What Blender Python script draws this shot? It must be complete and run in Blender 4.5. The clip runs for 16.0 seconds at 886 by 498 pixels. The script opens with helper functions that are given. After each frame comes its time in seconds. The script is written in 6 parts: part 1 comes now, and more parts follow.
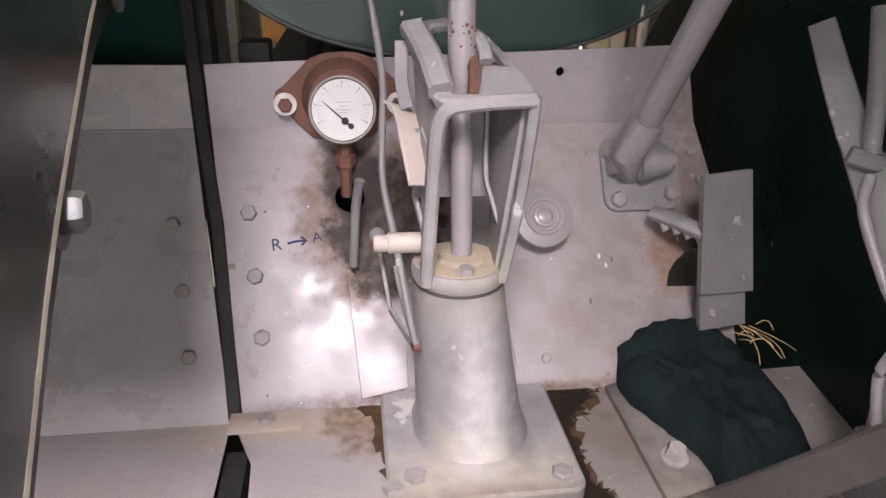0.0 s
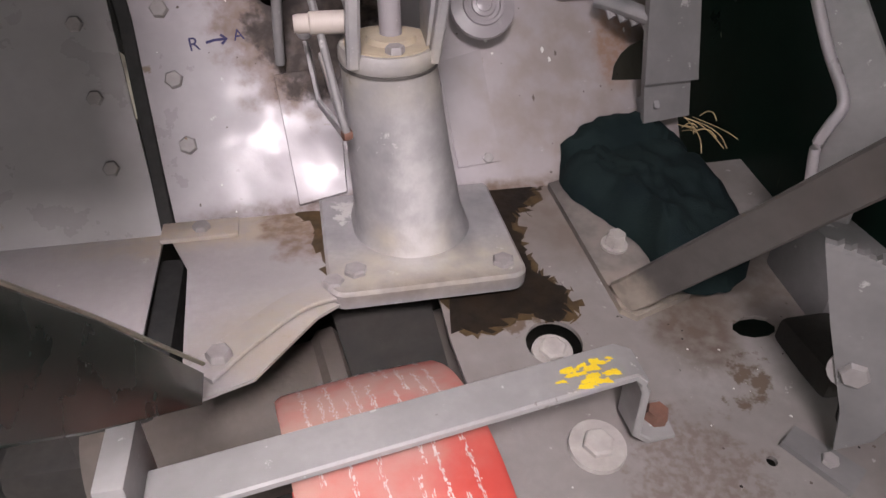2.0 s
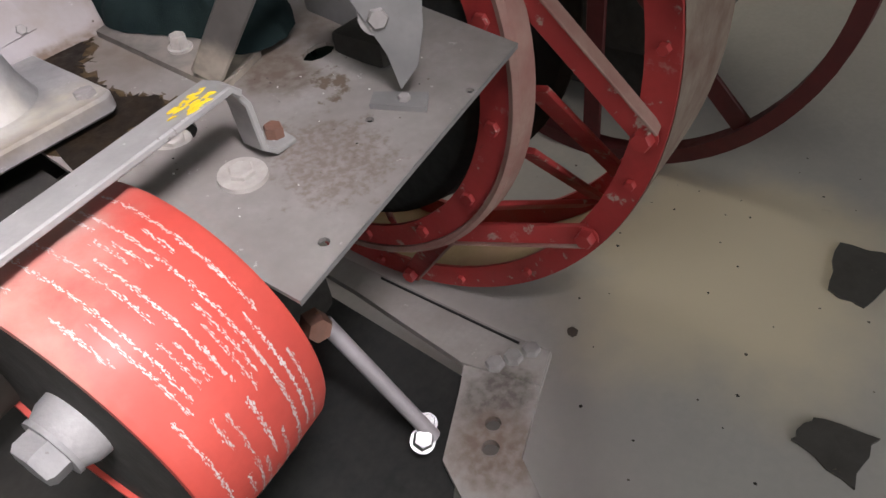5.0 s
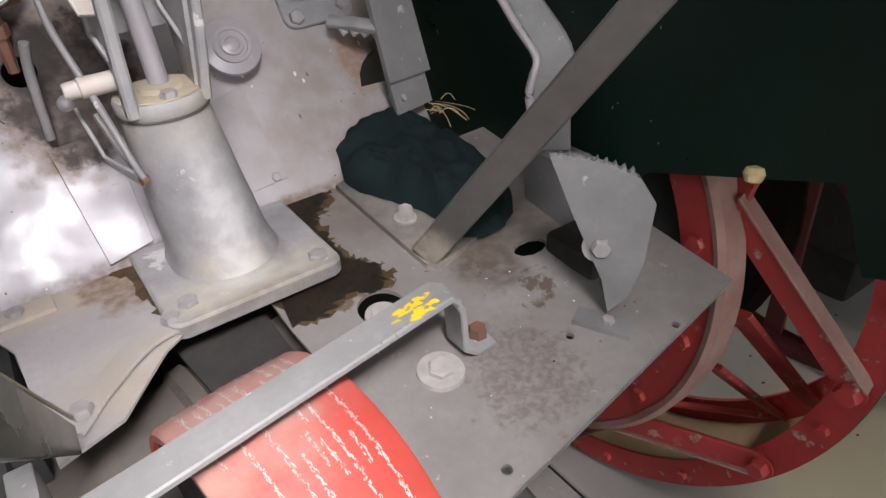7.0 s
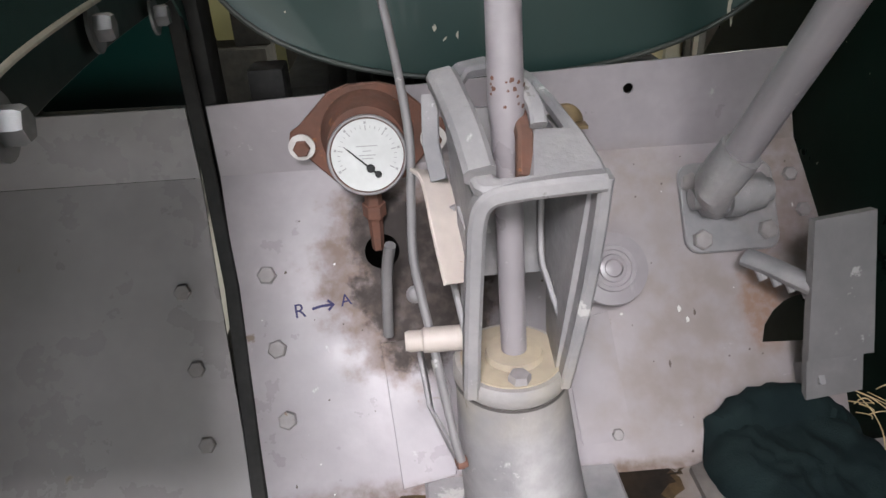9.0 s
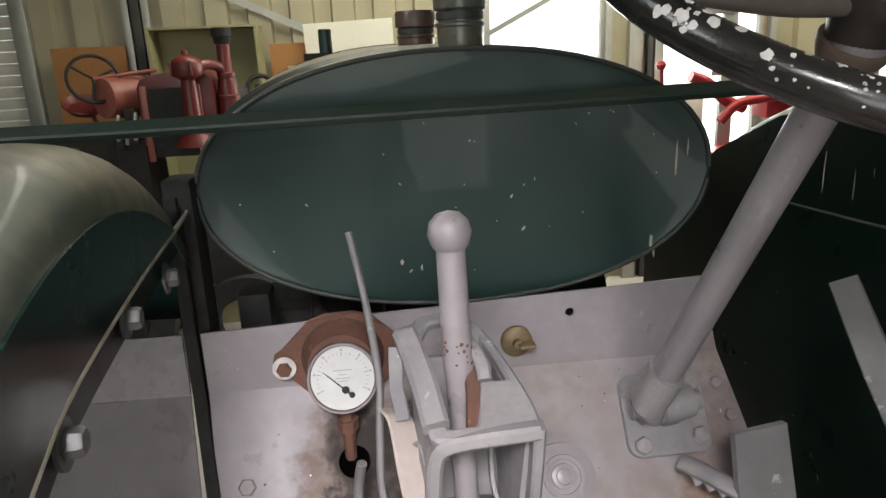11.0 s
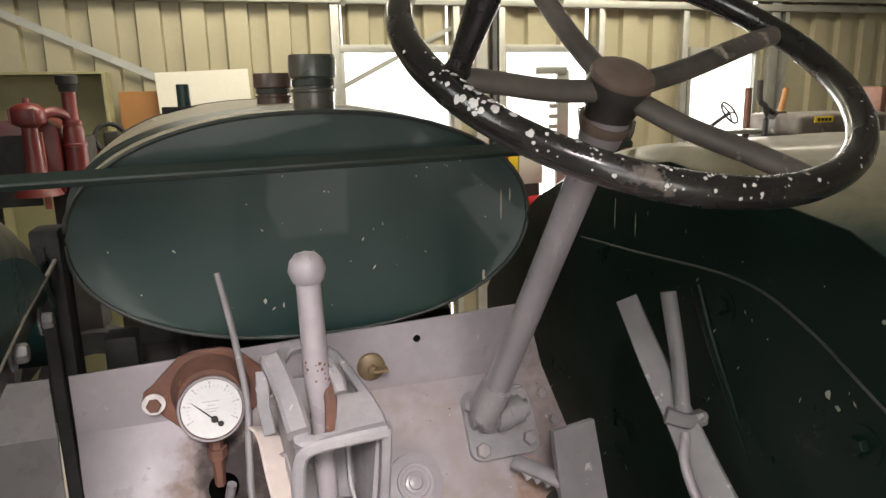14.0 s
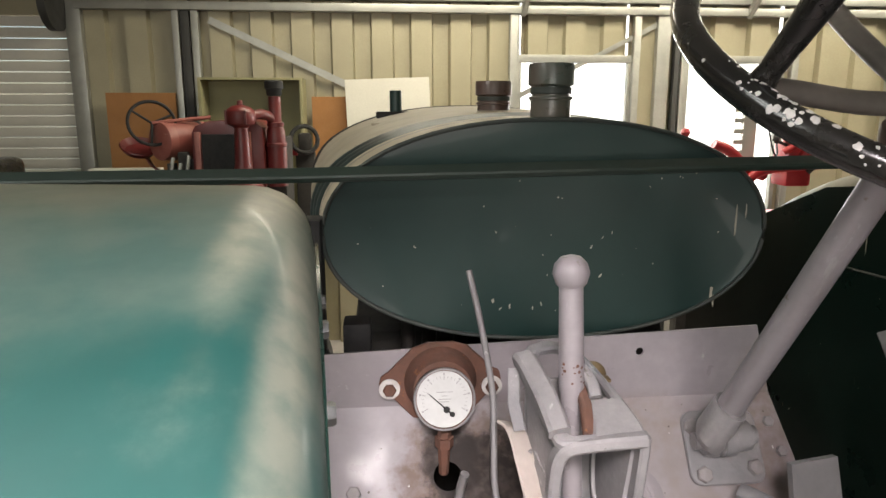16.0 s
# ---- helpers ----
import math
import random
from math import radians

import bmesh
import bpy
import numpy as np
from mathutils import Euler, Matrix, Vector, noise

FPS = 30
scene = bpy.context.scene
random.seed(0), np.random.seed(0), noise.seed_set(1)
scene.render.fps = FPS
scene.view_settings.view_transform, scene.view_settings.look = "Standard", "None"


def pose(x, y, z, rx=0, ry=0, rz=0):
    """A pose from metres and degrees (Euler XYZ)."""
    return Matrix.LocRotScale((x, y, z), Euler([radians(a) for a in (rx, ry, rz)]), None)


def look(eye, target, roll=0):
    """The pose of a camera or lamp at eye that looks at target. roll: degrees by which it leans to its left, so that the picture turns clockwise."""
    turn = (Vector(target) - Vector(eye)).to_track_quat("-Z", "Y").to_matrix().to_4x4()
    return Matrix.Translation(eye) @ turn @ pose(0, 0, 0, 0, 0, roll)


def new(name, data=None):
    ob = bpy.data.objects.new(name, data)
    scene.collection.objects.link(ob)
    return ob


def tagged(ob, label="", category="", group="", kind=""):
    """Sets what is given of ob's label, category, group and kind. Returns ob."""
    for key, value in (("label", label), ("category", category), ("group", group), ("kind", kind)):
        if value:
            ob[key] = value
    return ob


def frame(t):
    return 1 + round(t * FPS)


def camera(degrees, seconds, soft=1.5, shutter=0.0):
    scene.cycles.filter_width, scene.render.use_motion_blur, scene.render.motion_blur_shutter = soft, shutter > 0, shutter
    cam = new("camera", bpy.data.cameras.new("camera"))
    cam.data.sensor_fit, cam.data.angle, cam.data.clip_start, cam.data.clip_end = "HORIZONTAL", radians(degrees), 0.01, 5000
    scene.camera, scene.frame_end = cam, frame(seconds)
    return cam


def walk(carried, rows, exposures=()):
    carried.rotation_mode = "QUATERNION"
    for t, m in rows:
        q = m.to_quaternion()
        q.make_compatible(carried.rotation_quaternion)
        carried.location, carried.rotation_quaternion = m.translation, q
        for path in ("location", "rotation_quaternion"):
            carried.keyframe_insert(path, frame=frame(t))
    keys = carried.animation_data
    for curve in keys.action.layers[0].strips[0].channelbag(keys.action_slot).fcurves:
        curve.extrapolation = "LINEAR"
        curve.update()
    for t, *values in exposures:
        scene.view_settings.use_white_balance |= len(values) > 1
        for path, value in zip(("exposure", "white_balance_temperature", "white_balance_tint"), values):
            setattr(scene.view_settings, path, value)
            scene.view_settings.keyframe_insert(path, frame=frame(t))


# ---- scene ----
cam = camera(65.7, 16.0)
PATH = [
    (0, (-0.133, -1.064, 1.577), (0.119, 0.741, 0.752), 1.3),
    (0.5, (-0.134, -1.065, 1.561), (0.148, 0.694, 0.652), 1.6),
    (1, (-0.121, -1.059, 1.543), (0.165, 0.641, 0.528), 1.7),
    (1.5, (-0.113, -1.071, 1.513), (0.189, 0.574, 0.416), 1.8),
    (2, (-0.105, -1.077, 1.495), (0.235, 0.495, 0.305), 1.2),
    (2.5, (-0.106, -1.084, 1.501), (0.286, 0.518, 0.369), -0.1),
    (3, (-0.13, -1.157, 1.477), (0.576, 0.327, 0.337), -2.3),
    (3.5, (-0.171, -1.242, 1.426), (0.798, 0.01, 0.205), -5.0),
    (4, (-0.19, -1.301, 1.39), (0.89, -0.236, 0.087), -6.4),
    (4.2, (-0.195, -1.31, 1.375), (0.874, -0.29, 0.027), -6.6),
    (6.3, (-0.171, -1.308, 1.424), (0.883, -0.26, 0.086), -10.4),
    (6.5, (-0.175, -1.279, 1.446), (0.854, -0.145, 0.16), -8.4),
    (7, (-0.171, -1.204, 1.512), (0.718, 0.196, 0.396), -4.4),
    (7.5, (-0.158, -1.152, 1.572), (0.448, 0.486, 0.597), -3.4),
    (8, (-0.135, -1.083, 1.616), (0.247, 0.699, 0.792), -3.1),
    (8.5, (-0.098, -0.956, 1.642), (0.109, 0.852, 0.812), -2.4),
    (9, (-0.097, -0.864, 1.638), (-0.013, 0.897, 0.692), -2.9),
    (9.5, (-0.094, -0.848, 1.657), (0.001, 0.926, 0.738), -3.1),
    (10, (-0.087, -0.862, 1.694), (0.056, 0.976, 0.918), -3.5),
    (10.2, (-0.088, -0.877, 1.714), (0.059, 0.984, 0.997), -3.2),
    (12.3, (-0.075, -1.03, 1.802), (0.161, 0.911, 1.38), -1.9),
    (12.5, (-0.077, -1.04, 1.798), (0.159, 0.902, 1.385), -2.2),
    (13, (-0.081, -1.059, 1.795), (0.272, 0.862, 1.364), -1.8),
    (13.5, (-0.081, -1.078, 1.796), (0.444, 0.804, 1.365), -2.0),
    (14, (-0.095, -1.086, 1.797), (0.49, 0.777, 1.363), -1.3),
    (14.5, (-0.123, -1.079, 1.795), (0.381, 0.806, 1.358), -1.0),
    (15, (-0.144, -1.073, 1.798), (0.253, 0.841, 1.375), -1.6),
    (15.5, (-0.183, -1.073, 1.799), (0.131, 0.862, 1.403), -0.5),
    (16, (-0.237, -1.073, 1.795), (-0.062, 0.878, 1.393), -0.0),
]
walk(cam, [(t, look(eye, target, roll)) for t, eye, target, roll in PATH],
     exposures=[(0.0, 0.12, 6500, 14), (1.6, -0.04, 6500, 14), (2.4, -0.42, 6500, 14), (3.5, -0.28, 6420, 11), (3.9, -0.18, 6400, 10), (4.3, 0.06, 6350, 9), (6.3, 0.10, 6300, 6), (7.2, 0.02, 6200, 5), (8.2, 0.06, 6150, 5), (9.3, 0.10, 6150, 5), (10.2, -0.02, 6200, 5), (12.4, 0.23, 6650, 10), (14.0, 0.26, 6650, 10), (16.0, 0.22, 6650, 10)])

# ---- light ----
world = bpy.data.worlds.new("sky")
scene.world = world
world.use_nodes = True
wn = world.node_tree.nodes
sky = wn.new("ShaderNodeTexSky")
sky.sky_type, sky.sun_disc = "NISHITA", False
sky.sun_elevation, sky.sun_rotation = radians(40), radians(160)
world.node_tree.links.new(sky.outputs[0], wn["Background"].inputs[0])
wn["Background"].inputs[1].default_value = 0.15


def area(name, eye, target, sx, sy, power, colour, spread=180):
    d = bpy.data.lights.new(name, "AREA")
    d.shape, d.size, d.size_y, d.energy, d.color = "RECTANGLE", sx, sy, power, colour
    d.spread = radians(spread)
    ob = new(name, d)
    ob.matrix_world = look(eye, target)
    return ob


# daylight from an assumed doorway behind and the windows, with lamps added overhead
# doorway is unseen, assumed from the soft light that comes from behind
area("doorway_light", (-0.5, -5.9, 1.6), (-0.4, 0.0, 1.4), 3.2, 2.4, 82, (1.0, 0.97, 0.95))
# unseen lamp, added where the toe board's highlight points
area("unseen_lamp", (-0.26, -1.72, 2.45), (-0.22, -0.56, 0.98), 0.46, 0.34, 8.4, (1.0, 0.92, 0.94), 57)
# overhead light added to brighten the left fender
area("roof_light", (-1.7, -0.9, 3.15), (-1.4, -0.7, 0.0), 1.0, 3.0, 85, (0.97, 1.0, 0.97))
# two more added near the far wall to brighten its sheets
area("roof_light", (2.6, 3.0, 3.15), (2.6, 3.7, 0.0), 4.0, 0.9, 125, (1.0, 0.93, 0.76))
area("roof_light", (-0.1, 2.9, 3.15), (0.0, 3.6, 0.0), 1.2, 0.9, 46, (1.0, 0.93, 0.76))
for wx in (1.2, 2.45, 4.15):
    area("window_light", (wx, 4.0, 1.7), (wx, 0.0, 1.3), 0.75, 0.8, 22, (1.0, 0.98, 0.95))

# ---- materials ----


def material(name, base, base2, scale=6.0, rough=0.5, rough2=None, metal=0.0, bump=0.1, grain=90.0,
             spots=None, spots2=None, coat=0.0, spec=0.5):
    """Two-tone paint with blotches, fine grain relief and up to two kinds of stains (colour, amount, scale)."""
    m = bpy.data.materials.new(name)
    m.use_nodes = True
    nt = m.node_tree
    N, L = nt.nodes, nt.links
    b = N["Principled BSDF"]
    tc = N.new("ShaderNodeTexCoord")
    inf = N.new("ShaderNodeObjectInfo")
    add = N.new("ShaderNodeVectorMath")
    L.new(tc.outputs["Object"], add.inputs[0])
    sc = N.new("ShaderNodeVectorMath")
    sc.operation = "SCALE"
    sc.inputs[3].default_value = 0.37
    L.new(inf.outputs["Random"], sc.inputs[0])
    L.new(sc.outputs[0], add.inputs[1])

    def nz(s, detail=4.0, r=0.6):
        n = N.new("ShaderNodeTexNoise")
        n.inputs["Scale"].default_value, n.inputs["Detail"].default_value, n.inputs["Roughness"].default_value = s, detail, r
        L.new(add.outputs[0], n.inputs["Vector"])
        return n.outputs["Fac"]

    def ramp(fac, a, c):
        r = N.new("ShaderNodeMapRange")
        r.inputs["From Min"].default_value, r.inputs["From Max"].default_value = a, c
        L.new(fac, r.inputs["Value"])
        return r.outputs[0]

    def mix(fac, a, c):
        x = N.new("ShaderNodeMix")
        x.data_type = "RGBA"
        L.new(fac, x.inputs[0])
        for sock, v in ((x.inputs[6], a), (x.inputs[7], c)):
            if isinstance(v, tuple):
                sock.default_value = (*v, 1)
            else:
                L.new(v, sock)
        return x.outputs[2]

    col = mix(ramp(nz(scale), 0.35, 0.68), base, base2)
    col2 = mix(ramp(nz(grain, 2.0), 0.3, 0.75), col, tuple(0.5 * (p + q) * 0.85 for p, q in zip(base, base2)))
    x = N.new("ShaderNodeMix")
    x.data_type = "RGBA"
    x.inputs[0].default_value = 0.45
    L.new(col, x.inputs[6]), L.new(col2, x.inputs[7])
    col = x.outputs[2]
    rr = ramp(nz(scale * 2.3, 5.0), 0.3, 0.7)
    rmap = N.new("ShaderNodeMapRange")
    L.new(rr, rmap.inputs["Value"])
    rmap.inputs["To Min"].default_value = rough
    rmap.inputs["To Max"].default_value = rough2 if rough2 is not None else min(1.0, rough + 0.2)
    rough_out = rmap.outputs[0]
    for sp in (spots, spots2):
        if sp:
            c, amount, s = sp
            f = ramp(nz(s, 6.0, 0.65), 0.72 - 0.4 * amount, 0.76 - 0.4 * amount)
            col = mix(f, col, c)
            mx = N.new("ShaderNodeMix")
            L.new(f, mx.inputs[0])
            L.new(rough_out, mx.inputs[2])
            mx.inputs[3].default_value = 0.85
            rough_out = mx.outputs[0]
    L.new(col, b.inputs["Base Color"])
    L.new(rough_out, b.inputs["Roughness"])
    b.inputs["Metallic"].default_value = metal
    b.inputs["Coat Weight"].default_value = coat
    b.inputs["Specular IOR Level"].default_value = spec
    if bump:
        bp = N.new("ShaderNodeBump")
        bp.inputs["Strength"].default_value, bp.inputs["Distance"].default_value = bump, 0.002
        L.new(nz(grain, 3.0), bp.inputs["Height"])
        L.new(bp.outputs[0], b.inputs["Normal"])
    return m


def blot(m, centre, size, colour, amount=0.8, edge=0.35, wob=0.5, fine=22.0, patchy=0.5, rough=0.8):
    """A soft uneven patch of colour at a place on the thing: dirt, dust, wear or painted sheen."""
    nt = m.node_tree
    N, L = nt.nodes, nt.links
    b = N["Principled BSDF"]
    src = b.inputs["Base Color"].links[0].from_socket
    tc = N.new("ShaderNodeTexCoord")
    mp = N.new("ShaderNodeVectorMath")
    mp.operation = "SUBTRACT"
    mp.inputs[1].default_value = centre
    L.new(tc.outputs["Object"], mp.inputs[0])
    dv = N.new("ShaderNodeVectorMath")
    dv.operation = "DIVIDE"
    dv.inputs[1].default_value = size
    L.new(mp.outputs[0], dv.inputs[0])
    ln = N.new("ShaderNodeVectorMath")
    ln.operation = "LENGTH"
    L.new(dv.outputs[0], ln.inputs[0])
    n = N.new("ShaderNodeTexNoise")
    n.inputs["Scale"].default_value, n.inputs["Detail"].default_value, n.inputs["Roughness"].default_value = fine, 7.0, 0.62
    L.new(tc.outputs["Object"], n.inputs["Vector"])
    ma = N.new("ShaderNodeMath")
    ma.operation = "MULTIPLY_ADD"
    ma.inputs[1].default_value = 2 * wob
    L.new(n.outputs["Fac"], ma.inputs[0]), L.new(ln.outputs["Value"], ma.inputs[2])
    mr = N.new("ShaderNodeMapRange")
    mr.interpolation_type = "SMOOTHSTEP"
    for key, val in (("From Min", 1.0 + wob - edge), ("From Max", 1.0 + wob + edge), ("To Min", amount), ("To Max", 0.0)):
        mr.inputs[key].default_value = val
    L.new(ma.outputs[0], mr.inputs["Value"])
    n2 = N.new("ShaderNodeTexNoise")
    n2.inputs["Scale"].default_value, n2.inputs["Detail"].default_value = fine * 2.7, 5.0
    L.new(tc.outputs["Object"], n2.inputs["Vector"])
    m2 = N.new("ShaderNodeMapRange")
    for key, val in (("From Min", 0.36), ("From Max", 0.60), ("To Min", 1.0 - patchy), ("To Max", 1.0)):
        m2.inputs[key].default_value = val
    L.new(n2.outputs["Fac"], m2.inputs["Value"])
    mu = N.new("ShaderNodeMath")
    mu.operation = "MULTIPLY"
    L.new(mr.outputs[0], mu.inputs[0]), L.new(m2.outputs[0], mu.inputs[1])
    mc = N.new("ShaderNodeMix")
    mc.data_type = "RGBA"
    L.new(mu.outputs[0], mc.inputs[0]), L.new(src, mc.inputs[6])
    mc.inputs[7].default_value = (*colour, 1)
    L.new(mc.outputs[2], b.inputs["Base Color"])
    ro = N.new("ShaderNodeMix")
    L.new(mu.outputs[0], ro.inputs[0]), L.new(b.inputs["Roughness"].links[0].from_socket, ro.inputs[2])
    ro.inputs[3].default_value = rough
    L.new(ro.outputs[0], b.inputs["Roughness"])
    return m


def scratches(m, colour, stretch, thin=0.06, amount=0.6, scale=9.0):
    """Fine worn streaks, drawn out along the axes that stretch makes small."""
    nt = m.node_tree
    N, L = nt.nodes, nt.links
    b = N["Principled BSDF"]
    src = b.inputs["Base Color"].links[0].from_socket
    tc = N.new("ShaderNodeTexCoord")
    mp = N.new("ShaderNodeVectorMath")
    mp.operation = "MULTIPLY"
    mp.inputs[1].default_value = stretch
    L.new(tc.outputs["Object"], mp.inputs[0])
    n = N.new("ShaderNodeTexNoise")
    n.inputs["Scale"].default_value, n.inputs["Detail"].default_value, n.inputs["Roughness"].default_value = scale, 6.0, 0.7
    L.new(mp.outputs[0], n.inputs["Vector"])
    mr = N.new("ShaderNodeMapRange")
    for key, val in (("From Min", 0.68 - thin), ("From Max", 0.74 - thin), ("To Min", 0.0), ("To Max", amount)):
        mr.inputs[key].default_value = val
    L.new(n.outputs["Fac"], mr.inputs["Value"])
    mc = N.new("ShaderNodeMix")
    mc.data_type = "RGBA"
    L.new(mr.outputs[0], mc.inputs[0]), L.new(src, mc.inputs[6])
    mc.inputs[7].default_value = (*colour, 1)
    L.new(mc.outputs[2], b.inputs["Base Color"])
    return m


GREY = material("grey_paint", (0.31, 0.28, 0.295), (0.235, 0.215, 0.228), 5, 0.24, 0.46, bump=0.10, grain=60,
                spots=((0.17, 0.135, 0.11), 0.13, 11), spots2=((0.40, 0.38, 0.37), 0.08, 38))
GREY_DULL = material("dull_grey_side_sheet", (0.36, 0.335, 0.345), (0.27, 0.255, 0.255), 4, 0.22, 0.4, bump=0.06, grain=40,
                     spots=((0.22, 0.17, 0.13), 0.10, 8))
scratches(GREY, (0.44, 0.42, 0.42), (6.0, 1.0, 1.0), 0.05, 0.35)
TOE = material("worn_grey_toe_board", (0.34, 0.305, 0.325), (0.27, 0.245, 0.262), 9, 0.23, 0.56, bump=0.16, grain=45,
               spots=((0.20, 0.155, 0.125), 0.11, 13), spots2=((0.42, 0.40, 0.40), 0.10, 38))
blot(TOE, (0.32, -0.17, 1.06), (0.20, 1.0, 0.17), (0.20, 0.16, 0.135), 0.7, 0.5, 0.6, 9)
blot(TOE, (0.42, 0.0, 1.28), (0.05, 1.0, 0.12), (0.17, 0.12, 0.09), 0.65, 0.5, 0.6, 18)
blot(TOE, (0.10, -0.04, 1.27), (0.22, 1.0, 0.045), (0.22, 0.175, 0.15), 0.6, 0.5, 0.6, 16)
blot(TOE, (-0.105, -0.09, 1.185), (0.115, 1.0, 0.105), (0.17, 0.12, 0.095), 0.9, 0.20, 0.7, 22, 0.35)
blot(TOE, (-0.085, -0.09, 1.180), (0.090, 1.0, 0.088), (0.028, 0.021, 0.018), 0.96, 0.14, 0.7, 24, 0.25)
blot(TOE, (-0.132, -0.06, 1.235), (0.045, 1.0, 0.05), (0.024, 0.018, 0.016), 0.95, 0.25, 0.6, 26, 0.2)
blot(TOE, (-0.03, -0.25, 0.958), (0.22, 1.0, 0.016), (0.10, 0.06, 0.04), 0.8, 0.5, 0.6, 30)
blot(TOE, (0.20, -0.25, 0.958), (0.12, 1.0, 0.014), (0.12, 0.08, 0.055), 0.8, 0.5, 0.6, 30)
blot(TOE, (0.36, -0.12, 1.13), (0.03, 1.0, 0.05), (0.20, 0.10, 0.05), 0.7, 0.4, 0.6, 40)
GREY_FLOOR = material("worn_grey_plate", (0.25, 0.23, 0.225), (0.16, 0.14, 0.13), 6, 0.5, 0.75, bump=0.12,
                      spots=((0.11, 0.08, 0.058), 0.2, 9), spots2=((0.36, 0.34, 0.33), 0.14, 40))
blot(GREY_FLOOR, (0.33, -0.53, 0.92), (0.05, 0.06, 0.1), (0.085, 0.055, 0.036), 0.8, 0.4, 0.7, 20)
blot(GREY_FLOOR, (0.42, -0.48, 0.92), (0.09, 0.06, 0.1), (0.10, 0.075, 0.055), 0.7, 0.5, 0.6, 14)
blot(GREY_FLOOR, (0.24, -0.73, 0.90), (0.07, 0.08, 0.1), (0.11, 0.07, 0.05), 0.55, 0.25, 1.4, 45, 0.9)
blot(GREY_FLOOR, (0.26, -0.30, 0.95), (0.12, 0.10, 0.1), (0.13, 0.10, 0.08), 0.7, 0.5, 0.6, 12)
blot(GREY_FLOOR, (-0.24, -0.27, 0.96), (0.12, 0.03, 0.02), (0.36, 0.30, 0.23), 0.8, 0.5, 0.6, 20)
blot(GREY_FLOOR, (-0.12, -0.27, 0.957), (0.07, 0.06, 0.02), (0.15, 0.09, 0.055), 0.85, 0.4, 0.7, 24)
LEFT_PLATE = material("dusty_lilac_floor_plate", (0.35, 0.325, 0.33), (0.28, 0.258, 0.258), 6, 0.42, 0.65, bump=0.12,
                      spots=((0.24, 0.18, 0.13), 0.14, 12), spots2=((0.42, 0.40, 0.39), 0.1, 40))
blot(LEFT_PLATE, (-0.20, -0.27, 0.96), (0.20, 0.035, 0.1), (0.40, 0.33, 0.25), 0.8, 0.5, 0.6, 20)
blot(LEFT_PLATE, (-0.12, -0.28, 0.957), (0.06, 0.07, 0.1), (0.15, 0.09, 0.055), 0.85, 0.3, 0.7, 24)
blot(LEFT_PLATE, (-0.15, -0.50, 0.96), (0.10, 0.07, 0.1), (0.34, 0.29, 0.22), 0.6, 0.5, 0.6, 20)
GREEN_BRACE = material("dusty_green_brace", (0.020, 0.036, 0.028), (0.03, 0.042, 0.034), 5, 0.42, 0.6, bump=0.05, spots=((0.09, 0.09, 0.07), 0.06, 12))
GREY_CAST = material("dusty_grey_casting", (0.32, 0.302, 0.305), (0.185, 0.18, 0.19), 11, 0.36, 0.7, bump=0.35, grain=140,
                     spots=((0.46, 0.44, 0.435), 0.20, 20), spots2=((0.15, 0.135, 0.125), 0.12, 26))
blot(GREY_CAST, (0.02, -0.42, 0.985), (0.16, 0.05, 0.03), (0.42, 0.37, 0.29), 0.7, 0.5, 0.5, 14)
blot(GREY_CAST, (0.012, -0.30, 1.20), (0.09, 0.09, 0.05), (0.38, 0.335, 0.26), 0.6, 0.5, 0.6, 14)
# column darker down its right side, paler down its front
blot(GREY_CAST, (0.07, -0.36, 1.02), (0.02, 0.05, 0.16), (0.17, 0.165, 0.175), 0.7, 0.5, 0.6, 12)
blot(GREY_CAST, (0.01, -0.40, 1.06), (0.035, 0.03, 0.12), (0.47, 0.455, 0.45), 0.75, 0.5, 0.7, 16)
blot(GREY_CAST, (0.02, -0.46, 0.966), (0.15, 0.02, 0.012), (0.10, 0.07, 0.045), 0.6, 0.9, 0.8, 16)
TAN_DUST = material("tan_dusty_paint", (0.42, 0.35, 0.25), (0.33, 0.28, 0.22), 18, 0.8, bump=0.2)
BEIGE = material("beige_strap_paint", (0.49, 0.435, 0.395), (0.39, 0.34, 0.305), 9, 0.5, bump=0.08, spots=((0.22, 0.13, 0.08), 0.10, 30))
GREY_RISER = material("dusty_dark_flat_bar", (0.085, 0.077, 0.073), (0.06, 0.053, 0.05), 12, 0.42, 0.65, bump=0.15, spots=((0.30, 0.24, 0.18), 0.12, 14))
blot(GREY_RISER, (0.27, -0.49, 0.945), (0.06, 0.05, 0.05), (0.40, 0.33, 0.26), 0.85, 0.5, 0.5, 16)
blot(GREY_RISER, (0.28, -0.38, 0.95), (0.05, 0.16, 0.05), (0.24, 0.21, 0.19), 0.8, 0.5, 0.5, 16)
STEP_BAR = material("worn_step_bar_paint", (0.30, 0.288, 0.288), (0.22, 0.212, 0.212), 10, 0.36, 0.6, bump=0.15, spots=((0.50, 0.49, 0.48), 0.17, 42), spots2=((0.13, 0.11, 0.10), 0.10, 26))
GREY_BAR = material("worn_flat_bar", (0.205, 0.195, 0.197), (0.135, 0.13, 0.131), 10, 0.42, 0.65, bump=0.15,
                    spots=((0.36, 0.35, 0.34), 0.2, 30))
GREEN = material("dark_green_paint", (0.0056, 0.0158, 0.0115), (0.0038, 0.0105, 0.0078), 3, 0.24, 0.46, bump=0.03, grain=40,
                 spots=((0.05, 0.06, 0.05), 0.02, 45), coat=0.0, spec=0.20)
scratches(GREEN, (0.05, 0.06, 0.05), (1.0, 5.0, 1.2), 0.02, 0.5, 14)
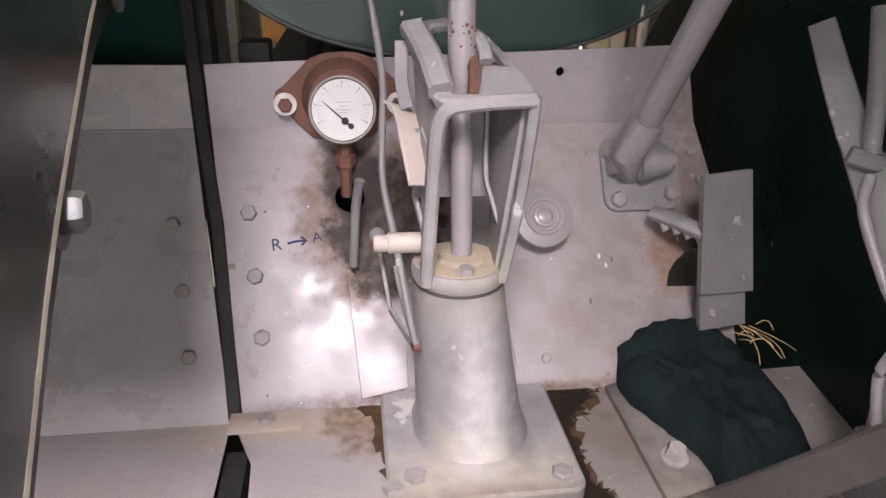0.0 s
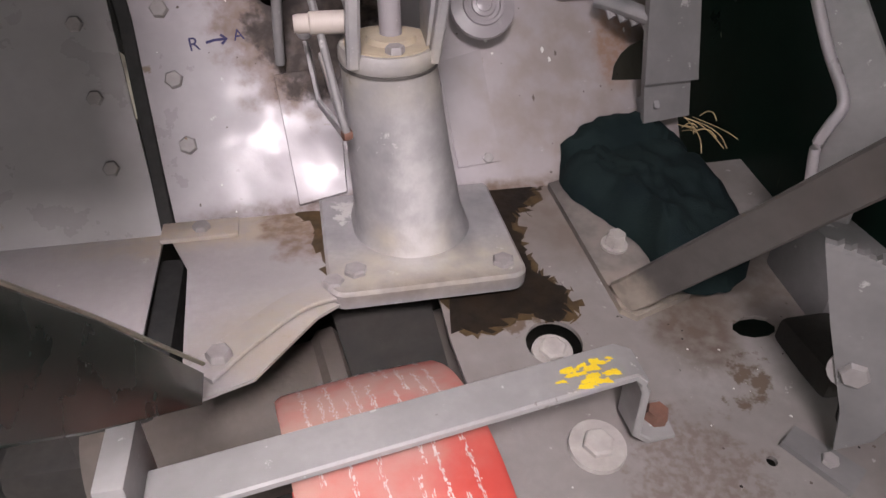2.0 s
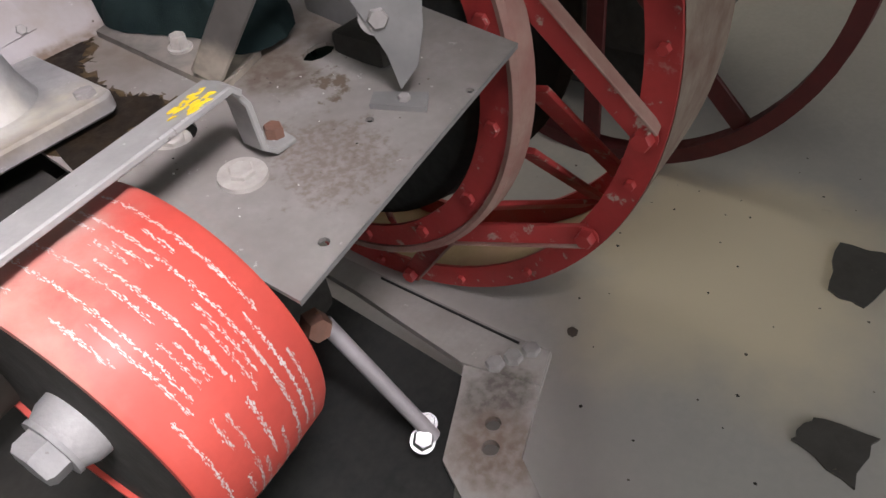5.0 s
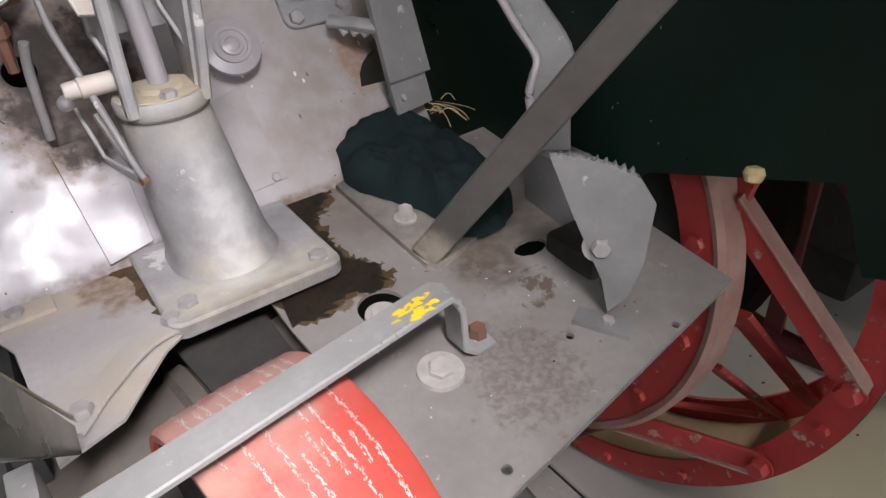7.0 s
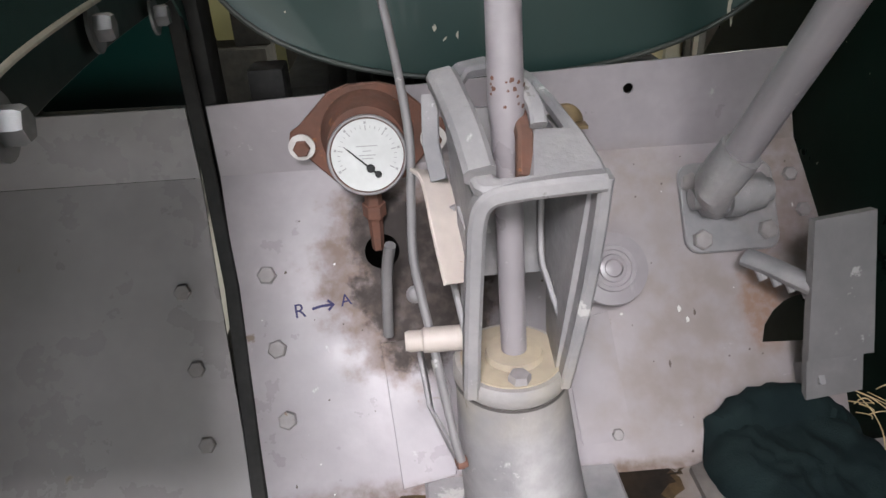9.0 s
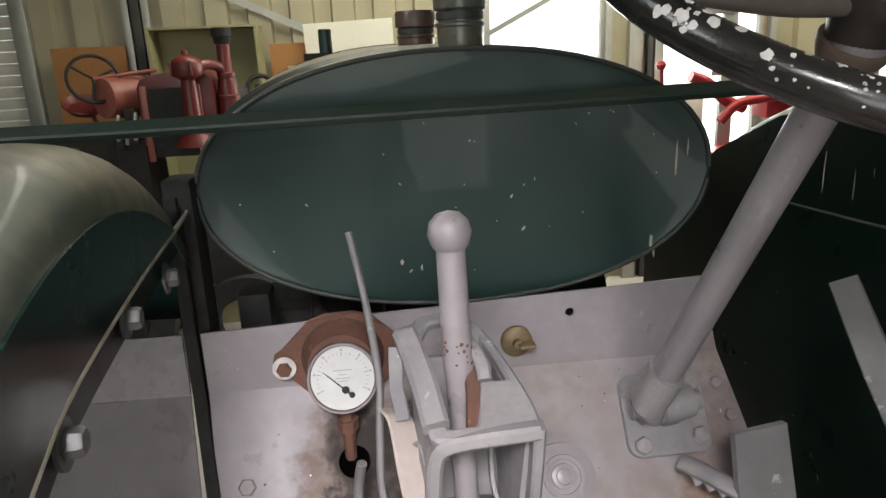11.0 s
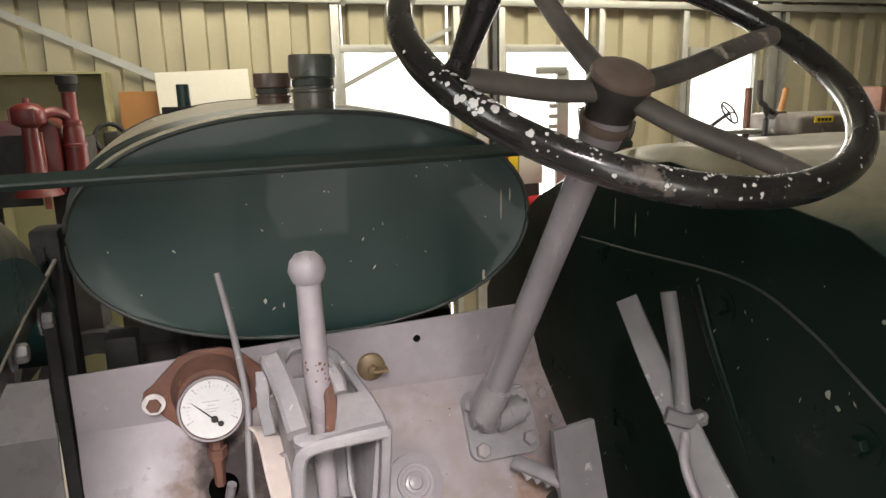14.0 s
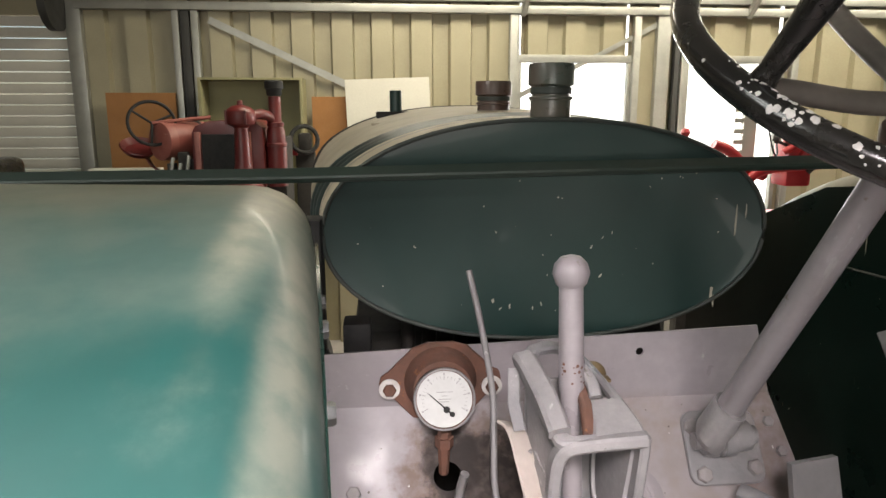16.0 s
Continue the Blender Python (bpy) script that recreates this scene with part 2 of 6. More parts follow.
GREEN_DUST = material("dusty_sheen_green_fender", (0.010, 0.050, 0.046), (0.060, 0.082, 0.070), 3.2, 0.30, 0.55, bump=0.04, grain=30,
                      spots=((0.12, 0.13, 0.11), 0.07, 9), coat=0.1)
GREEN_LEFT = material("dusty_teal_sheen_fender", (0.010, 0.062, 0.056), (0.022, 0.070, 0.062), 4, 0.28, 0.5, bump=0.04, grain=30,
                      spots=((0.10, 0.13, 0.11), 0.05, 7), coat=0.1)
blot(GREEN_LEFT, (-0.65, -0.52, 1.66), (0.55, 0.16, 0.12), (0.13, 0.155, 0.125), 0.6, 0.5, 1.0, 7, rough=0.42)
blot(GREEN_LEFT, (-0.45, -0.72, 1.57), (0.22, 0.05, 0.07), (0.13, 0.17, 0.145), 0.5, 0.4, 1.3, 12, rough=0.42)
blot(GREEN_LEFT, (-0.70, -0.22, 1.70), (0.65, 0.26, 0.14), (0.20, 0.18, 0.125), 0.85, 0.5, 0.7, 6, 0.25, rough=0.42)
# reflection along the rolled edge, painted as pale worn stripes
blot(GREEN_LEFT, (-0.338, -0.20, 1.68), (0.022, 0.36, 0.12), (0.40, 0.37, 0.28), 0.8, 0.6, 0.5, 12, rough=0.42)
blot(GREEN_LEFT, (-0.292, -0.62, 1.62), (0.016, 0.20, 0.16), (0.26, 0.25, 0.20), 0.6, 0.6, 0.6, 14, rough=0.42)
# crest dust, brightened to carry the golden window reflection in its colour
blot(GREEN_DUST, (0.95, -0.10, 1.72), (0.60, 0.60, 0.10), (0.50, 0.43, 0.28), 0.95, 0.5, 0.5, 6, 0.25, rough=0.42)
GREEN_TANK = material("tank_green_paint", (0.0095, 0.034, 0.029), (0.014, 0.040, 0.036), 3, 0.42, 0.58, bump=0.03, grain=30,
                      spots=((0.10, 0.12, 0.11), 0.015, 30), coat=0.1)
PRINT = material("grey_dial_print", (0.30, 0.30, 0.30), (0.36, 0.36, 0.36), 30, 0.7, bump=0.0)
# same paint as the left fender, in a darker copy for its shaded side
GREEN_SIDE = material("glossy_green_shaded_side", (0.010, 0.030, 0.024), (0.007, 0.021, 0.017), 4, 0.16, 0.34, bump=0.04, grain=30, spots=((0.07, 0.085, 0.07), 0.05, 9), coat=0.1)
RIB_GREEN = material("greyish_green_rib", (0.030, 0.046, 0.044), (0.016, 0.028, 0.027), 9, 0.30, 0.5, bump=0.05, spots=((0.11, 0.10, 0.075), 0.10, 16))
RIM_EDGE = material("worn_dark_rolled_edge", (0.055, 0.06, 0.052), (0.02, 0.03, 0.027), 14, 0.45, bump=0.2, spots=((0.30, 0.27, 0.20), 0.17, 16))
EDGE = material("worn_bright_edge", (0.50, 0.47, 0.38), (0.32, 0.30, 0.24), 30, 0.5, bump=0.2)
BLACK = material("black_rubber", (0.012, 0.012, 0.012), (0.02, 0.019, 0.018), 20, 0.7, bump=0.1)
DARK = material("dirty_black_iron", (0.018, 0.017, 0.016), (0.035, 0.03, 0.026), 12, 0.75, bump=0.3)
WHEEL_BLACK = material("black_enamel", (0.010, 0.010, 0.010), (0.030, 0.027, 0.024), 8, 0.16, 0.36, bump=0.02,
                       spots=((0.62, 0.62, 0.60), 0.02, 45), spots2=((0.15, 0.125, 0.105), 0.20, 7), coat=0.3)
WHEEL_SPOKE = material("dusty_black_spoke", (0.17, 0.148, 0.128), (0.05, 0.044, 0.040), 7, 0.34, 0.6, bump=0.05, spots=((0.34, 0.30, 0.255), 0.26, 14))
HUB_BLACK = material("oily_black_hub", (0.014, 0.013, 0.012), (0.06, 0.05, 0.043), 14, 0.3, 0.6, bump=0.15, spots=((0.20, 0.16, 0.13), 0.18, 20))
HUB_DUST = material("dusty_brown_hub_cap", (0.20, 0.155, 0.125), (0.13, 0.088, 0.068), 12, 0.5, 0.75, bump=0.15, spots=((0.22, 0.10, 0.065), 0.14, 24))
CAP_BROWN = material("worn_brown_cap", (0.15, 0.085, 0.068), (0.10, 0.082, 0.072), 14, 0.25, 0.45, bump=0.05, spots=((0.14, 0.10, 0.08), 0.12, 30))
CAP_GREEN = material("worn_green_cap", (0.075, 0.095, 0.082), (0.13, 0.105, 0.087), 14, 0.22, 0.4, bump=0.05, spots=((0.16, 0.13, 0.10), 0.10, 26))
RUST = material("rusty_brown_iron", (0.17, 0.075, 0.05), (0.11, 0.06, 0.045), 25, 0.7, bump=0.4,
                spots=((0.26, 0.11, 0.05), 0.2, 40))
STEEL = material("zinc_bolt", (0.42, 0.42, 0.42), (0.30, 0.30, 0.30), 40, 0.35, metal=0.9, bump=0.1)
ZINC_DULL = material("dull_zinc_bolt", (0.22, 0.225, 0.225), (0.15, 0.155, 0.155), 40, 0.4, metal=0.5, bump=0.1)
BOLT = material("grey_painted_bolt", (0.30, 0.275, 0.275), (0.22, 0.2, 0.2), 40, 0.4, bump=0.1,
                spots=((0.2, 0.13, 0.09), 0.12, 60))
BRASS = material("dull_brass", (0.30, 0.22, 0.12), (0.16, 0.12, 0.08), 40, 0.5, metal=0.6, bump=0.2)
DIAL = material("gauge_dial_paper", (0.62, 0.63, 0.62), (0.57, 0.58, 0.57), 30, 0.6, bump=0.0)
INK = material("black_print", (0.02, 0.02, 0.02), (0.03, 0.03, 0.03), 30, 0.7, bump=0.0)
PEN = material("violet_marker_ink", (0.020, 0.018, 0.075), (0.03, 0.026, 0.10), 60, 0.6, bump=0.0)
RED = material("scuffed_red_pulley", (0.51, 0.070, 0.052), (0.43, 0.055, 0.044), 8, 0.42, 0.6, bump=0.05,
               spots=((0.42, 0.15, 0.12), 0.12, 14))
blot(RED, (-0.085, -0.60, 0.975), (0.13, 0.13, 0.06), (0.40, 0.27, 0.235), 0.9, 0.5, 0.6, 12, 0.35)
blot(RED, (-0.16, -0.72, 0.96), (0.05, 0.12, 0.08), (0.40, 0.25, 0.21), 0.7, 0.5, 0.7, 12, 0.4)
RED_WHEEL = material("dusty_red_wheel", (0.44, 0.040, 0.040), (0.30, 0.034, 0.034), 5, 0.42, 0.7, bump=0.12,
                     spots=((0.40, 0.28, 0.245), 0.26, 20), spots2=((0.05, 0.03, 0.028), 0.13, 10))
scratches(RED_WHEEL, (0.42, 0.24, 0.21), (3.0, 1.0, 1.0), 0.05, 0.5, 12)
LIP_DUST = material("dust_on_red_lip", (0.36, 0.235, 0.20), (0.27, 0.12, 0.105), 9, 0.6, 0.8, bump=0.15, spots=((0.30, 0.05, 0.05), 0.14, 14))
RIM_DUST = material("ochre_dust_in_rim", (0.42, 0.30, 0.165), (0.32, 0.20, 0.12), 4, 0.7, 0.85, bump=0.1, spots=((0.05, 0.03, 0.025), 0.04, 30), spots2=((0.30, 0.07, 0.06), 0.12, 5))
# far wheel's red, darkened for the shade it stands in
RED_SHADED = material("shaded_red_paint", (0.085, 0.008, 0.010), (0.05, 0.006, 0.007), 8, 0.5, bump=0.1)
TREAD = material("dusty_rim_tread", (0.27, 0.22, 0.18), (0.17, 0.10, 0.08), 12, 0.8, bump=0.3)
RED_FAR = material("dull_red_tractor", (0.15, 0.020, 0.018), (0.085, 0.012, 0.012), 6, 0.30, bump=0.05, spots=((0.26, 0.10, 0.08), 0.10, 9))
RED_FADED = material("faded_pinkish_red", (0.33, 0.12, 0.09), (0.22, 0.055, 0.045), 7, 0.4, bump=0.05, spots=((0.42, 0.27, 0.20), 0.16, 12))
RED_BRIGHT = material("bright_red_paint", (0.32, 0.012, 0.018), (0.22, 0.01, 0.012), 6, 0.35, bump=0.02)
SCUFF = material("bared_pulley_metal", (0.55, 0.50, 0.49), (0.42, 0.30, 0.28), 60, 0.55, bump=0.1)
YELLOW = material("yellow_paint", (0.75, 0.55, 0.02), (0.68, 0.48, 0.02), 20, 0.5, bump=0.05)
OIL = material("oily_stain", (0.009, 0.007, 0.006), (0.022, 0.014, 0.008), 30, 0.4, 0.7, bump=0.3, spec=0.3)
OIL_EDGE = material("thin_oil_rim", (0.085, 0.055, 0.025), (0.04, 0.026, 0.014), 40, 0.4, 0.7, bump=0.2, spec=0.3)
SOOT = material("brown_oil_film", (0.075, 0.055, 0.045), (0.11, 0.085, 0.07), 18, 0.5, bump=0.1)
CAP_WHITE = material("grimy_white_bolt_paint", (0.40, 0.37, 0.35), (0.30, 0.275, 0.26), 40, 0.5, bump=0.2, spots=((0.14, 0.09, 0.06), 0.16, 60))
WHITE = material("chipped_white_paint", (0.70, 0.68, 0.66), (0.5, 0.47, 0.45), 60, 0.6, bump=0.2)
CLOTH = material("dark_green_cloth", (0.013, 0.022, 0.022), (0.006, 0.011, 0.013), 12, 0.97, bump=0.6, grain=500, spec=0.12)
STRAW = material("dry_straw", (0.50, 0.38, 0.21), (0.36, 0.26, 0.14), 40, 0.7, bump=0.1)
CONCRETE = material("smooth_concrete", (0.50, 0.462, 0.437), (0.41, 0.378, 0.358), 1.5, 0.55, 0.8, bump=0.1, grain=50,
                    spots=((0.16, 0.13, 0.10), 0.03, 5))
# warm pool of light on the floor, painted into the concrete colour
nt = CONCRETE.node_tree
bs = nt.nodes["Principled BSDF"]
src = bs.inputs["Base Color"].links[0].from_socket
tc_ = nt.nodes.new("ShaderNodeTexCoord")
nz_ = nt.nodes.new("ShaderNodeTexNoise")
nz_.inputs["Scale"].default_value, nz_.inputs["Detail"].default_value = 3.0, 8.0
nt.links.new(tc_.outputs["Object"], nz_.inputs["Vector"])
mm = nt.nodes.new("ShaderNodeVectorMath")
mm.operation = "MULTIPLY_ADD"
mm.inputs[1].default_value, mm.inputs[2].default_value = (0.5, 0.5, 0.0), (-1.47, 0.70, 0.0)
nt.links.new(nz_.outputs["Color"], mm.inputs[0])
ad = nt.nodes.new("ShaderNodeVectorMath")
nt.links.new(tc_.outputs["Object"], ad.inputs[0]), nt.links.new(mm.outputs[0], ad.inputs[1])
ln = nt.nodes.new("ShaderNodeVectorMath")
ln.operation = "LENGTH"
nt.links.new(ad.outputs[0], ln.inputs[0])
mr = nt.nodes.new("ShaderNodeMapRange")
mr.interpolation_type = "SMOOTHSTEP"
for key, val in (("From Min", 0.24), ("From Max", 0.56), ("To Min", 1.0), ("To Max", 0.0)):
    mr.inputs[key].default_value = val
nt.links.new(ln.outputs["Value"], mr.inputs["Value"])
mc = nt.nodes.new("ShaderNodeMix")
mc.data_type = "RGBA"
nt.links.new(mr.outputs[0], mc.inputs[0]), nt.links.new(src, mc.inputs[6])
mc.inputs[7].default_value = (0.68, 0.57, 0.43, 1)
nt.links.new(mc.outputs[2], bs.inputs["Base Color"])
SHEET = material("cream_steel_sheet", (0.38, 0.345, 0.235), (0.32, 0.29, 0.198), 2, 0.38, 0.5, metal=0.15, bump=0.02)
GALV = material("galvanised_steel", (0.42, 0.42, 0.38), (0.33, 0.33, 0.30), 5, 0.35, 0.5, metal=0.6, bump=0.03)
DARKPOST = material("dark_steel_post", (0.03, 0.03, 0.03), (0.045, 0.045, 0.04), 5, 0.5, bump=0.05)
MDF = material("brown_board", (0.36, 0.17, 0.06), (0.31, 0.145, 0.05), 6, 0.7, bump=0.05)
WHITEBOARD = material("off_white_board", (0.66, 0.64, 0.56), (0.60, 0.58, 0.51), 3, 0.6, bump=0.02)
PALE = material("pale_olive_cabinet", (0.30, 0.28, 0.15), (0.25, 0.235, 0.13), 4, 0.6, bump=0.04)
CREAM = material("cream_band_paint", (0.58, 0.50, 0.37), (0.44, 0.375, 0.27), 8, 0.4, bump=0.03)
ROOF = material("roof_sheet", (0.30, 0.29, 0.25), (0.24, 0.23, 0.2), 3, 0.5, metal=0.2, bump=0.03)
OUTSIDE = bpy.data.materials.new("bright_outdoors")
OUTSIDE.use_nodes = True
ob_ = OUTSIDE.node_tree.nodes["Principled BSDF"]
ob_.inputs["Base Color"].default_value = (0.8, 0.8, 0.8, 1)
ob_.inputs["Emission Color"].default_value = (1.0, 0.99, 0.96, 1)
ob_.inputs["Emission Strength"].default_value = 2.4
GLASS = bpy.data.materials.new("clear_glass")
GLASS.use_nodes = True
gb = GLASS.node_tree.nodes["Principled BSDF"]
gb.inputs["Transmission Weight"].default_value, gb.inputs["Roughness"].default_value = 1.0, 0.02
gb.inputs["IOR"].default_value = 1.2

# ---- mesh helpers ----
V = Vector


def thing(name, loc, label, category, group="", kind=""):
    e = new(name)
    e.location = loc
    e.empty_display_size = 0.05
    return tagged(e, label, category, group, kind)


def root_of(ob):
    while ob.parent:
        ob = ob.parent
    return ob


def part(name, bm, mat, parent, label="", smooth=True, kind=""):
    """One mesh object, from a bmesh in world coordinates, under a thing or a part."""
    if parent is not None:
        bmesh.ops.translate(bm, verts=bm.verts, vec=-V(root_of(parent).location))
    me = bpy.data.meshes.new(name)
    bm.normal_update()
    bm.to_mesh(me)
    bm.free()
    me.materials.append(mat)
    if smooth:
        for p in me.polygons:
            p.use_smooth = True
        me.set_sharp_from_angle(angle=radians(38))
    ob = new(name, me)
    ob.parent = parent
    if label:
        ob["label"] = label
    if kind:
        ob["kind"] = kind
    return ob


def solo(name, bm, mat, loc, label, category, group="", kind="", smooth=True):
    """A top-level thing that is a single mesh."""
    bmesh.ops.translate(bm, verts=bm.verts, vec=-V(loc))
    ob = part(name, bm, mat, None, smooth=smooth)
    ob.location = loc
    return tagged(ob, label, category, group, kind)


def bevel(bm, w, seg=2, angle=30):
    if w > 0:
        es = [e for e in bm.edges if len(e.link_faces) == 2 and e.calc_face_angle(0) > radians(angle)]
        bmesh.ops.bevel(bm, geom=es, offset=w, segments=seg, affect="EDGES", profile=0.6)
    return bm


def box(lo, hi, bev=0.0, m=None, seg=2):
    bm = bmesh.new()
    bmesh.ops.create_cube(bm, size=1)
    lo, hi = V(lo), V(hi)
    d = hi - lo
    bmesh.ops.transform(bm, matrix=Matrix.Translation((lo + hi) / 2) @ Matrix.Diagonal((d.x, d.y, d.z, 1)), verts=bm.verts)
    bevel(bm, bev, seg)
    if m is not None:
        bmesh.ops.transform(bm, matrix=m, verts=bm.verts)
    return bm


def frame_of(n, up=(0, 0, 1)):
    """Rotation whose z axis is n."""
    n = V(n).normalized()
    u = V(up)
    if abs(n.dot(u.normalized())) > 0.98:
        u = V((0, 1, 0))
    x = u.cross(n).normalized()
    y = n.cross(x)
    return Matrix((x, y, n)).transposed()


def lathe(profile, at, n, seg=40, up=(0, 0, 1), close=False):
    """Turned body: profile of (radius, height along n)."""
    bm = bmesh.new()
    rot = frame_of(n, up)
    at = V(at)
    rings = []
    for r, h in profile:
        if r < 1e-6:
            rings.append([bm.verts.new(at + rot @ V((0, 0, h)))])
        else:
            rings.append([bm.verts.new(at + rot @ V((r * math.cos(2 * math.pi * k / seg), r * math.sin(2 * math.pi * k / seg), h))) for k in range(seg)])
    pairs = list(zip(rings, rings[1:])) + ([(rings[-1], rings[0])] if close else [])
    for a, c in pairs:
        for k in range(seg):
            k2 = (k + 1) % seg
            f = []
            for v in (a[k % len(a)], a[k2 % len(a)], c[k2 % len(c)], c[k % len(c)]):
                if v not in f:
                    f.append(v)
            if len(f) > 2:
                try:
                    bm.faces.new(f)
                except ValueError:
                    pass
    bmesh.ops.recalc_face_normals(bm, faces=bm.faces)
    return bm


def smooth_path(pts, n=6):
    """Catmull-Rom through the points."""
    p = [V(q) for q in pts]
    p = [2 * p[0] - p[1]] + p + [2 * p[-1] - p[-2]]
    out = []
    for i in range(1, len(p) - 2):
        for k in range(n):
            t = k / n
            a, b_, c, d = p[i - 1], p[i], p[i + 1], p[i + 2]
            out.append(0.5 * (2 * b_ + (c - a) * t + (2 * a - 5 * b_ + 4 * c - d) * t * t + (3 * b_ - a - 3 * c + d) * t ** 3))
    out.append(p[-2])
    return out


def sweep(pts, section, closed=False, side=(0, 0, 1), scale=None):
    """Sweeps a closed 2D section along the points. section: (across, along side); side: reference direction."""
    bm = bmesh.new()
    pts = [V(q) for q in pts]
    n = len(pts)
    rings = []
    for i, q in enumerate(pts):
        a = pts[(i - 1) % n] if (closed or i) else pts[0]
        c = pts[(i + 1) % n] if (closed or i < n - 1) else pts[-1]
        t = (c - a).normalized()
        s_ = V(side) if not isinstance(side, list) else V(side[i])
        u = s_ - t * s_.dot(t)
        if u.length < 1e-5:
            u = V((1, 0, 0)) - t * t.x
        u.normalize()
        w = t.cross(u)
        k = scale[i] if scale else 1.0
        rings.append([bm.verts.new(q + w * x * k + u * y * k) for x, y in section])
    m = len(section)
    for i in range(n if closed else n - 1):
        a, c = rings[i], rings[(i + 1) % n]
        for k in range(m):
            bm.faces.new((a[k], a[(k + 1) % m], c[(k + 1) % m], c[k]))
    if not closed:
        bm.faces.new(rings[0])
        bm.faces.new(rings[-1])
    bmesh.ops.recalc_face_normals(bm, faces=bm.faces)
    return bm


def ring_section(r, k=12, squash=1.0):
    return [(r * math.cos(2 * math.pi * i / k), squash * r * math.sin(2 * math.pi * i / k)) for i in range(k)]


def flat_section(w, t):
    c = min(w, t) * 0.22
    return [(-w / 2 + c, -t / 2), (w / 2 - c, -t / 2), (w / 2, -t / 2 + c), (w / 2, t / 2 - c), (w / 2 - c, t / 2), (-w / 2 + c, t / 2), (-w / 2, t / 2 - c), (-w / 2, -t / 2 + c)]


def tube(pts, r, k=12, closed=False, scale=None):
    return sweep(pts, ring_section(r, k), closed, scale=scale)


def plate(outline, origin, ux, uy, thick, holes=(), bev=0.0):
    """A sheet cut to an outline in the plane (ux, uy) at origin, thick towards minus the normal; holes are outlines too."""
    bm = bmesh.new()
    origin, ux, uy = V(origin), V(ux).normalized(), V(uy).normalized()
    nrm = ux.cross(uy).normalized()
    edges = []
    for loop in (outline, *holes):
        vs = [bm.verts.new(origin + ux * x + uy * y) for x, y in loop]
        edges += [bm.edges.new((vs[i], vs[(i + 1) % len(vs)])) for i in range(len(vs))]
    bmesh.ops.triangle_fill(bm, use_beauty=True, use_dissolve=False, edges=edges, normal=nrm)
    r = bmesh.ops.extrude_face_region(bm, geom=list(bm.faces))
    vs = [g for g in r["geom"] if isinstance(g, bmesh.types.BMVert)]
    bmesh.ops.translate(bm, verts=vs, vec=-nrm * thick)
    bmesh.ops.recalc_face_normals(bm, faces=bm.faces)
    return bevel(bm, bev, 1, 50)


def circle(cx, cy, r, k=20):
    return [(cx + r * math.cos(2 * math.pi * i / k), cy + r * math.sin(2 * math.pi * i / k)) for i in range(k)]


def rounded(x0, y0, x1, y1, r, k=5):
    out = []
    for cx, cy, a in ((x1 - r, y1 - r, 0), (x0 + r, y1 - r, 90), (x0 + r, y0 + r, 180), (x1 - r, y0 + r, 270)):
        out += [(cx + r * math.cos(radians(a + 90 * i / k)), cy + r * math.sin(radians(a + 90 * i / k))) for i in range(k + 1)]
    return out


def ragged(pts, amp, n=6, seed=1):
    """A wavy closed outline through the points."""
    rnd = random.Random(seed)
    out = []
    for i, (x, y) in enumerate(pts):
        x2, y2 = pts[(i + 1) % len(pts)]
        for k in range(n):
            t = k / n
            out.append((x + (x2 - x) * t + rnd.uniform(-amp, amp), y + (y2 - y) * t + rnd.uniform(-amp, amp)))
    return out


def bolt_bm(at, n, r, h, washer=0.0, turn=0.0):
    """Hexagon head with a chamfer, and a washer if wanted."""
    bm = bmesh.new()
    rot = frame_of(n)
    at = V(at)
    base = 0.0
    if washer:
        w = lathe([(0, 0), (washer, 0), (washer, h * 0.22), (0, h * 0.22)], at, n, 20)
        me = bpy.data.meshes.new("w")
        w.to_mesh(me)
        w.free()
        bm.from_mesh(me)
        bpy.data.meshes.remove(me)
        base = h * 0.22
    rings = []
    for rr, hh in ((r, base - 0.001), (r, base + h * 0.75), (r * 0.84, base + h)):
        rings.append([bm.verts.new(at + rot @ V((rr * math.cos(math.pi * k / 3 + turn), rr * math.sin(math.pi * k / 3 + turn), hh))) for k in range(6)])
    for a, c in zip(rings, rings[1:]):
        for k in range(6):
            bm.faces.new((a[k], a[(k + 1) % 6], c[(k + 1) % 6], c[k]))
    bm.faces.new(rings[-1])
    bmesh.ops.recalc_face_normals(bm, faces=bm.faces)
    return bm


def bolt(parent, at, n, r=0.012, h=0.009, mat=None, washer=0.0, turn=0.0, label=""):
    return part("bolt", bolt_bm(at, n, r, h, washer, turn), mat or BOLT, parent, label)


def join(*bms):
    out = bmesh.new()
    for b_ in bms:
        me = bpy.data.meshes.new("j")
        b_.to_mesh(me)
        b_.free()
        out.from_mesh(me)
        bpy.data.meshes.remove(me)
    return out

# ---- tractor ----
tractor = thing("vintage_tractor", (0, 0, 0), "dark green vintage tractor with worn grey driver platform", "tractor")
TN = V((0, -0.818, 0.575))


def toe(x, s, h=0.0):
    """A point of the sloping toe board: s metres down its slope, h proud of it."""
    return V((x, -0.575 * s, 1.307 - 0.818 * s)) + TN * h


def on_toe(outline, h, thick, holes=(), bev=0.0):
    return plate([(x, -s) for x, s in outline], toe(0, 0, h), (1, 0, 0), (0, 0.575, 0.818), thick,
                 [[(x, -s) for x, s in q] for q in holes], bev)


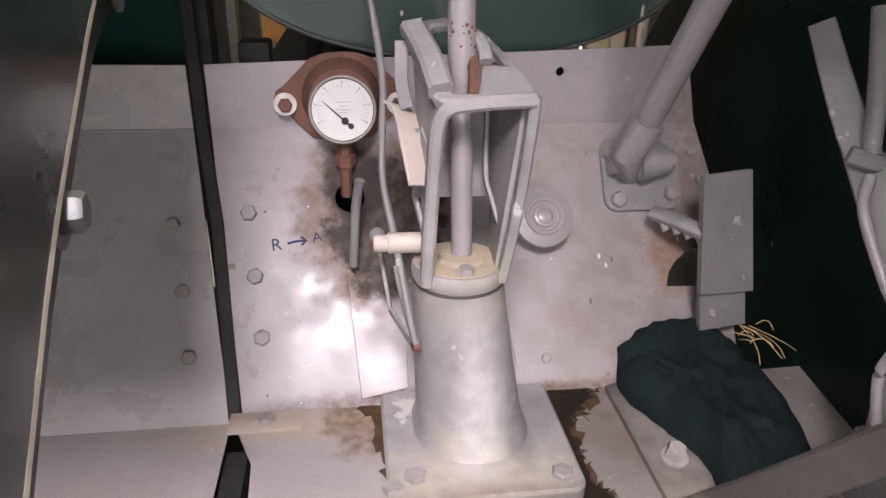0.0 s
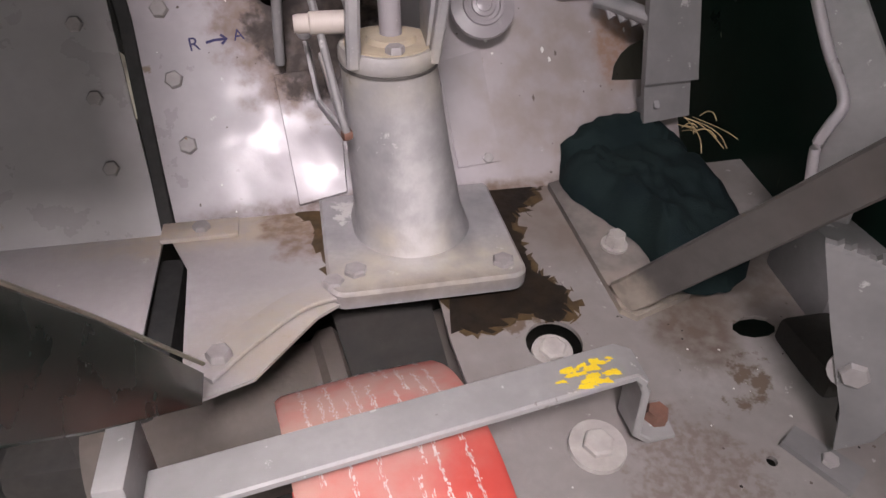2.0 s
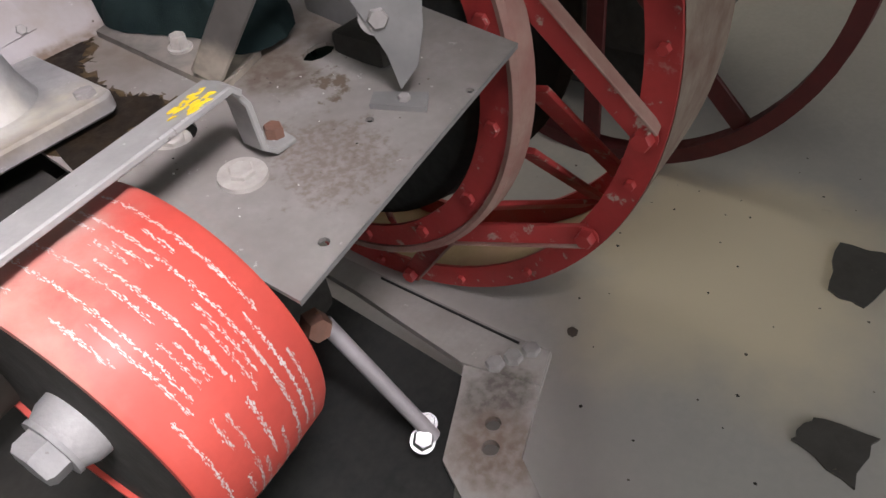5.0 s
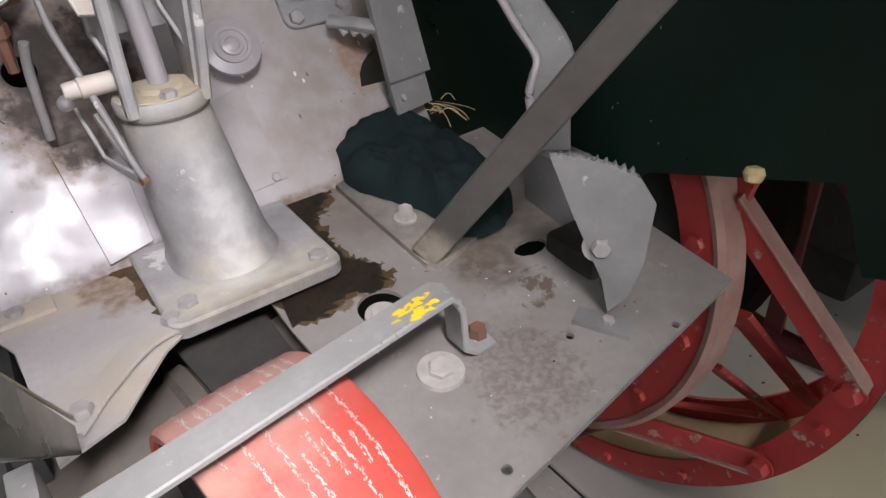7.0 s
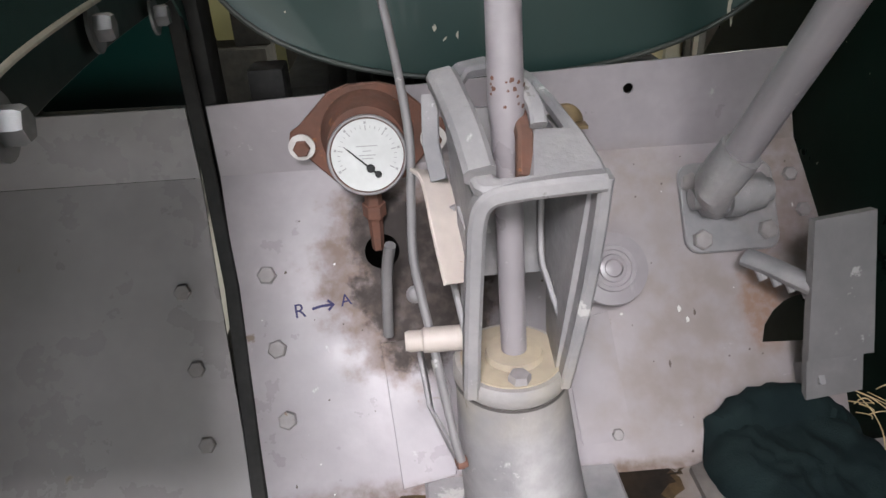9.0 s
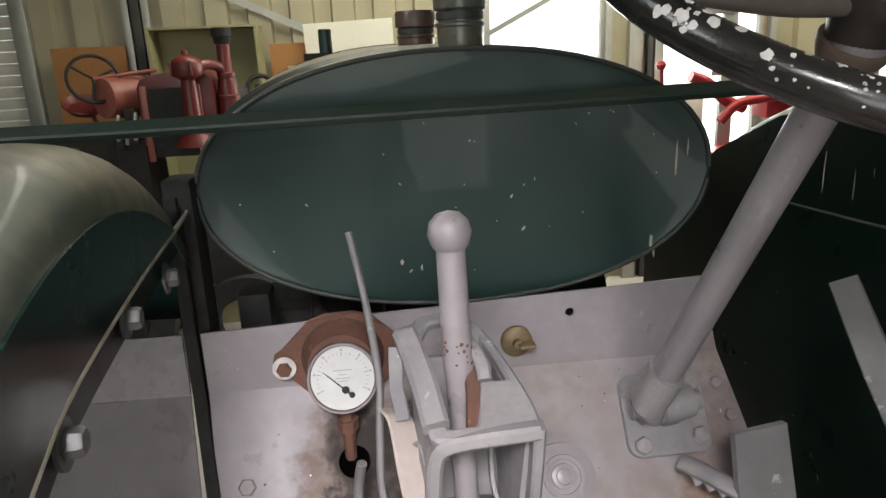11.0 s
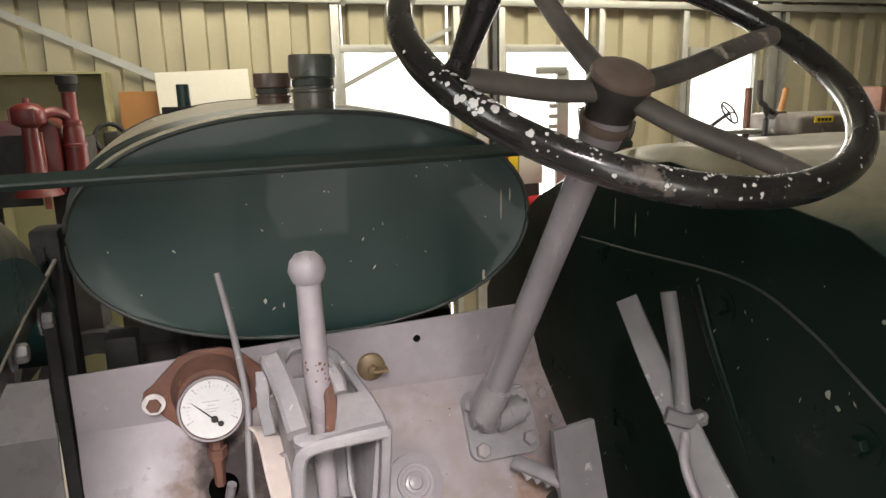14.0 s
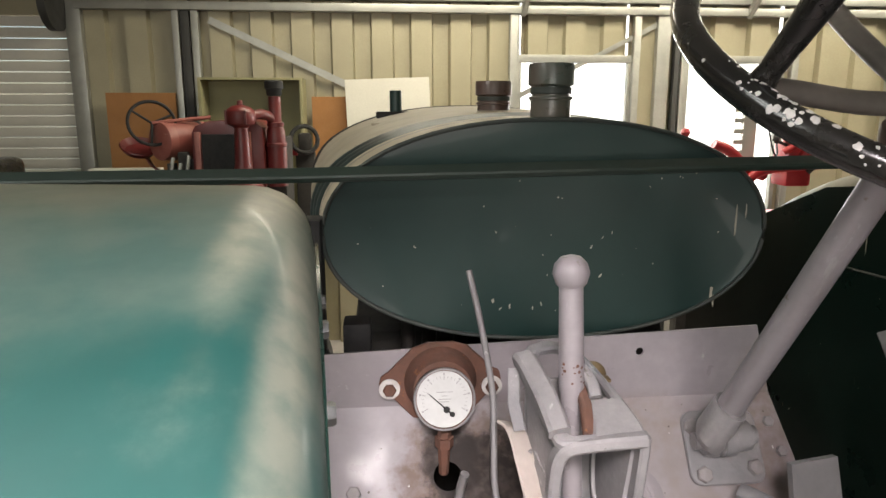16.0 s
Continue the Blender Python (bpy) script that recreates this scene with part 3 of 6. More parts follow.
# toe board: upright upper strip and sloping lower sheet
toe_board = part("toe_board", join(
    on_toe([(-0.345, 0), (0.432, 0), (0.452, 0.12), (0.455, 0.43), (-0.300, 0.43)], 0.0, 0.004,
           [circle(-0.139, 0.115, 0.023), [(0.351, 0.272), (0.357, 0.250), (0.370, 0.233), (0.386, 0.221), (0.404, 0.214), (0.424, 0.212), (0.428, 0.275)]]),
    plate([(-0.345, 1.3055), (0.432, 1.3055), (0.400, 1.431), (-0.345, 1.401)], (0, 0, 0), (1, 0, 0), (0, 0, 1), 0.004,
          [circle(0.195, 1.39, 0.007, 14)], 0.0)), TOE, tractor, "worn grey sheet-steel toe board", smooth=False)
for x, s in ((-0.290, 0.136), (-0.281, 0.232), (-0.272, 0.322)):
    bolt(toe_board, toe(x, s), TN, 0.0125, 0.008, turn=x * 40)
for x, s in ((0.43, 0.05), (0.442, 0.10)):
    bolt(toe_board, toe(x - 0.012, s), TN, 0.010, 0.006)
part("cover_plate", on_toe([(-0.148, 0.235), (-0.075, 0.228), (-0.073, 0.262), (-0.062, 0.300), (-0.064, 0.405), (-0.132, 0.418)], 0.009, 0.008, bev=0.001), TOE, toe_board, "small grey cover plate")
part("cover_plate", on_toe([(0.085, 0.23), (0.150, 0.215), (0.165, 0.38), (0.10, 0.385)], 0.003, 0.003), TOE, toe_board, "small grey cover plate")
bolt(toe_board, toe(-0.117, 0.393, 0.004), TN, 0.008, 0.004)
bolt(toe_board, toe(0.146, 0.374, 0.003), TN, 0.008, 0.004)


def pen_stroke(pts, parent):
    part("pen_mark", sweep([toe(x, s, 0.0012) for x, s in pts], flat_section(0.0035, 0.0008), side=TN), PEN, parent, "violet marker stroke", smooth=False)


def writing(body, size, m, mat, parent, name="lettering", label=""):
    c = bpy.data.curves.new(name, "FONT")
    c.body, c.size, c.extrude = body, size, 0.0003
    c.align_x, c.align_y = "CENTER", "CENTER"
    tmp = new("tmp", c)
    dg = bpy.context.evaluated_depsgraph_get()
    me = bpy.data.meshes.new_from_object(tmp.evaluated_get(dg))
    bpy.data.objects.remove(tmp)
    me.transform(m)
    if parent is not None:
        me.transform(Matrix.Translation(-V(root_of(parent).location)))
    me.materials.clear()
    me.materials.append(mat)
    ob = new(name, me)
    ob.parent = parent
    if label:
        ob["label"] = label
    return ob


TOE_M = Matrix.Translation(toe(0, 0, 0.0014)) @ Matrix(((1, 0, 0), (0, 0.575, -0.818), (0, 0.818, 0.575))).to_4x4()
writing("R", 0.026, TOE_M @ Matrix.Translation((-0.250, -0.186, 0)) @ Matrix.Rotation(0.12, 4, "Z"), PEN, toe_board, label="hand-written violet letter R")
writing("A", 0.022, TOE_M @ Matrix.Translation((-0.190, -0.176, 0)) @ Matrix.Rotation(0.15, 4, "Z"), PEN, toe_board, label="hand-written violet letter A")
pen_stroke([(-0.234, 0.184), (-0.222, 0.181), (-0.207, 0.180)], toe_board)
pen_stroke([(-0.214, 0.174), (-0.206, 0.180), (-0.213, 0.187)], toe_board)

# left foot panel beside the toe board, with the rubber seam between them
left_panel = part("side_panel", join(
    on_toe([(-0.70, 0), (-0.372, 0), (-0.318, 0.44), (-0.70, 0.47)], -0.004, 0.004),
    plate([(-0.70, 1.3055), (-0.372, 1.3055), (-0.372, 1.400), (-0.70, 1.400)], (0, 0.003, 0), (1, 0, 0), (0, 0, 1), 0.004)),
    GREY_DULL, tractor, "dull grey side panel", smooth=False)
for x, s in ((-0.40, 0.15), (-0.385, 0.25), (-0.375, 0.345)):
    bolt(left_panel, toe(x, s, -0.004), TN, 0.011, 0.006)
part("seam_strip", sweep([V((-0.358, -0.002, 1.60)), V((-0.358, -0.002, 1.40)), V((-0.358, -0.002, 1.307)), toe(-0.335, 0.15, 0.002), toe(-0.310, 0.435, 0.002)], flat_section(0.018, 0.008), side=TN), BLACK, tractor, "black rubber seam strip")

part("side_floor", plate([(-0.318, -0.236), (-0.318, -0.49), (-0.42, -0.47), (-0.80, -0.46), (-0.80, -0.236)], (0, 0, 0.944), (1, 0, 0), (0, 1, 0), 0.004), LEFT_PLATE, tractor, "dusty grey side floor sheet", smooth=False)
part("rubber_flap", box((-0.314, -0.49, 0.86), (-0.284, -0.31, 0.945), 0.004), BLACK, tractor, "black rubber flap")

# platform


def fz(y):
    return 0.895 + 0.13 * (y + 0.75)


FU, FVV = V((1, 0, 0)), V((0, 1, 0.13)).normalized()


def on_floor(outline, h, thick, holes=(), bev=0.0):
    k = math.sqrt(1 + 0.13 ** 2)
    return plate([(x, y * k) for x, y in outline], (0, 0, fz(0) + h), FU, FVV, thick, [[(x, y * k) for x, y in q] for q in holes], bev)


FN = V((0, -0.13, 1)).normalized()


def fp(x, y, h=0.0):
    return V((x, y, fz(y))) + FN * h


platform = part("floor_plate", on_floor([(0.028, -0.24), (0.030, -0.50), (0.060, -0.858), (0.600, -0.765), (0.600, -0.22)], 0, 0.006,
                [circle(0.328, -0.714, 0.006, 12), circle(0.46, -0.779, 0.006, 12), circle(0.134, -0.82, 0.007, 12), circle(0.151, -0.529, 0.034, 24),
                 [(0.405 + 0.03 * math.cos(a / 10 * 2 * math.pi), -0.545 + 0.017 * math.sin(a / 10 * 2 * math.pi)) for a in range(10)]], 0.0),
                GREY_FLOOR, tractor, "worn grey platform floor plate", smooth=False)
part("edge_lip", on_floor([(0.060, -0.857), (0.600, -0.764), (0.600, -0.766), (0.060, -0.859)], 0.0, 0.008), GREY_BAR, platform)
OUT = [(0.03, -0.245), (0.19, -0.232), (0.215, -0.25), (0.185, -0.285), (0.166, -0.30), (0.158, -0.36), (0.164, -0.41), (0.186, -0.44), (0.190, -0.475), (0.172, -0.498), (0.12, -0.482), (0.085, -0.500), (0.04, -0.492)]
part("oil_stain", on_floor(ragged([(0.03 + (x - 0.03) * 1.06, y if y > -0.26 else y * 1.018) for x, y in OUT], 0.009, 8, 5), 0.0006, 0.0004), OIL_EDGE, platform, "brown rim of the oil stain", smooth=False)
part("oil_stain", on_floor(ragged(OUT, 0.008, 8, 6), 0.0011, 0.0004), OIL, platform, "black oily dirt round the pedestal", smooth=False)
rnd = random.Random(7)
for (x, y), r in (((0.152, -0.668), 0.031), ((0.148, -0.535), 0.025)):
    h = 0.0 if r > 0.028 else -0.012
    wb = part("capped_bolt", lathe([(0, 0.004), (r * 0.97, 0.004), (r, 0.0), (r, -0.006), (0, -0.006)], fp(x, y, h + 0.002), FN, 28), CAP_WHITE, platform, "white-painted bolt and washer")
    part("bolt_head", bolt_bm(fp(x, y, h + 0.006), FN, 0.017, 0.008), CAP_WHITE, wb)
part("hatch_plate", on_floor([(-0.105, -0.40), (0.024, -0.40), (0.028, -0.56), (-0.08, -0.56)], -0.035, 0.006), DARK, platform, "dark plate below the floor")

# left floor plate with its strap
left_plate = part("floor_plate", plate([(-0.315, -0.25), (-0.06, -0.235), (-0.06, -0.43), (-0.12, -0.47), (-0.19, -0.555), (-0.262, -0.58), (-0.276, -0.35)], (0, 0, 0.957), (1, 0, 0), (0, 1, 0), 0.004),
                  LEFT_PLATE, tractor, "dusty grey left floor plate", smooth=False)
part("strap", sweep(smooth_path([(-0.085, -0.430, 0.962), (-0.14, -0.445, 0.963), (-0.20, -0.495, 0.962), (-0.245, -0.545, 0.962)], 6), flat_section(0.036, 0.006), side=(0, 0, 1)), LEFT_PLATE, left_plate)
bolt(left_plate, (-0.226, -0.524, 0.965), (0, 0, 1), 0.014, 0.010)
bolt(left_plate, (-0.098, -0.427, 0.966), (0, 0, 1), 0.0135, 0.010)
tab = part("tab", box((-0.315, -0.292, 0.957), (-0.215, -0.252, 0.964), 0.002), LEFT_PLATE, left_plate)
bolt(left_plate, (-0.263, -0.272, 0.964), (0, 0, 1), 0.012, 0.007)
part("oil_stain", plate(ragged([(-0.14, -0.25), (-0.07, -0.235), (-0.07, -0.42), (-0.105, -0.40), (-0.112, -0.34), (-0.118, -0.28)], 0.007, 6, 9), (0, 0, 0.9578), (1, 0, 0), (0, 1, 0), 0.0006), OIL_EDGE, left_plate, "dark oily stain", smooth=False)
# housing under the gap
HOUSING = material("brown_dusty_casting", (0.095, 0.078, 0.066), (0.05, 0.042, 0.036), 9, 0.6, 0.85, bump=0.3, spots=((0.18, 0.145, 0.11), 0.14, 12))
part("axle_housing", lathe([(0, -0.3), (0.085, -0.3), (0.09, -0.02), (0.10, -0.01), (0.10, 0.01), (0.085, 0.02), (0.08, 0.2), (0, 0.2)], (-0.10, -0.455, 0.79), (1, 0.14, 0.1), 32), HOUSING, tractor, "brown dusty cast axle housing")
part("housing_skirt", box((-0.42, -0.50, 0.45), (-0.320, -0.30, 0.90), 0.01), DARK, tractor, "dirty black iron casing")
# black sheet added in place of the shade under the platform
part("under_tray", plate([(-1.05, 0.75), (-0.35, 0.75), (-0.35, -0.30), (0.385, -0.30), (0.37, -0.77), (0.30, -0.82), (0.17, -0.90), (0.10, -1.5), (-1.05, -1.5)], (0, 0, 0.33), (1, 0, 0), (0, 1, 0), 0.006), BLACK, tractor, "black sheet for the shade under the platform", smooth=False)
part("gearbox", box((-0.55, -0.46, 0.35), (0.36, 0.6, 0.74), 0.03), DARK, tractor, "dirty black gearbox casing")

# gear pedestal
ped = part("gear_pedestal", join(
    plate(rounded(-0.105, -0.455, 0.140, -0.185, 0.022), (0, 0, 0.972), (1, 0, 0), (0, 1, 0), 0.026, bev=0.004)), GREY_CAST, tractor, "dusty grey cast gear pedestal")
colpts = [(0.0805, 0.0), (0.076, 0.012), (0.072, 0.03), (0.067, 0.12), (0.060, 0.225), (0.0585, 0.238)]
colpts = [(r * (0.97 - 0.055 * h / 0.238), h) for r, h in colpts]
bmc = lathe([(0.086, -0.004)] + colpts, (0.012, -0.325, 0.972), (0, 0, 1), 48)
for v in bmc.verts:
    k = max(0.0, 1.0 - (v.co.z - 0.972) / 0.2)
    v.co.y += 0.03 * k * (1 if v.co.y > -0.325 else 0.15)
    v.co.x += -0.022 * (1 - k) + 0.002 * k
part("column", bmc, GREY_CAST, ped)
part("collar", lathe([(0.0, 0.232), (0.0555, 0.232), (0.0575, 0.236), (0.0575, 0.247), (0.055, 0.252), (0.0, 0.252)], (-0.010, -0.325, 0.972), (0, 0, 1), 48), GREY_CAST, ped)
part("collar_seam", lathe([(0.054, 0.2275), (0.0566, 0.2285), (0.0566, 0.2315), (0.054, 0.2325)], (-0.010, -0.325, 0.972), (0, 0, 1), 48), GREY_RISER, ped, "grimy seam under the collar")
part("collar_top", lathe([(0.0, 0.2535), (0.050, 0.2535), (0.05, 0.25)], (-0.010, -0.325, 0.972), (0, 0, 1), 40), TAN_DUST, ped, "tan dust on the collar")
for x, y in ((-0.070, -0.413), (0.113, -0.426), (-0.075, -0.215), (0.110, -0.21)):
    bolt(ped, (x, y, 0.972), (0, 0, 1), 0.0145, 0.007, turn=0.3)
bolt(ped, (-0.008, -0.364, 1.224), (0, 0, 1), 0.011, 0.009)
# cage of the gear gate
ZB = 1.222


def slab(pts, n, t):
    """A flat piece from a 3D outline, given thickness t along n."""
    o = V(pts[0])
    n = V(n).normalized()
    rot = frame_of(n)
    ux, uy = V(rot.col[0]), V(rot.col[1])
    return plate([((V(q) - o).dot(ux), (V(q) - o).dot(uy)) for q in pts], o, ux, uy, t)


def panel(quad, t):
    """A four-cornered sheet, slightly twisted if need be, of thickness t."""
    bm = bmesh.new()
    bm.faces.new([bm.verts.new(V(q)) for q in quad])
    bmesh.ops.subdivide_edges(bm, edges=bm.edges[:], cuts=3, use_grid_fill=True)
    bmesh.ops.recalc_face_normals(bm, faces=bm.faces)
    bmesh.ops.solidify(bm, geom=list(bm.faces), thickness=t)
    return bm


cage = part("gate_cage", join(
    sweep(smooth_path([(-0.053, -0.358, ZB - 0.010), (-0.051, -0.366, 1.29), (-0.048, -0.371, 1.36), (-0.045, -0.374, 1.402), (-0.036, -0.377, 1.419), (-0.016, -0.378, 1.424), (0.020, -0.379, 1.427), (0.054, -0.378, 1.428)], 6), flat_section(0.015, 0.024), side=(0, 1, -0.1)),
    sweep(smooth_path([(0.0545, -0.376, 1.432), (0.053, -0.373, 1.39), (0.049, -0.368, 1.33), (0.043, -0.362, 1.27), (0.036, -0.354, ZB - 0.010)], 6), flat_section(0.012, 0.022), side=(0, 1, -0.1))),
    GREY_CAST, ped, "grey cast gear gate cage")
part("cage_side", join(panel([(-0.047, -0.368, 1.412), (-0.061, -0.268, 1.455), (-0.058, -0.288, 1.38), (-0.050, -0.350, 1.355)], 0.009),
                       panel([(-0.050, -0.354, 1.365), (-0.057, -0.315, 1.385), (-0.056, -0.325, ZB - 0.004), (-0.054, -0.352, ZB - 0.004)], 0.009)), GREY_CAST, ped)
part("cage_side", panel([(0.037, -0.350, ZB - 0.004), (0.054, -0.368, 1.422), (0.038, -0.268, 1.448), (0.042, -0.288, ZB - 0.004)], 0.009), GREY_CAST, ped)
# back panel added so that the cage's inside falls dark
part("cage_back", panel([(-0.058, -0.270, 1.285), (0.036, -0.270, 1.285), (0.030, -0.262, 1.452), (-0.058, -0.262, 1.458)], 0.007), GREY_CAST, ped)
tdir = V((0, 1, 0.36)).normalized()
part("cage_top", plate([(-0.042, 0), (0.052, 0), (0.058, 0.006), (0.057, 0.030), (0.051, 0.060), (0.043, 0.088), (0.034, 0.120), (0.022, 0.152), (0.006, 0.174), (-0.020, 0.184), (-0.046, 0.176), (-0.064, 0.150), (-0.067, 0.125), (-0.061, 0.080), (-0.053, 0.030), (-0.048, 0.006)], (0.0, -0.386, 1.430), (1, 0, 0), tdir, 0.013,
                       [[(-0.030, 0.014), (-0.003, 0.014), (0.004, 0.055), (0.008, 0.075), (0.008, 0.105), (0.012, 0.125), (0.006, 0.148), (-0.012, 0.166), (-0.035, 0.162), (-0.045, 0.140), (-0.044, 0.105), (-0.038, 0.060)],
                        [(0.016, 0.072), (0.036, 0.070), (0.029, 0.100), (0.020, 0.130), (0.015, 0.115)]], bev=0.003), GREY_CAST, ped)
part("gate_arm", sweep(smooth_path([(-0.042, -0.372, 1.436), (-0.048, -0.335, 1.458), (-0.056, -0.292, 1.476), (-0.061, -0.268, 1.484), (-0.062, -0.258, 1.482)], 5), flat_section(0.026, 0.020), side=(-0.1, -0.4, 0.9)), GREY_CAST, ped)
part("latch_plate", sweep([(-0.073, -0.258, 1.470), (-0.075, -0.272, 1.430), (-0.070, -0.290, 1.400)], flat_section(0.016, 0.005), side=(-0.3, -0.9, 0)), GREY_CAST, ped)
part("gate_tab", sweep(smooth_path([(0.000, -0.288, 1.484), (0.005, -0.300, 1.480), (0.011, -0.316, 1.470), (0.012, -0.328, 1.458)], 4), flat_section(0.014, 0.012), side=(0, -0.3, 1)), GREY_CAST, ped)
part("selector_bar", sweep(smooth_path([(0.020, -0.302, 1.405), (0.021, -0.304, 1.328), (0.027, -0.318, 1.298), (0.037, -0.334, 1.262)], 4), flat_section(0.011, 0.005), side=(1, 0, 0)), GREY_CAST, ped)
part("side_bar", sweep([(-0.060, -0.30, 1.38), (-0.062, -0.305, 1.30), (-0.055, -0.35, 1.27), (-0.053, -0.365, 1.235)], flat_section(0.012, 0.006), side=(1, 0, 0)), GREY_CAST, ped)
lever = part("gear_lever", lathe([(0, 0), (0.0125, 0), (0.0125, 0.20), (0.0140, 0.225), (0.0155, 0.24), (0.0145, 0.36), (0, 0.36)], (-0.007, -0.325, 1.228), (-0.007, 0.03, 0.375), 28), GREY, ped, "grey painted gear lever")
part("lever_foot", lathe([(0, 0), (0.029, 0), (0.027, 0.006), (0, 0.008)], (-0.007, -0.325, 1.226), (0, 0, 1), 24), TAN_DUST, lever)
part("lever_fin", sweep([(0.001, -0.290, 1.470), (0.000, -0.330, 1.448), (-0.006, -0.368, 1.428)], flat_section(0.014, 0.011), side=(0.3, -0.2, 1)), RUST, lever, "rusty fin on the lever")
bk = lathe([(0.0, -0.0225), (0.011, -0.0205), (0.0185, -0.013), (0.0225, 0.0), (0.0195, 0.0115), (0.012, 0.0195), (0.0, 0.0225)], (-0.014, -0.295, 1.603), (-0.018, 0.03, 0.375), 32)
part("knob", bk, GREY, lever, "chipped grey ball knob")
part("spring_strap", sweep(smooth_path([(-0.082, -0.262, 1.398), (-0.073, -0.285, 1.395), (-0.067, -0.325, 1.366), (-0.060, -0.355, 1.330)], 6), flat_section(0.032, 0.004), side=(0.55, -0.75, 0.5)), BEIGE, ped, "beige curved spring strap")
part("cross_pin", lathe([(0, 0), (0.009, 0), (0.0105, 0.004), (0.0105, 0.016), (0.0125, 0.018), (0.0125, 0.058), (0, 0.058)], (-0.112, -0.318, 1.246), (1, 0, 0), 24), BEIGE, ped, "beige cross pin")
part("fork_blade", sweep([(-0.100, -0.25, 1.20), (-0.092, -0.30, 1.145), (-0.068, -0.37, 1.135)], flat_section(0.016, 0.005), side=(1, -0.3, 0)), GREY_CAST, ped)

# control rod and the stick behind it
rod = part("control_rod", tube(smooth_path([(-0.118, -0.148, 1.573), (-0.104, -0.182, 1.50), (-0.094, -0.222, 1.42), (-0.097, -0.255, 1.36), (-0.098, -0.28, 1.31), (-0.085, -0.32, 1.24), (-0.071, -0.365, 1.16), (-0.066, -0.375, 1.140)], 6), 0.0046, 10), GREY_BAR, tractor, "bent bare steel control rod")
part("rod_eye", lathe([(0.0, -0.005), (0.006, -0.005), (0.007, 0), (0.006, 0.005), (0, 0.005)], (-0.066, -0.373, 1.137), (1, 0.3, 0), 16), RUST, rod)
part("rod_lever", sweep([(-0.066, -0.366, 1.137), (-0.075, -0.33, 1.16), (-0.085, -0.29, 1.20)], flat_section(0.014, 0.006), side=(1, 0, 0)), GREY_CAST, rod)
part("vent_stick", tube(smooth_path([(-0.137, -0.149, 1.137), (-0.134, -0.152, 1.19), (-0.130, -0.158, 1.24), (-0.124, -0.168, 1.274)], 5), 0.0068, 10), GREY_BAR, tractor, "short grey bent rod")
part("spark_nub", lathe([(0, 0), (0.012, 0), (0.010, 0.01), (0.006, 0.014), (0, 0.015)], toe(-0.100, 0.175), TN, 16), GREY_CAST, toe_board)

# pressure gauge
GC, GN = V((-0.145, -0.072, 1.349)), V((0.0, -0.95, 0.28)).normalized()
gauge = part("pressure_gauge", lathe([(0.0, -0.03), (0.047, -0.03), (0.0495, -0.012), (0.049, 0.0), (0.0475, 0.005), (0.0445, 0.006), (0.044, 0.001), (0.0, 0.001)], GC, GN, 48), RUST, tractor, "round white dial pressure gauge in a rusty bracket")
part("dial", lathe([(0.0, 0.0025), (0.0438, 0.0025), (0.0438, 0.001), (0, 0.001)], GC, GN, 48), DIAL, gauge, "white printed dial")
part("bezel", lathe([(0.0445, 0.004), (0.0455, 0.0075), (0.0475, 0.0075), (0.0490, 0.004), (0.0490, 0.001), (0.0445, 0.001), (0.0445, 0.004)], GC, GN, 48), GREY_CAST, gauge, "dull metal bezel")
grot = frame_of(GN)
GM = Matrix.Translation(GC + GN * 0.0032) @ grot.to_4x4()


def on_dial(lo, hi, ang, m=INK, name="dial_mark", label=""):
    bm = box((lo[0], lo[1], 0), (hi[0], hi[1], 0.0004))
    bmesh.ops.transform(bm, matrix=GM @ Matrix.Rotation(ang, 4, "Z"), verts=bm.verts)
    return part(name, bm, m, gauge, label, smooth=False)


for k in range(25):
    a = radians(118 - 236 * k / 24)
    big = k % 4 == 0
    on_dial((-0.0003 if not big else -0.0006, 0.0325 if not big else 0.030), (0.0003 if not big else 0.0006, 0.036), a, PRINT)
    if big:
        on_dial((-0.0014, 0.0375), (0.0014, 0.0405), a, PRINT)
for y, w in ((0.011, 0.013), (0.005, 0.005), (0.0, 0.010), (-0.004, 0.007)):
    on_dial((-w, y - 0.0005), (w, y + 0.0005), 0.0, PRINT)
needle_bm = plate([(-0.0016, -0.012), (0.0016, -0.012), (0.0012, 0.0), (0.0007, 0.034), (0.0, 0.043), (-0.0007, 0.034), (-0.0012, 0)], (0, 0, 0), (1, 0, 0), (0, 1, 0), 0.0006)
bmesh.ops.transform(needle_bm, matrix=GM @ Matrix.Translation((0.003, -0.016, 0.0026)) @ Matrix.Rotation(radians(48), 4, "Z"), verts=needle_bm.verts)
part("needle", needle_bm, INK, gauge, "black needle")
for dx, dy, r in ((0.003, -0.016, 0.0052), (0.0115, -0.0235, 0.0042)):
    part("needle_hub", lathe([(0, 0), (r, 0), (r * 0.8, 0.0016), (0, 0.0018)], GM @ V((dx, dy, 0.002)), GN, 18), INK, gauge)
diamond = [(-0.098, -0.014), (-0.085, -0.018), (-0.045, -0.062), (-0.02, -0.068), (0.02, -0.068), (0.045, -0.062), (0.085, -0.018), (0.098, -0.012), (0.101, 0.0), (0.098, 0.014), (0.086, 0.02), (0.045, 0.060), (0.02, 0.068), (-0.02, 0.068), (-0.045, 0.060), (-0.086, 0.02), (-0.098, 0.012), (-0.101, 0.0)]
part("bracket", plate(diamond, (-0.146, -0.012, 1.353), (1, 0, 0.02), (0, 0, 1), 0.008, bev=0.002), RUST, gauge, "rusty diamond-shaped bracket")
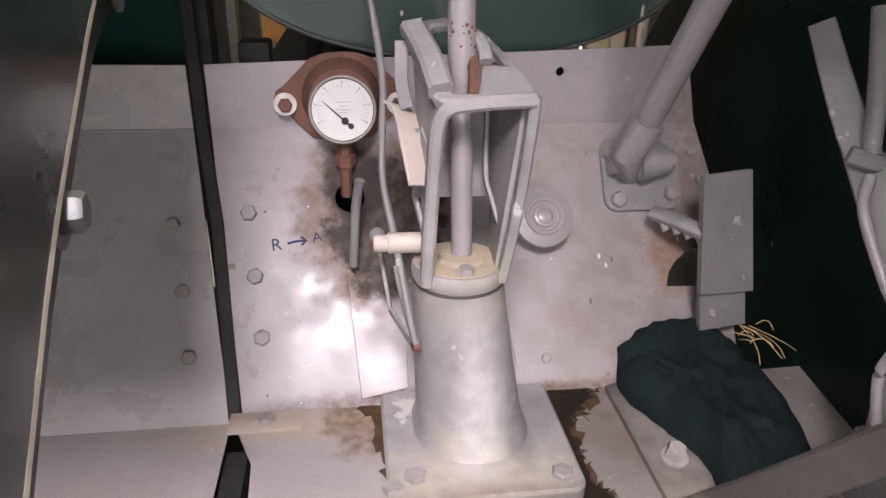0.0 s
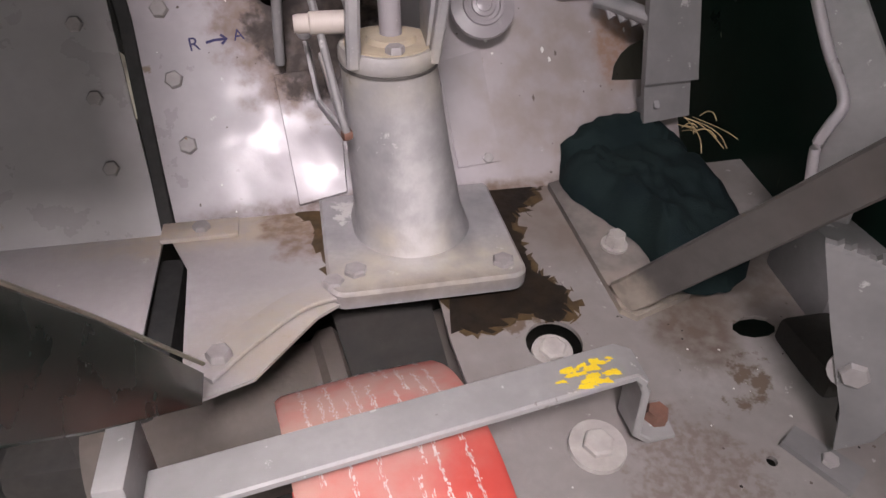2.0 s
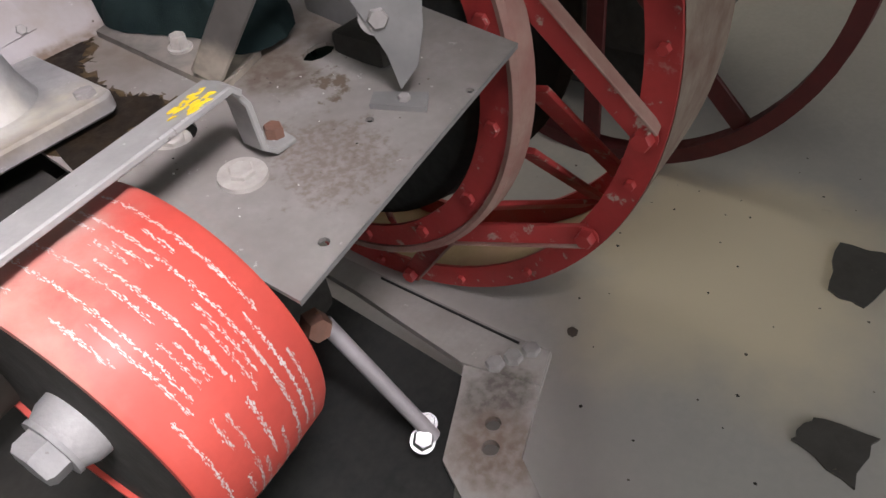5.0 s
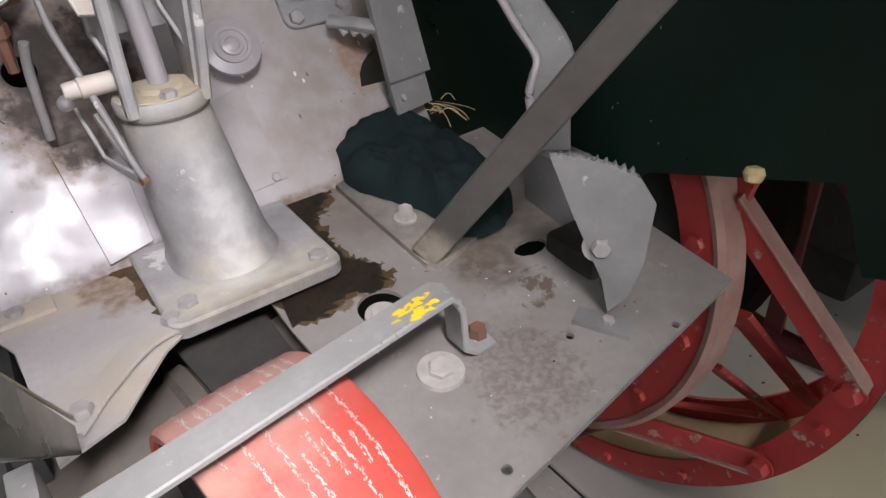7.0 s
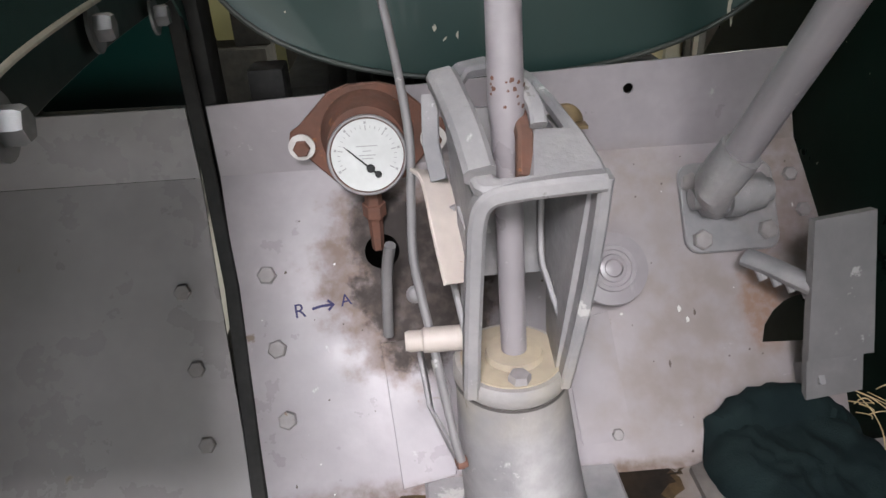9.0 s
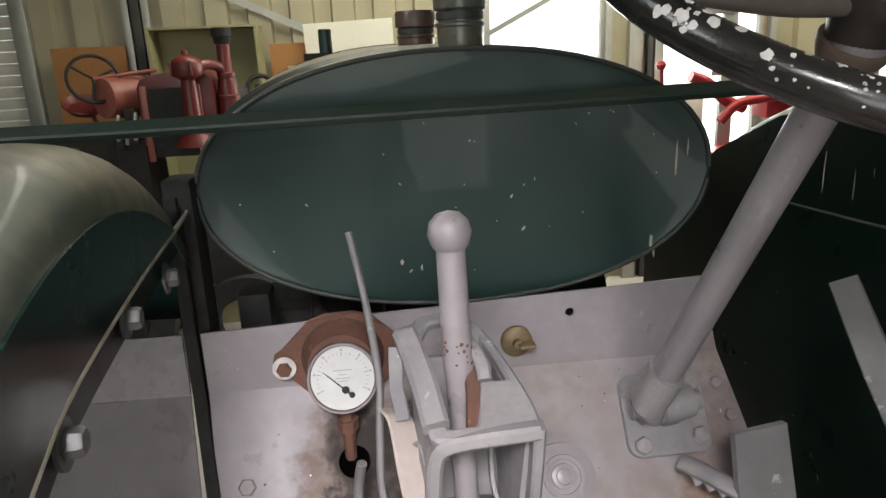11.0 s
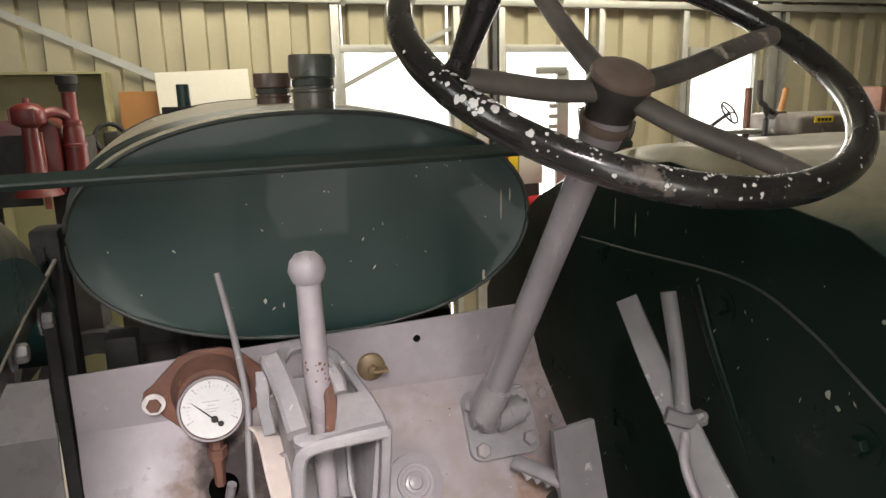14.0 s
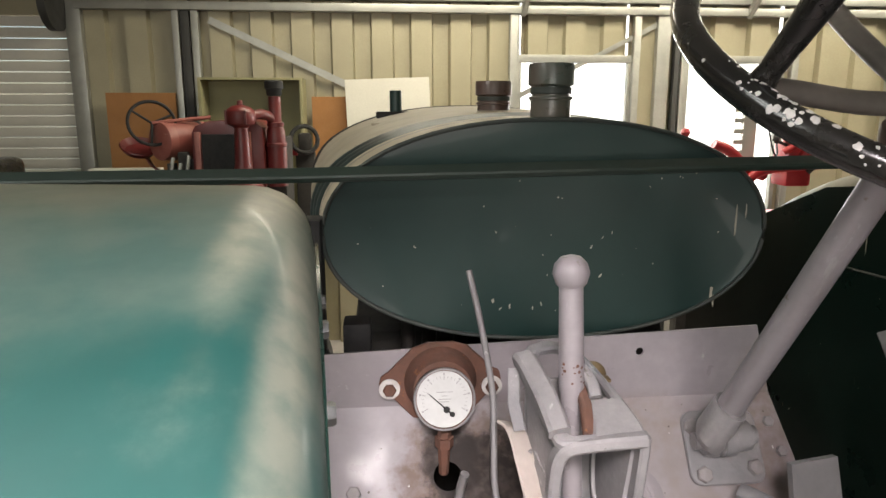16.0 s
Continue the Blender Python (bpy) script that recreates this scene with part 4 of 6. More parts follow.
part("bracket_cup", lathe([(0.060, 0.0), (0.056, 0.012), (0.051, 0.030), (0.047, 0.044), (0.0, 0.044)], (-0.146, -0.012, 1.355), (0, -0.98, 0.05), 40), RUST, gauge)
for x in (-0.230, -0.062):
    w = part("washer", lathe([(0, 0), (0.017, 0), (0.017, 0.003), (0, 0.003)], (x, -0.020, 1.347), (0, -1, 0), 24), WHITE, gauge, "pale washer")
    part("bolt_head", bolt_bm((x, -0.0225, 1.346), (0, -1, 0), 0.011, 0.007), RUST, w)
part("stem", join(lathe([(0, 0), (0.011, 0), (0.011, 0.02), (0.015, 0.02), (0.015, 0.038), (0.010, 0.038), (0.008, 0.09), (0, 0.09)], (-0.144, -0.062, 1.300), (0, 0.12, -1), 6)), RUST, gauge, "brown hexagonal pipe union")

# ignition knob and foot button
ign = part("switch_knob", lathe([(0, 0), (0.024, 0), (0.024, 0.006), (0.020, 0.010), (0.008, 0.012), (0.006, 0.02), (0, 0.02)], (0.112, -0.001, 1.352), (0, -1, 0), 28), BRASS, tractor, "small brass switch")
part("switch_tab", box((0.112, -0.034, 1.350), (0.136, -0.014, 1.355), 0.001), BRASS, ign)
button = part("foot_button", lathe([(0, 0), (0.018, 0), (0.018, 0.028), (0.044, 0.032), (0.047, 0.037), (0.046, 0.043), (0.030, 0.047), (0.029, 0.050), (0.024, 0.050), (0.023, 0.048), (0.018, 0.048), (0.017, 0.051), (0.012, 0.052), (0.010, 0.050), (0.0, 0.053)], toe(0.150, 0.164), TN, 40), GREY, tractor, "round grey foot button")

# steering bracket, column and wheel
sb = part("steering_bracket", on_toe(rounded(0.262, 0.028, 0.390, 0.150, 0.02), 0.010, 0.010, bev=0.002), GREY_CAST, tractor, "grey cast steering column bracket")
for x, s in ((0.283, 0.133), (0.372, 0.125), (0.276, 0.055), (0.372, 0.048)):
    bolt(sb, toe(x, s, 0.010), TN, 0.0135, 0.009, turn=x * 9)
CB, HUB = V((0.291, -0.095, 1.292)), V((0.325, -0.400, 1.79))
CD = (HUB - CB).normalized()
part("trunnion", lathe([(0, -0.052), (0.014, -0.052), (0.014, -0.040), (0.024, -0.038), (0.026, -0.01), (0.030, -0.008), (0.030, 0.012), (0.026, 0.014), (0.024, 0.04), (0.015, 0.042), (0.015, 0.052), (0, 0.052)], toe(0.318, 0.078, 0.034), (1, 0, 0.08), 24), GREY_CAST, sb)
part("clevis", sweep([toe(0.310, 0.078, 0.0), CB + CD * 0.0 + V((-0.012, -0.01, 0.0)), CB + CD * 0.06], ring_section(0.030, 18, 0.8), side=(1, 0, 0)), GREY_CAST, sb)
part("steering_column", lathe([(0, 0), (0.0205, 0.0), (0.020, 0.525), (0.025, 0.53), (0.026, 0.545), (0.026, 0.58), (0, 0.58)], CB, CD, 32), GREY, tractor, "grey steel tube steering column")
WN = V((0.033, -0.526, 0.850)).normalized()
WC, HUBC = V((0.377, -0.340, 1.849)), V((0.325, -0.402, 1.797))
RIM_R = 0.276
WU, WW = V((-0.99924, 0, 0.039)), V((-0.0205, -0.8505, -0.5256))


def wp(r, ang, h=0.0):
    a = radians(ang)
    return WC + WU * (r * math.cos(a)) + WW * (r * math.sin(a)) + WN * h


swheel = part("steering_wheel", tube([wp(RIM_R, 360 * k / 96) for k in range(96)], 0.0165, 16, True), WHEEL_BLACK, tractor, "chipped black enamel steering wheel")
part("hub", lathe([(0, -0.034), (0.026, -0.034), (0.029, -0.022), (0.034, -0.006), (0.036, 0.010), (0.034, 0.018), (0.0, 0.018)], HUBC, WN, 32), HUB_BLACK, swheel)
part("hub_collar", lathe([(0, -0.080), (0.0205, -0.080), (0.023, -0.058), (0.031, -0.040), (0.031, -0.033), (0, -0.033)], HUBC, WN, 32), HUB_DUST, swheel, "dusty brown flared collar")
part("hub_cap", lathe([(0, 0.016), (0.035, 0.016), (0.0365, 0.020), (0.035, 0.025), (0.028, 0.029), (0.016, 0.031), (0.0, 0.031)], HUBC, WN, 36), HUB_DUST, swheel, "dusty brown round hub cap")
for a in (18, 106, 193, 282):
    e = wp(RIM_R - 0.008, a)
    part("spoke", sweep(smooth_path([HUBC + (e - HUBC) * 0.10, HUBC + (e - HUBC) * 0.4 - WN * 0.004, HUBC + (e - HUBC) * 0.75, e], 4), ring_section(0.0155, 14, 0.72), side=WN), WHEEL_SPOKE, swheel, "dusty black spoke")
post = part("spinner_post", lathe([(0, 0), (0.014, 0), (0.012, 0.012), (0.012, 0.02), (0.016, 0.12), (0, 0.122)], (0.134, -0.418, 1.822), (0.01, -0.78, 0.62), 20), WHEEL_BLACK, swheel, "black hand post on the rim")
rc = random.Random(21)
for k in range(140):
    # chips of white undercoat, thickest on the near side of the rim
    a = (rc.gauss(30, 7) if k < 45 else rc.gauss(62, 16) if k < 95 else rc.gauss(92, 5) if k < 112 else rc.uniform(0, 160))
    th = radians(rc.uniform(10, 110))
    rad = WU * math.cos(radians(a)) + WW * math.sin(radians(a))
    nn = (rad * math.cos(th) * rc.choice((1, 1, -0.3)) + WN * math.sin(th)).normalized()
    r = rc.uniform(0.0009, 0.0042) * (1.15 if 20 < a < 45 else 0.7)
    c0 = WC + rad * RIM_R + nn * 0.0163
    f = frame_of(nn)
    bmk = bmesh.new()
    vs = [bmk.verts.new(c0 + f @ V((r * rc.uniform(0.6, 1.1) * math.cos(2 * math.pi * q / 9), r * rc.uniform(0.6, 1.1) * math.sin(2 * math.pi * q / 9), 0.0003))) for q in range(9)]
    top = bmk.verts.new(c0 + nn * 0.0006)
    for q in range(9):
        bmk.faces.new((vs[q], vs[(q + 1) % 9], top))
    part("paint_chip", bmk, WHITE, swheel, "white paint chip")

# pedals, in the darker bar grey to stand for the shade on them
pedal = part("foot_pedal", slab([(0.362, -0.190, 1.277), (0.437, -0.187, 1.284), (0.455, -0.210, 1.103), (0.370, -0.222, 1.103)], (0.05, -0.95, 0.2), 0.012), GREY_BAR, tractor, "grey sheet-steel pedal")
part("pedal_extension", slab([(0.372, -0.216, 1.113), (0.446, -0.206, 1.113), (0.452, -0.222, 1.050), (0.378, -0.232, 1.046)], (0.05, -0.95, 0.2), 0.010), GREY_BAR, pedal)
part("pedal_arm", sweep(smooth_path([(0.325, -0.122, 1.196), (0.345, -0.145, 1.194), (0.378, -0.195, 1.190)], 6), ring_section(0.016, 12, 0.7), side=(0, 0, 1)), GREY_CAST, pedal)
for k in range(4):
    part("tread_ridge", sweep([V((0.332 + 0.012 * k, -0.138 - 0.014 * k, 1.196 - 0.001 * k)), V((0.338 + 0.012 * k, -0.152 - 0.014 * k, 1.178 - 0.001 * k))], ring_section(0.006, 8)), GREY_CAST, pedal)
part("pedal_lever", sweep([(0.395, -0.22, 1.08), (0.39, -0.15, 1.02), (0.385, -0.10, 0.95)], flat_section(0.03, 0.008), side=(1, 0, 0)), GREY_CAST, pedal)

# big strap bracket that rises to the seat
strap = part("seat_strap", join(
    on_floor([(0.232, -0.250), (0.30, -0.23), (0.345, -0.49), (0.262, -0.515), (0.246, -0.50)], 0.010, 0.010)), GREY_RISER, tractor, "heavy grey flat bar bracket", smooth=False)
part("riser", sweep([(0.252, -0.486, 0.944), (0.257, -0.500, 0.962), (0.32, -0.612, 1.133), (0.425, -0.798, 1.418)], flat_section(0.044, 0.012), side=(-0.3, -0.75, 0.6)), GREY_RISER, strap)
bolt(strap, (0.279, -0.392, fz(-0.392) + 0.010), FN, 0.0135, 0.018, CAP_WHITE, washer=0.018)

# ratchet quadrant and hand lever
quad = part("quadrant", slab([(0.328, -0.666, 1.146), (0.349, -0.687, 1.067), (0.378, -0.716, 0.969), (0.384, -0.725, 0.918), (0.406, -0.741, 0.946), (0.419, -0.747, 0.995), (0.427, -0.749, 1.078), (0.411, -0.734, 1.114), (0.384, -0.711, 1.132), (0.354, -0.687, 1.143)], (-0.62, -0.78, 0.05), 0.010), GREY_BAR, tractor, "grey steel ratchet quadrant", smooth=False)
part("foot_tab", on_floor([(0.345, -0.70), (0.37, -0.685), (0.415, -0.745), (0.385, -0.765)], 0.008, 0.008), GREY_BAR, quad)
bolt(quad, fp(0.382, -0.728, 0.008), FN, 0.009, 0.006)
bolt(quad, (0.380, -0.708, 1.018), (-0.62, -0.78, 0.05), 0.014, 0.010, washer=0.024)
for k in range(9):
    t = k / 8
    q = V((0.336, -0.673, 1.145)).lerp(V((0.402, -0.727, 1.121)), t) + V((0, 0, 0.004 * math.sin(math.pi * t)))
    part("tooth", slab([q + V((-0.003, 0.0025, -0.004)), q + V((0.004, -0.0032, -0.004)), q + V((0.003, -0.0022, 0.005))], (-0.62, -0.78, 0.05), 0.010), GREY_BAR, quad, smooth=False)
part("pivot_casting", join(box((0.42, -0.66, 0.91), (0.49, -0.56, 0.95), 0.01), lathe([(0, 0), (0.02, 0), (0.02, 0.09), (0, 0.09)], (0.46, -0.66, 0.95), (-0.6, -0.6, 0.1), 18)), DARK, tractor, "dirty black pivot casting")
HL = smooth_path([(0.475, -0.205, 1.488), (0.490, -0.262, 1.40), (0.503, -0.31, 1.335), (0.505, -0.365, 1.28), (0.508, -0.42, 1.228), (0.510, -0.468, 1.182), (0.508, -0.478, 1.14), (0.505, -0.475, 1.09), (0.505, -0.478, 1.03)], 5)
hl = part("hand_lever", sweep(HL, flat_section(0.050, 0.012), side=(-0.6, -0.6, 0.3), scale=[0.66 + 0.55 * min(1, k / 26) for k in range(len(HL))]), GREY_BAR, tractor, "grey hand brake lever")
part("lever_foot", box((0.48, -0.56, 0.90), (0.54, -0.44, 1.03), 0.01), GREY_BAR, hl)
part("grip_lever", sweep(smooth_path([(0.498, -0.276, 1.515), (0.503, -0.300, 1.42), (0.505, -0.315, 1.345)], 5), ring_section(0.0115, 12, 0.8), side=(-0.6, -0.5, 0.3)), GREY_BAR, hl)
part("clamp", sweep([(0.480, -0.310, 1.342), (0.505, -0.325, 1.335), (0.535, -0.32, 1.333)], flat_section(0.022, 0.022), side=(0, 0, 1)), GREY_BAR, hl)
part("pull_rod", tube(smooth_path([(0.496, -0.335, 1.322), (0.478, -0.362, 1.285), (0.482, -0.415, 1.222), (0.486, -0.462, 1.178), (0.474, -0.468, 1.15), (0.470, -0.465, 1.12), (0.474, -0.478, 1.06)], 5), 0.0065, 10), GREY, hl)

# step bar over the pulley
bar = part("step_bar", sweep([(0.182, -0.655, 1.006), (0.168, -0.655, 1.016), (-0.05, -0.690, 1.016), (-0.27, -0.725, 1.016)], flat_section(0.046, 0.010), side=(0, 0, 1)), STEP_BAR, tractor, "worn grey flat bar over the pulley")
part("bar_foot", sweep([(0.178, -0.648, 1.008), (0.190, -0.652, 0.985), (0.190, -0.655, 0.925), (0.205, -0.655, 0.914), (0.235, -0.652, 0.914)], flat_section(0.042, 0.009), side=(1, 0, 0.3)), STEP_BAR, bar)
bolt(bar, (0.222, -0.652, 0.918), FN, 0.013, 0.016, RUST)
part("end_upright", box((-0.285, -0.75, 0.96), (-0.262, -0.68, 1.066), 0.003), STEP_BAR, bar)
ry = random.Random(5)
for k in range(30):
    cx = ry.gauss(0.122, 0.013)
    cy = -0.668 + ry.uniform(-0.014, 0.016) + 0.10 * (cx - 0.12)
    a = ry.uniform(0.002, 0.0085)
    part("yellow_mark", plate(ragged([(cx - a, cy - 0.25 * a), (cx + a, cy - 0.35 * a), (cx + 0.7 * a, cy + 0.35 * a), (cx - 0.6 * a, cy + 0.3 * a)], 0.0011, 4, k), (0, 0, 1.0212 + 0.00004 * k), (1, 0, 0), (0, 1, 0), 0.0005), YELLOW, bar, "smeared yellow paint", smooth=False)

# belt pulley
PC, PR = V((-0.064, -0.682, 0.785)), 0.198
PA = V((math.cos(radians(8)), math.sin(radians(8)), 0))
pulley = part("belt_pulley", lathe([(PR - 0.014, -0.092), (PR - 0.004, -0.092), (PR, -0.085), (PR + 0.003, 0), (PR, 0.085), (PR - 0.004, 0.092), (PR - 0.014, 0.092), (PR - 0.012, 0), (PR - 0.014, -0.092)], PC, PA, 96), RED, tractor, "scuffed red belt pulley")
part("web", lathe([(0, -0.01), (PR - 0.012, -0.01), (PR - 0.012, 0.01), (0, 0.01)], PC - PA * 0.075, PA, 48), DARK, pulley, "dark pulley web")
part("hub", lathe([(0, -0.12), (0.035, -0.12), (0.045, -0.10), (0.055, -0.02), (0.06, 0.02), (0, 0.02)], PC, PA, 32), GREY_CAST, pulley)
part("hub_nut", bolt_bm(PC - PA * 0.115, -PA, 0.032, 0.026, washer=0.04), GREY_CAST, pulley, "dusty hexagonal hub nut")
rp = random.Random(11)
prot = frame_of(PA)
scuff = bmesh.new()
for row in range(11):
    # worn belt lines round the face, broken into small flecks
    h0 = -0.066 + row * 0.0128 + rp.uniform(-0.003, 0.003)
    heavy = rp.uniform(0.35, 1.0)
    a = 0.0
    while a < 2 * math.pi:
        run = noise.noise(V((3 * math.cos(a), 3 * math.sin(a), row * 1.7))) + 0.25 * heavy
        a += rp.uniform(0.005, 0.018)
        if run < 0.05:
            continue
        for _ in range(2):
            ln, w = rp.uniform(0.0008, 0.0042), rp.uniform(0.0002, 0.0010) * (0.5 + heavy)
            hh, aa = h0 + rp.gauss(0, 0.0013), a + rp.uniform(-0.01, 0.01)
            vs = []
            for q in range(6):
                th = 2 * math.pi * q / 6
                ang = aa + ln / PR * math.cos(th) * rp.uniform(0.5, 1.1)
                h = hh + w * math.sin(th) * rp.uniform(0.4, 1.2)
                R_ = PR + 0.0036 - 0.0035 * (h / 0.085) ** 2
                vs.append(scuff.verts.new(PC + prot @ V((R_ * math.cos(ang), R_ * math.sin(ang), h))))
            scuff.faces.new(vs)
part("belt_wear", scuff, SCUFF, pulley, "pale worn belt lines", smooth=False, kind="stuff")

# rear wheel
RC, RR = V((0.74, -0.17, 0.78)), 0.78
RA = V((math.cos(radians(4)), math.sin(radians(4)), 0))


def rw(r, ang, h):
    """Point of the wheel: angle from rearward-up, h outward along the axle."""
    return RC + RA * h + V((-RA.y, RA.x, 0)) * (r * math.cos(ang)) + V((0, 0, r * math.sin(ang)))


rwheel = part("rear_wheel", lathe([(RR, 0.0), (RR, 0.26), (RR - 0.012, 0.26), (RR - 0.012, 0.012), (RR, 0.0)], RC, RA, 120), TREAD, tractor, "red steel-spoked rear wheel")
part("rim_flange", lathe([(RR - 0.064, 0.004), (RR - 0.002, 0.0), (RR - 0.002, 0.012), (RR - 0.064, 0.012), (RR - 0.064, 0.004)], RC - RA * 0.008, RA, 120), RED_WHEEL, rwheel, "dusty red rim flange")
part("rim_flange", lathe([(RR - 0.075, 0.0), (RR - 0.012, 0.0), (RR - 0.012, 0.012), (RR - 0.075, 0.012), (RR - 0.075, 0.0)], RC + RA * 0.24, RA, 120), RED_WHEEL, rwheel)
part("inner_ring", lathe([(0.480, 0.0), (0.538, 0.0), (0.538, 0.008), (0.480, 0.008), (0.480, 0.0)], RC - RA * 0.14, RA, 96), RED_WHEEL, rwheel, "red inner wheel ring")
part("ring_lip", lathe([(0.540, -0.004), (0.550, -0.007), (0.560, 0.0), (0.562, 0.05), (0.555, 0.05), (0.550, 0.006), (0.540, 0.004), (0.540, -0.004)], RC - RA * 0.14, RA, 96), LIP_DUST, rwheel, "dusty red ring lip")
part("brake_drum", lathe([(0, 0), (0.44, 0), (0.47, 0.02), (0.49, 0.09), (0, 0.09)], RC - RA * 0.12, RA, 64), BLACK, rwheel, "black drum")
# dark disc added to stand for the shadow inside the wheel well
part("wheel_disc", lathe([(0, 0), (0.50, 0), (0.52, 0.02), (0.52, 0.03), (0, 0.03)], RC + RA * 0.15, RA, 64), DARK, rwheel, "black disc added for the shade behind the spokes")
part("hub_disc", lathe([(0, 0), (0.12, 0), (0.14, 0.1), (0.14, 0.3), (0, 0.3)], RC - RA * 0.05, RA, 32), RED_WHEEL, rwheel)
part("rim_lining", lathe([(RR - 0.013, 0.014), (RR - 0.013, 0.238), (RR - 0.016, 0.238), (RR - 0.016, 0.014), (RR - 0.013, 0.014)], RC, RA, 120), RIM_DUST, rwheel, "pale dust inside the rim")
for k in range(5):
    # flat spokes from the inner ring to both edges of the rim
    for rim_a, in_a, h0, h1 in ((188.5, 160, -0.100, -0.016), (211, 233, -0.100, -0.016), (214, 184, -0.06, 0.228), (222, 199, -0.06, 0.228), (224.5, 221, -0.06, 0.228)):
        ra, ia = radians(rim_a + 72 * k), radians(in_a + 72 * k)
        a_, b_ = rw(0.545, ia, h0), rw(RR - 0.036, ra, h1)
        sp = part("spoke", sweep([a_, b_], flat_section(0.052, 0.012), side=RA), RED_WHEEL, rwheel, smooth=False)
        if h1 < 0:
            d_ = (b_ - a_).normalized()
            up_ = RA.cross(d_).normalized()
            up_ = up_ if (up_.z > 0) == (a_.z > RC.z - 0.3) else -up_
            part("spoke_edge", sweep([a_ + up_ * 0.026, b_ + up_ * 0.026], flat_section(0.006, 0.030), side=RA), LIP_DUST, sp, "dusty folded edge", smooth=False)
            bolt(rwheel, rw(RR - 0.036, ra, -0.022), -RA, 0.021, 0.020, RED_WHEEL, washer=0.026)
    for a_deg in (198, 230, 248):
        bolt(rwheel, rw(RR - 0.030, radians(a_deg + 72 * k), -0.008), -RA, 0.012, 0.010, RED_WHEEL)

for k in range(16):
    bolt(rwheel, rw(0.508, radians(167 + 22.5 * k), -0.14), -RA, 0.016, 0.010, RED_WHEEL)
# drawbar under the platform
DRAW = material("dusty_grey_drawbar", (0.33, 0.30, 0.29), (0.25, 0.22, 0.205), 8, 0.5, 0.75, bump=0.15, spots=((0.16, 0.11, 0.08), 0.14, 16), spots2=((0.42, 0.39, 0.36), 0.12, 34))
blot(DRAW, (0.36, -0.86, 0.36), (0.07, 0.05, 0.05), (0.05, 0.035, 0.028), 0.75, 0.5, 0.8, 24)
blot(DRAW, (0.27, -0.92, 0.36), (0.07, 0.07, 0.05), (0.13, 0.08, 0.055), 0.8, 0.5, 0.8, 22)
draw = part("drawbar", plate([(0.405, -0.30), (0.455, -0.30), (0.472, -0.80), (0.482, -0.89), (0.41, -0.915), (0.372, -0.77), (0.398, -0.47)], (0, 0, 0.372), (1, 0, 0), (0, 1, 0), 0.016), DRAW, tractor, "grey flat drawbar beam", smooth=False)
part("drawbar_plate", plate([(0.482, -0.893), (0.376, -0.772), (0.325, -0.80), (0.20, -0.86), (0.10, -1.05), (0.20, -1.08), (0.277, -0.963), (0.405, -0.918)], (0, 0, 0.366), (1, 0, 0), (0, 1, 0), 0.014, [circle(0.302, -0.889, 0.014, 16), circle(0.262, -0.912, 0.015, 16)]), DRAW, draw, "dusty grey drawbar plate", smooth=False)
for q in ((0.40, -0.825, 0.372), (0.430, -0.845, 0.372), (0.462, -0.862, 0.372)):
    bolt(draw, q, (0, 0, 1), 0.018, 0.012)
part("strut", tube([(0.180, -0.685, 0.62), (0.222, -0.825, 0.375)], 0.013, 12), GREY, draw, "grey round strut")
bolt(draw, (0.205, -0.815, 0.375), (-0.2, -0.4, 0.9), 0.018, 0.02, STEEL, washer=0.022)
bolt(draw, (0.235, -0.80, 0.375), (-0.2, -0.4, 0.9), 0.014, 0.02, STEEL, washer=0.018)
bolt(draw, (0.128, -0.746, 0.712), (-0.3, -0.9, 0.2), 0.02, 0.03, RUST)

# thin black line along the drawbar's edge
part("edge_rod", tube([(0.452, -0.50, 0.376), (0.463, -0.835, 0.376)], 0.0028, 6), BLACK, draw, "thin black line along the drawbar")

# fenders
FC_Y, FC_Z, FR = -0.42, 0.97, 0.75


def fender_x(y, side):
    return (-0.237 - 0.1 * (y + 1.073)) if side < 0 else 0.57


def fender(side, mat, label):
    outer = -1.15 if side < 0 else 1.35
    a0, a1 = (30, 128) if side < 0 else (38, 128)
    FC_Y, FC_Z, FR = (-0.42, 0.97, 0.75) if side < 0 else (-0.17, 0.765, 0.95)
    steps = 44
    prof_n = 6
    bm = bmesh.new()
    rows = []
    for i in range(steps + 1):
        a = radians(a0 + (a1 - a0) * i / steps)
        cy, cz = math.cos(a), math.sin(a)
        row = []
        yb = FC_Y + FR * cy
        xi = fender_x(yb, side)
        rc = 0.062 if side < 0 else 0.045
        row.append((xi, FR - rc - 0.006))
        for k in range(prof_n + 1):
            b_ = 0.5 * math.pi * k / prof_n
            row.append((xi + side * rc * (1 - math.cos(b_)), FR - rc + rc * math.sin(b_)))
        row.append((xi + (outer - xi) * 0.5, FR + 0.006))
        row.append((outer, FR))
        rows.append([bm.verts.new((x, FC_Y + r * cy, FC_Z + r * cz)) for x, r in row])
    for p, q in zip(rows, rows[1:]):
        for k in range(len(p) - 1):
            bm.faces.new((p[k], p[k + 1], q[k + 1], q[k]))
    bmesh.ops.recalc_face_normals(bm, faces=bm.faces)
    r = bmesh.ops.solidify(bm, geom=list(bm.faces), thickness=0.003)
    return part("fender", bm, mat, tractor, label)


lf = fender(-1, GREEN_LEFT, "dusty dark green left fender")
rf = fender(1, GREEN_DUST, "dusty dark green right fender")
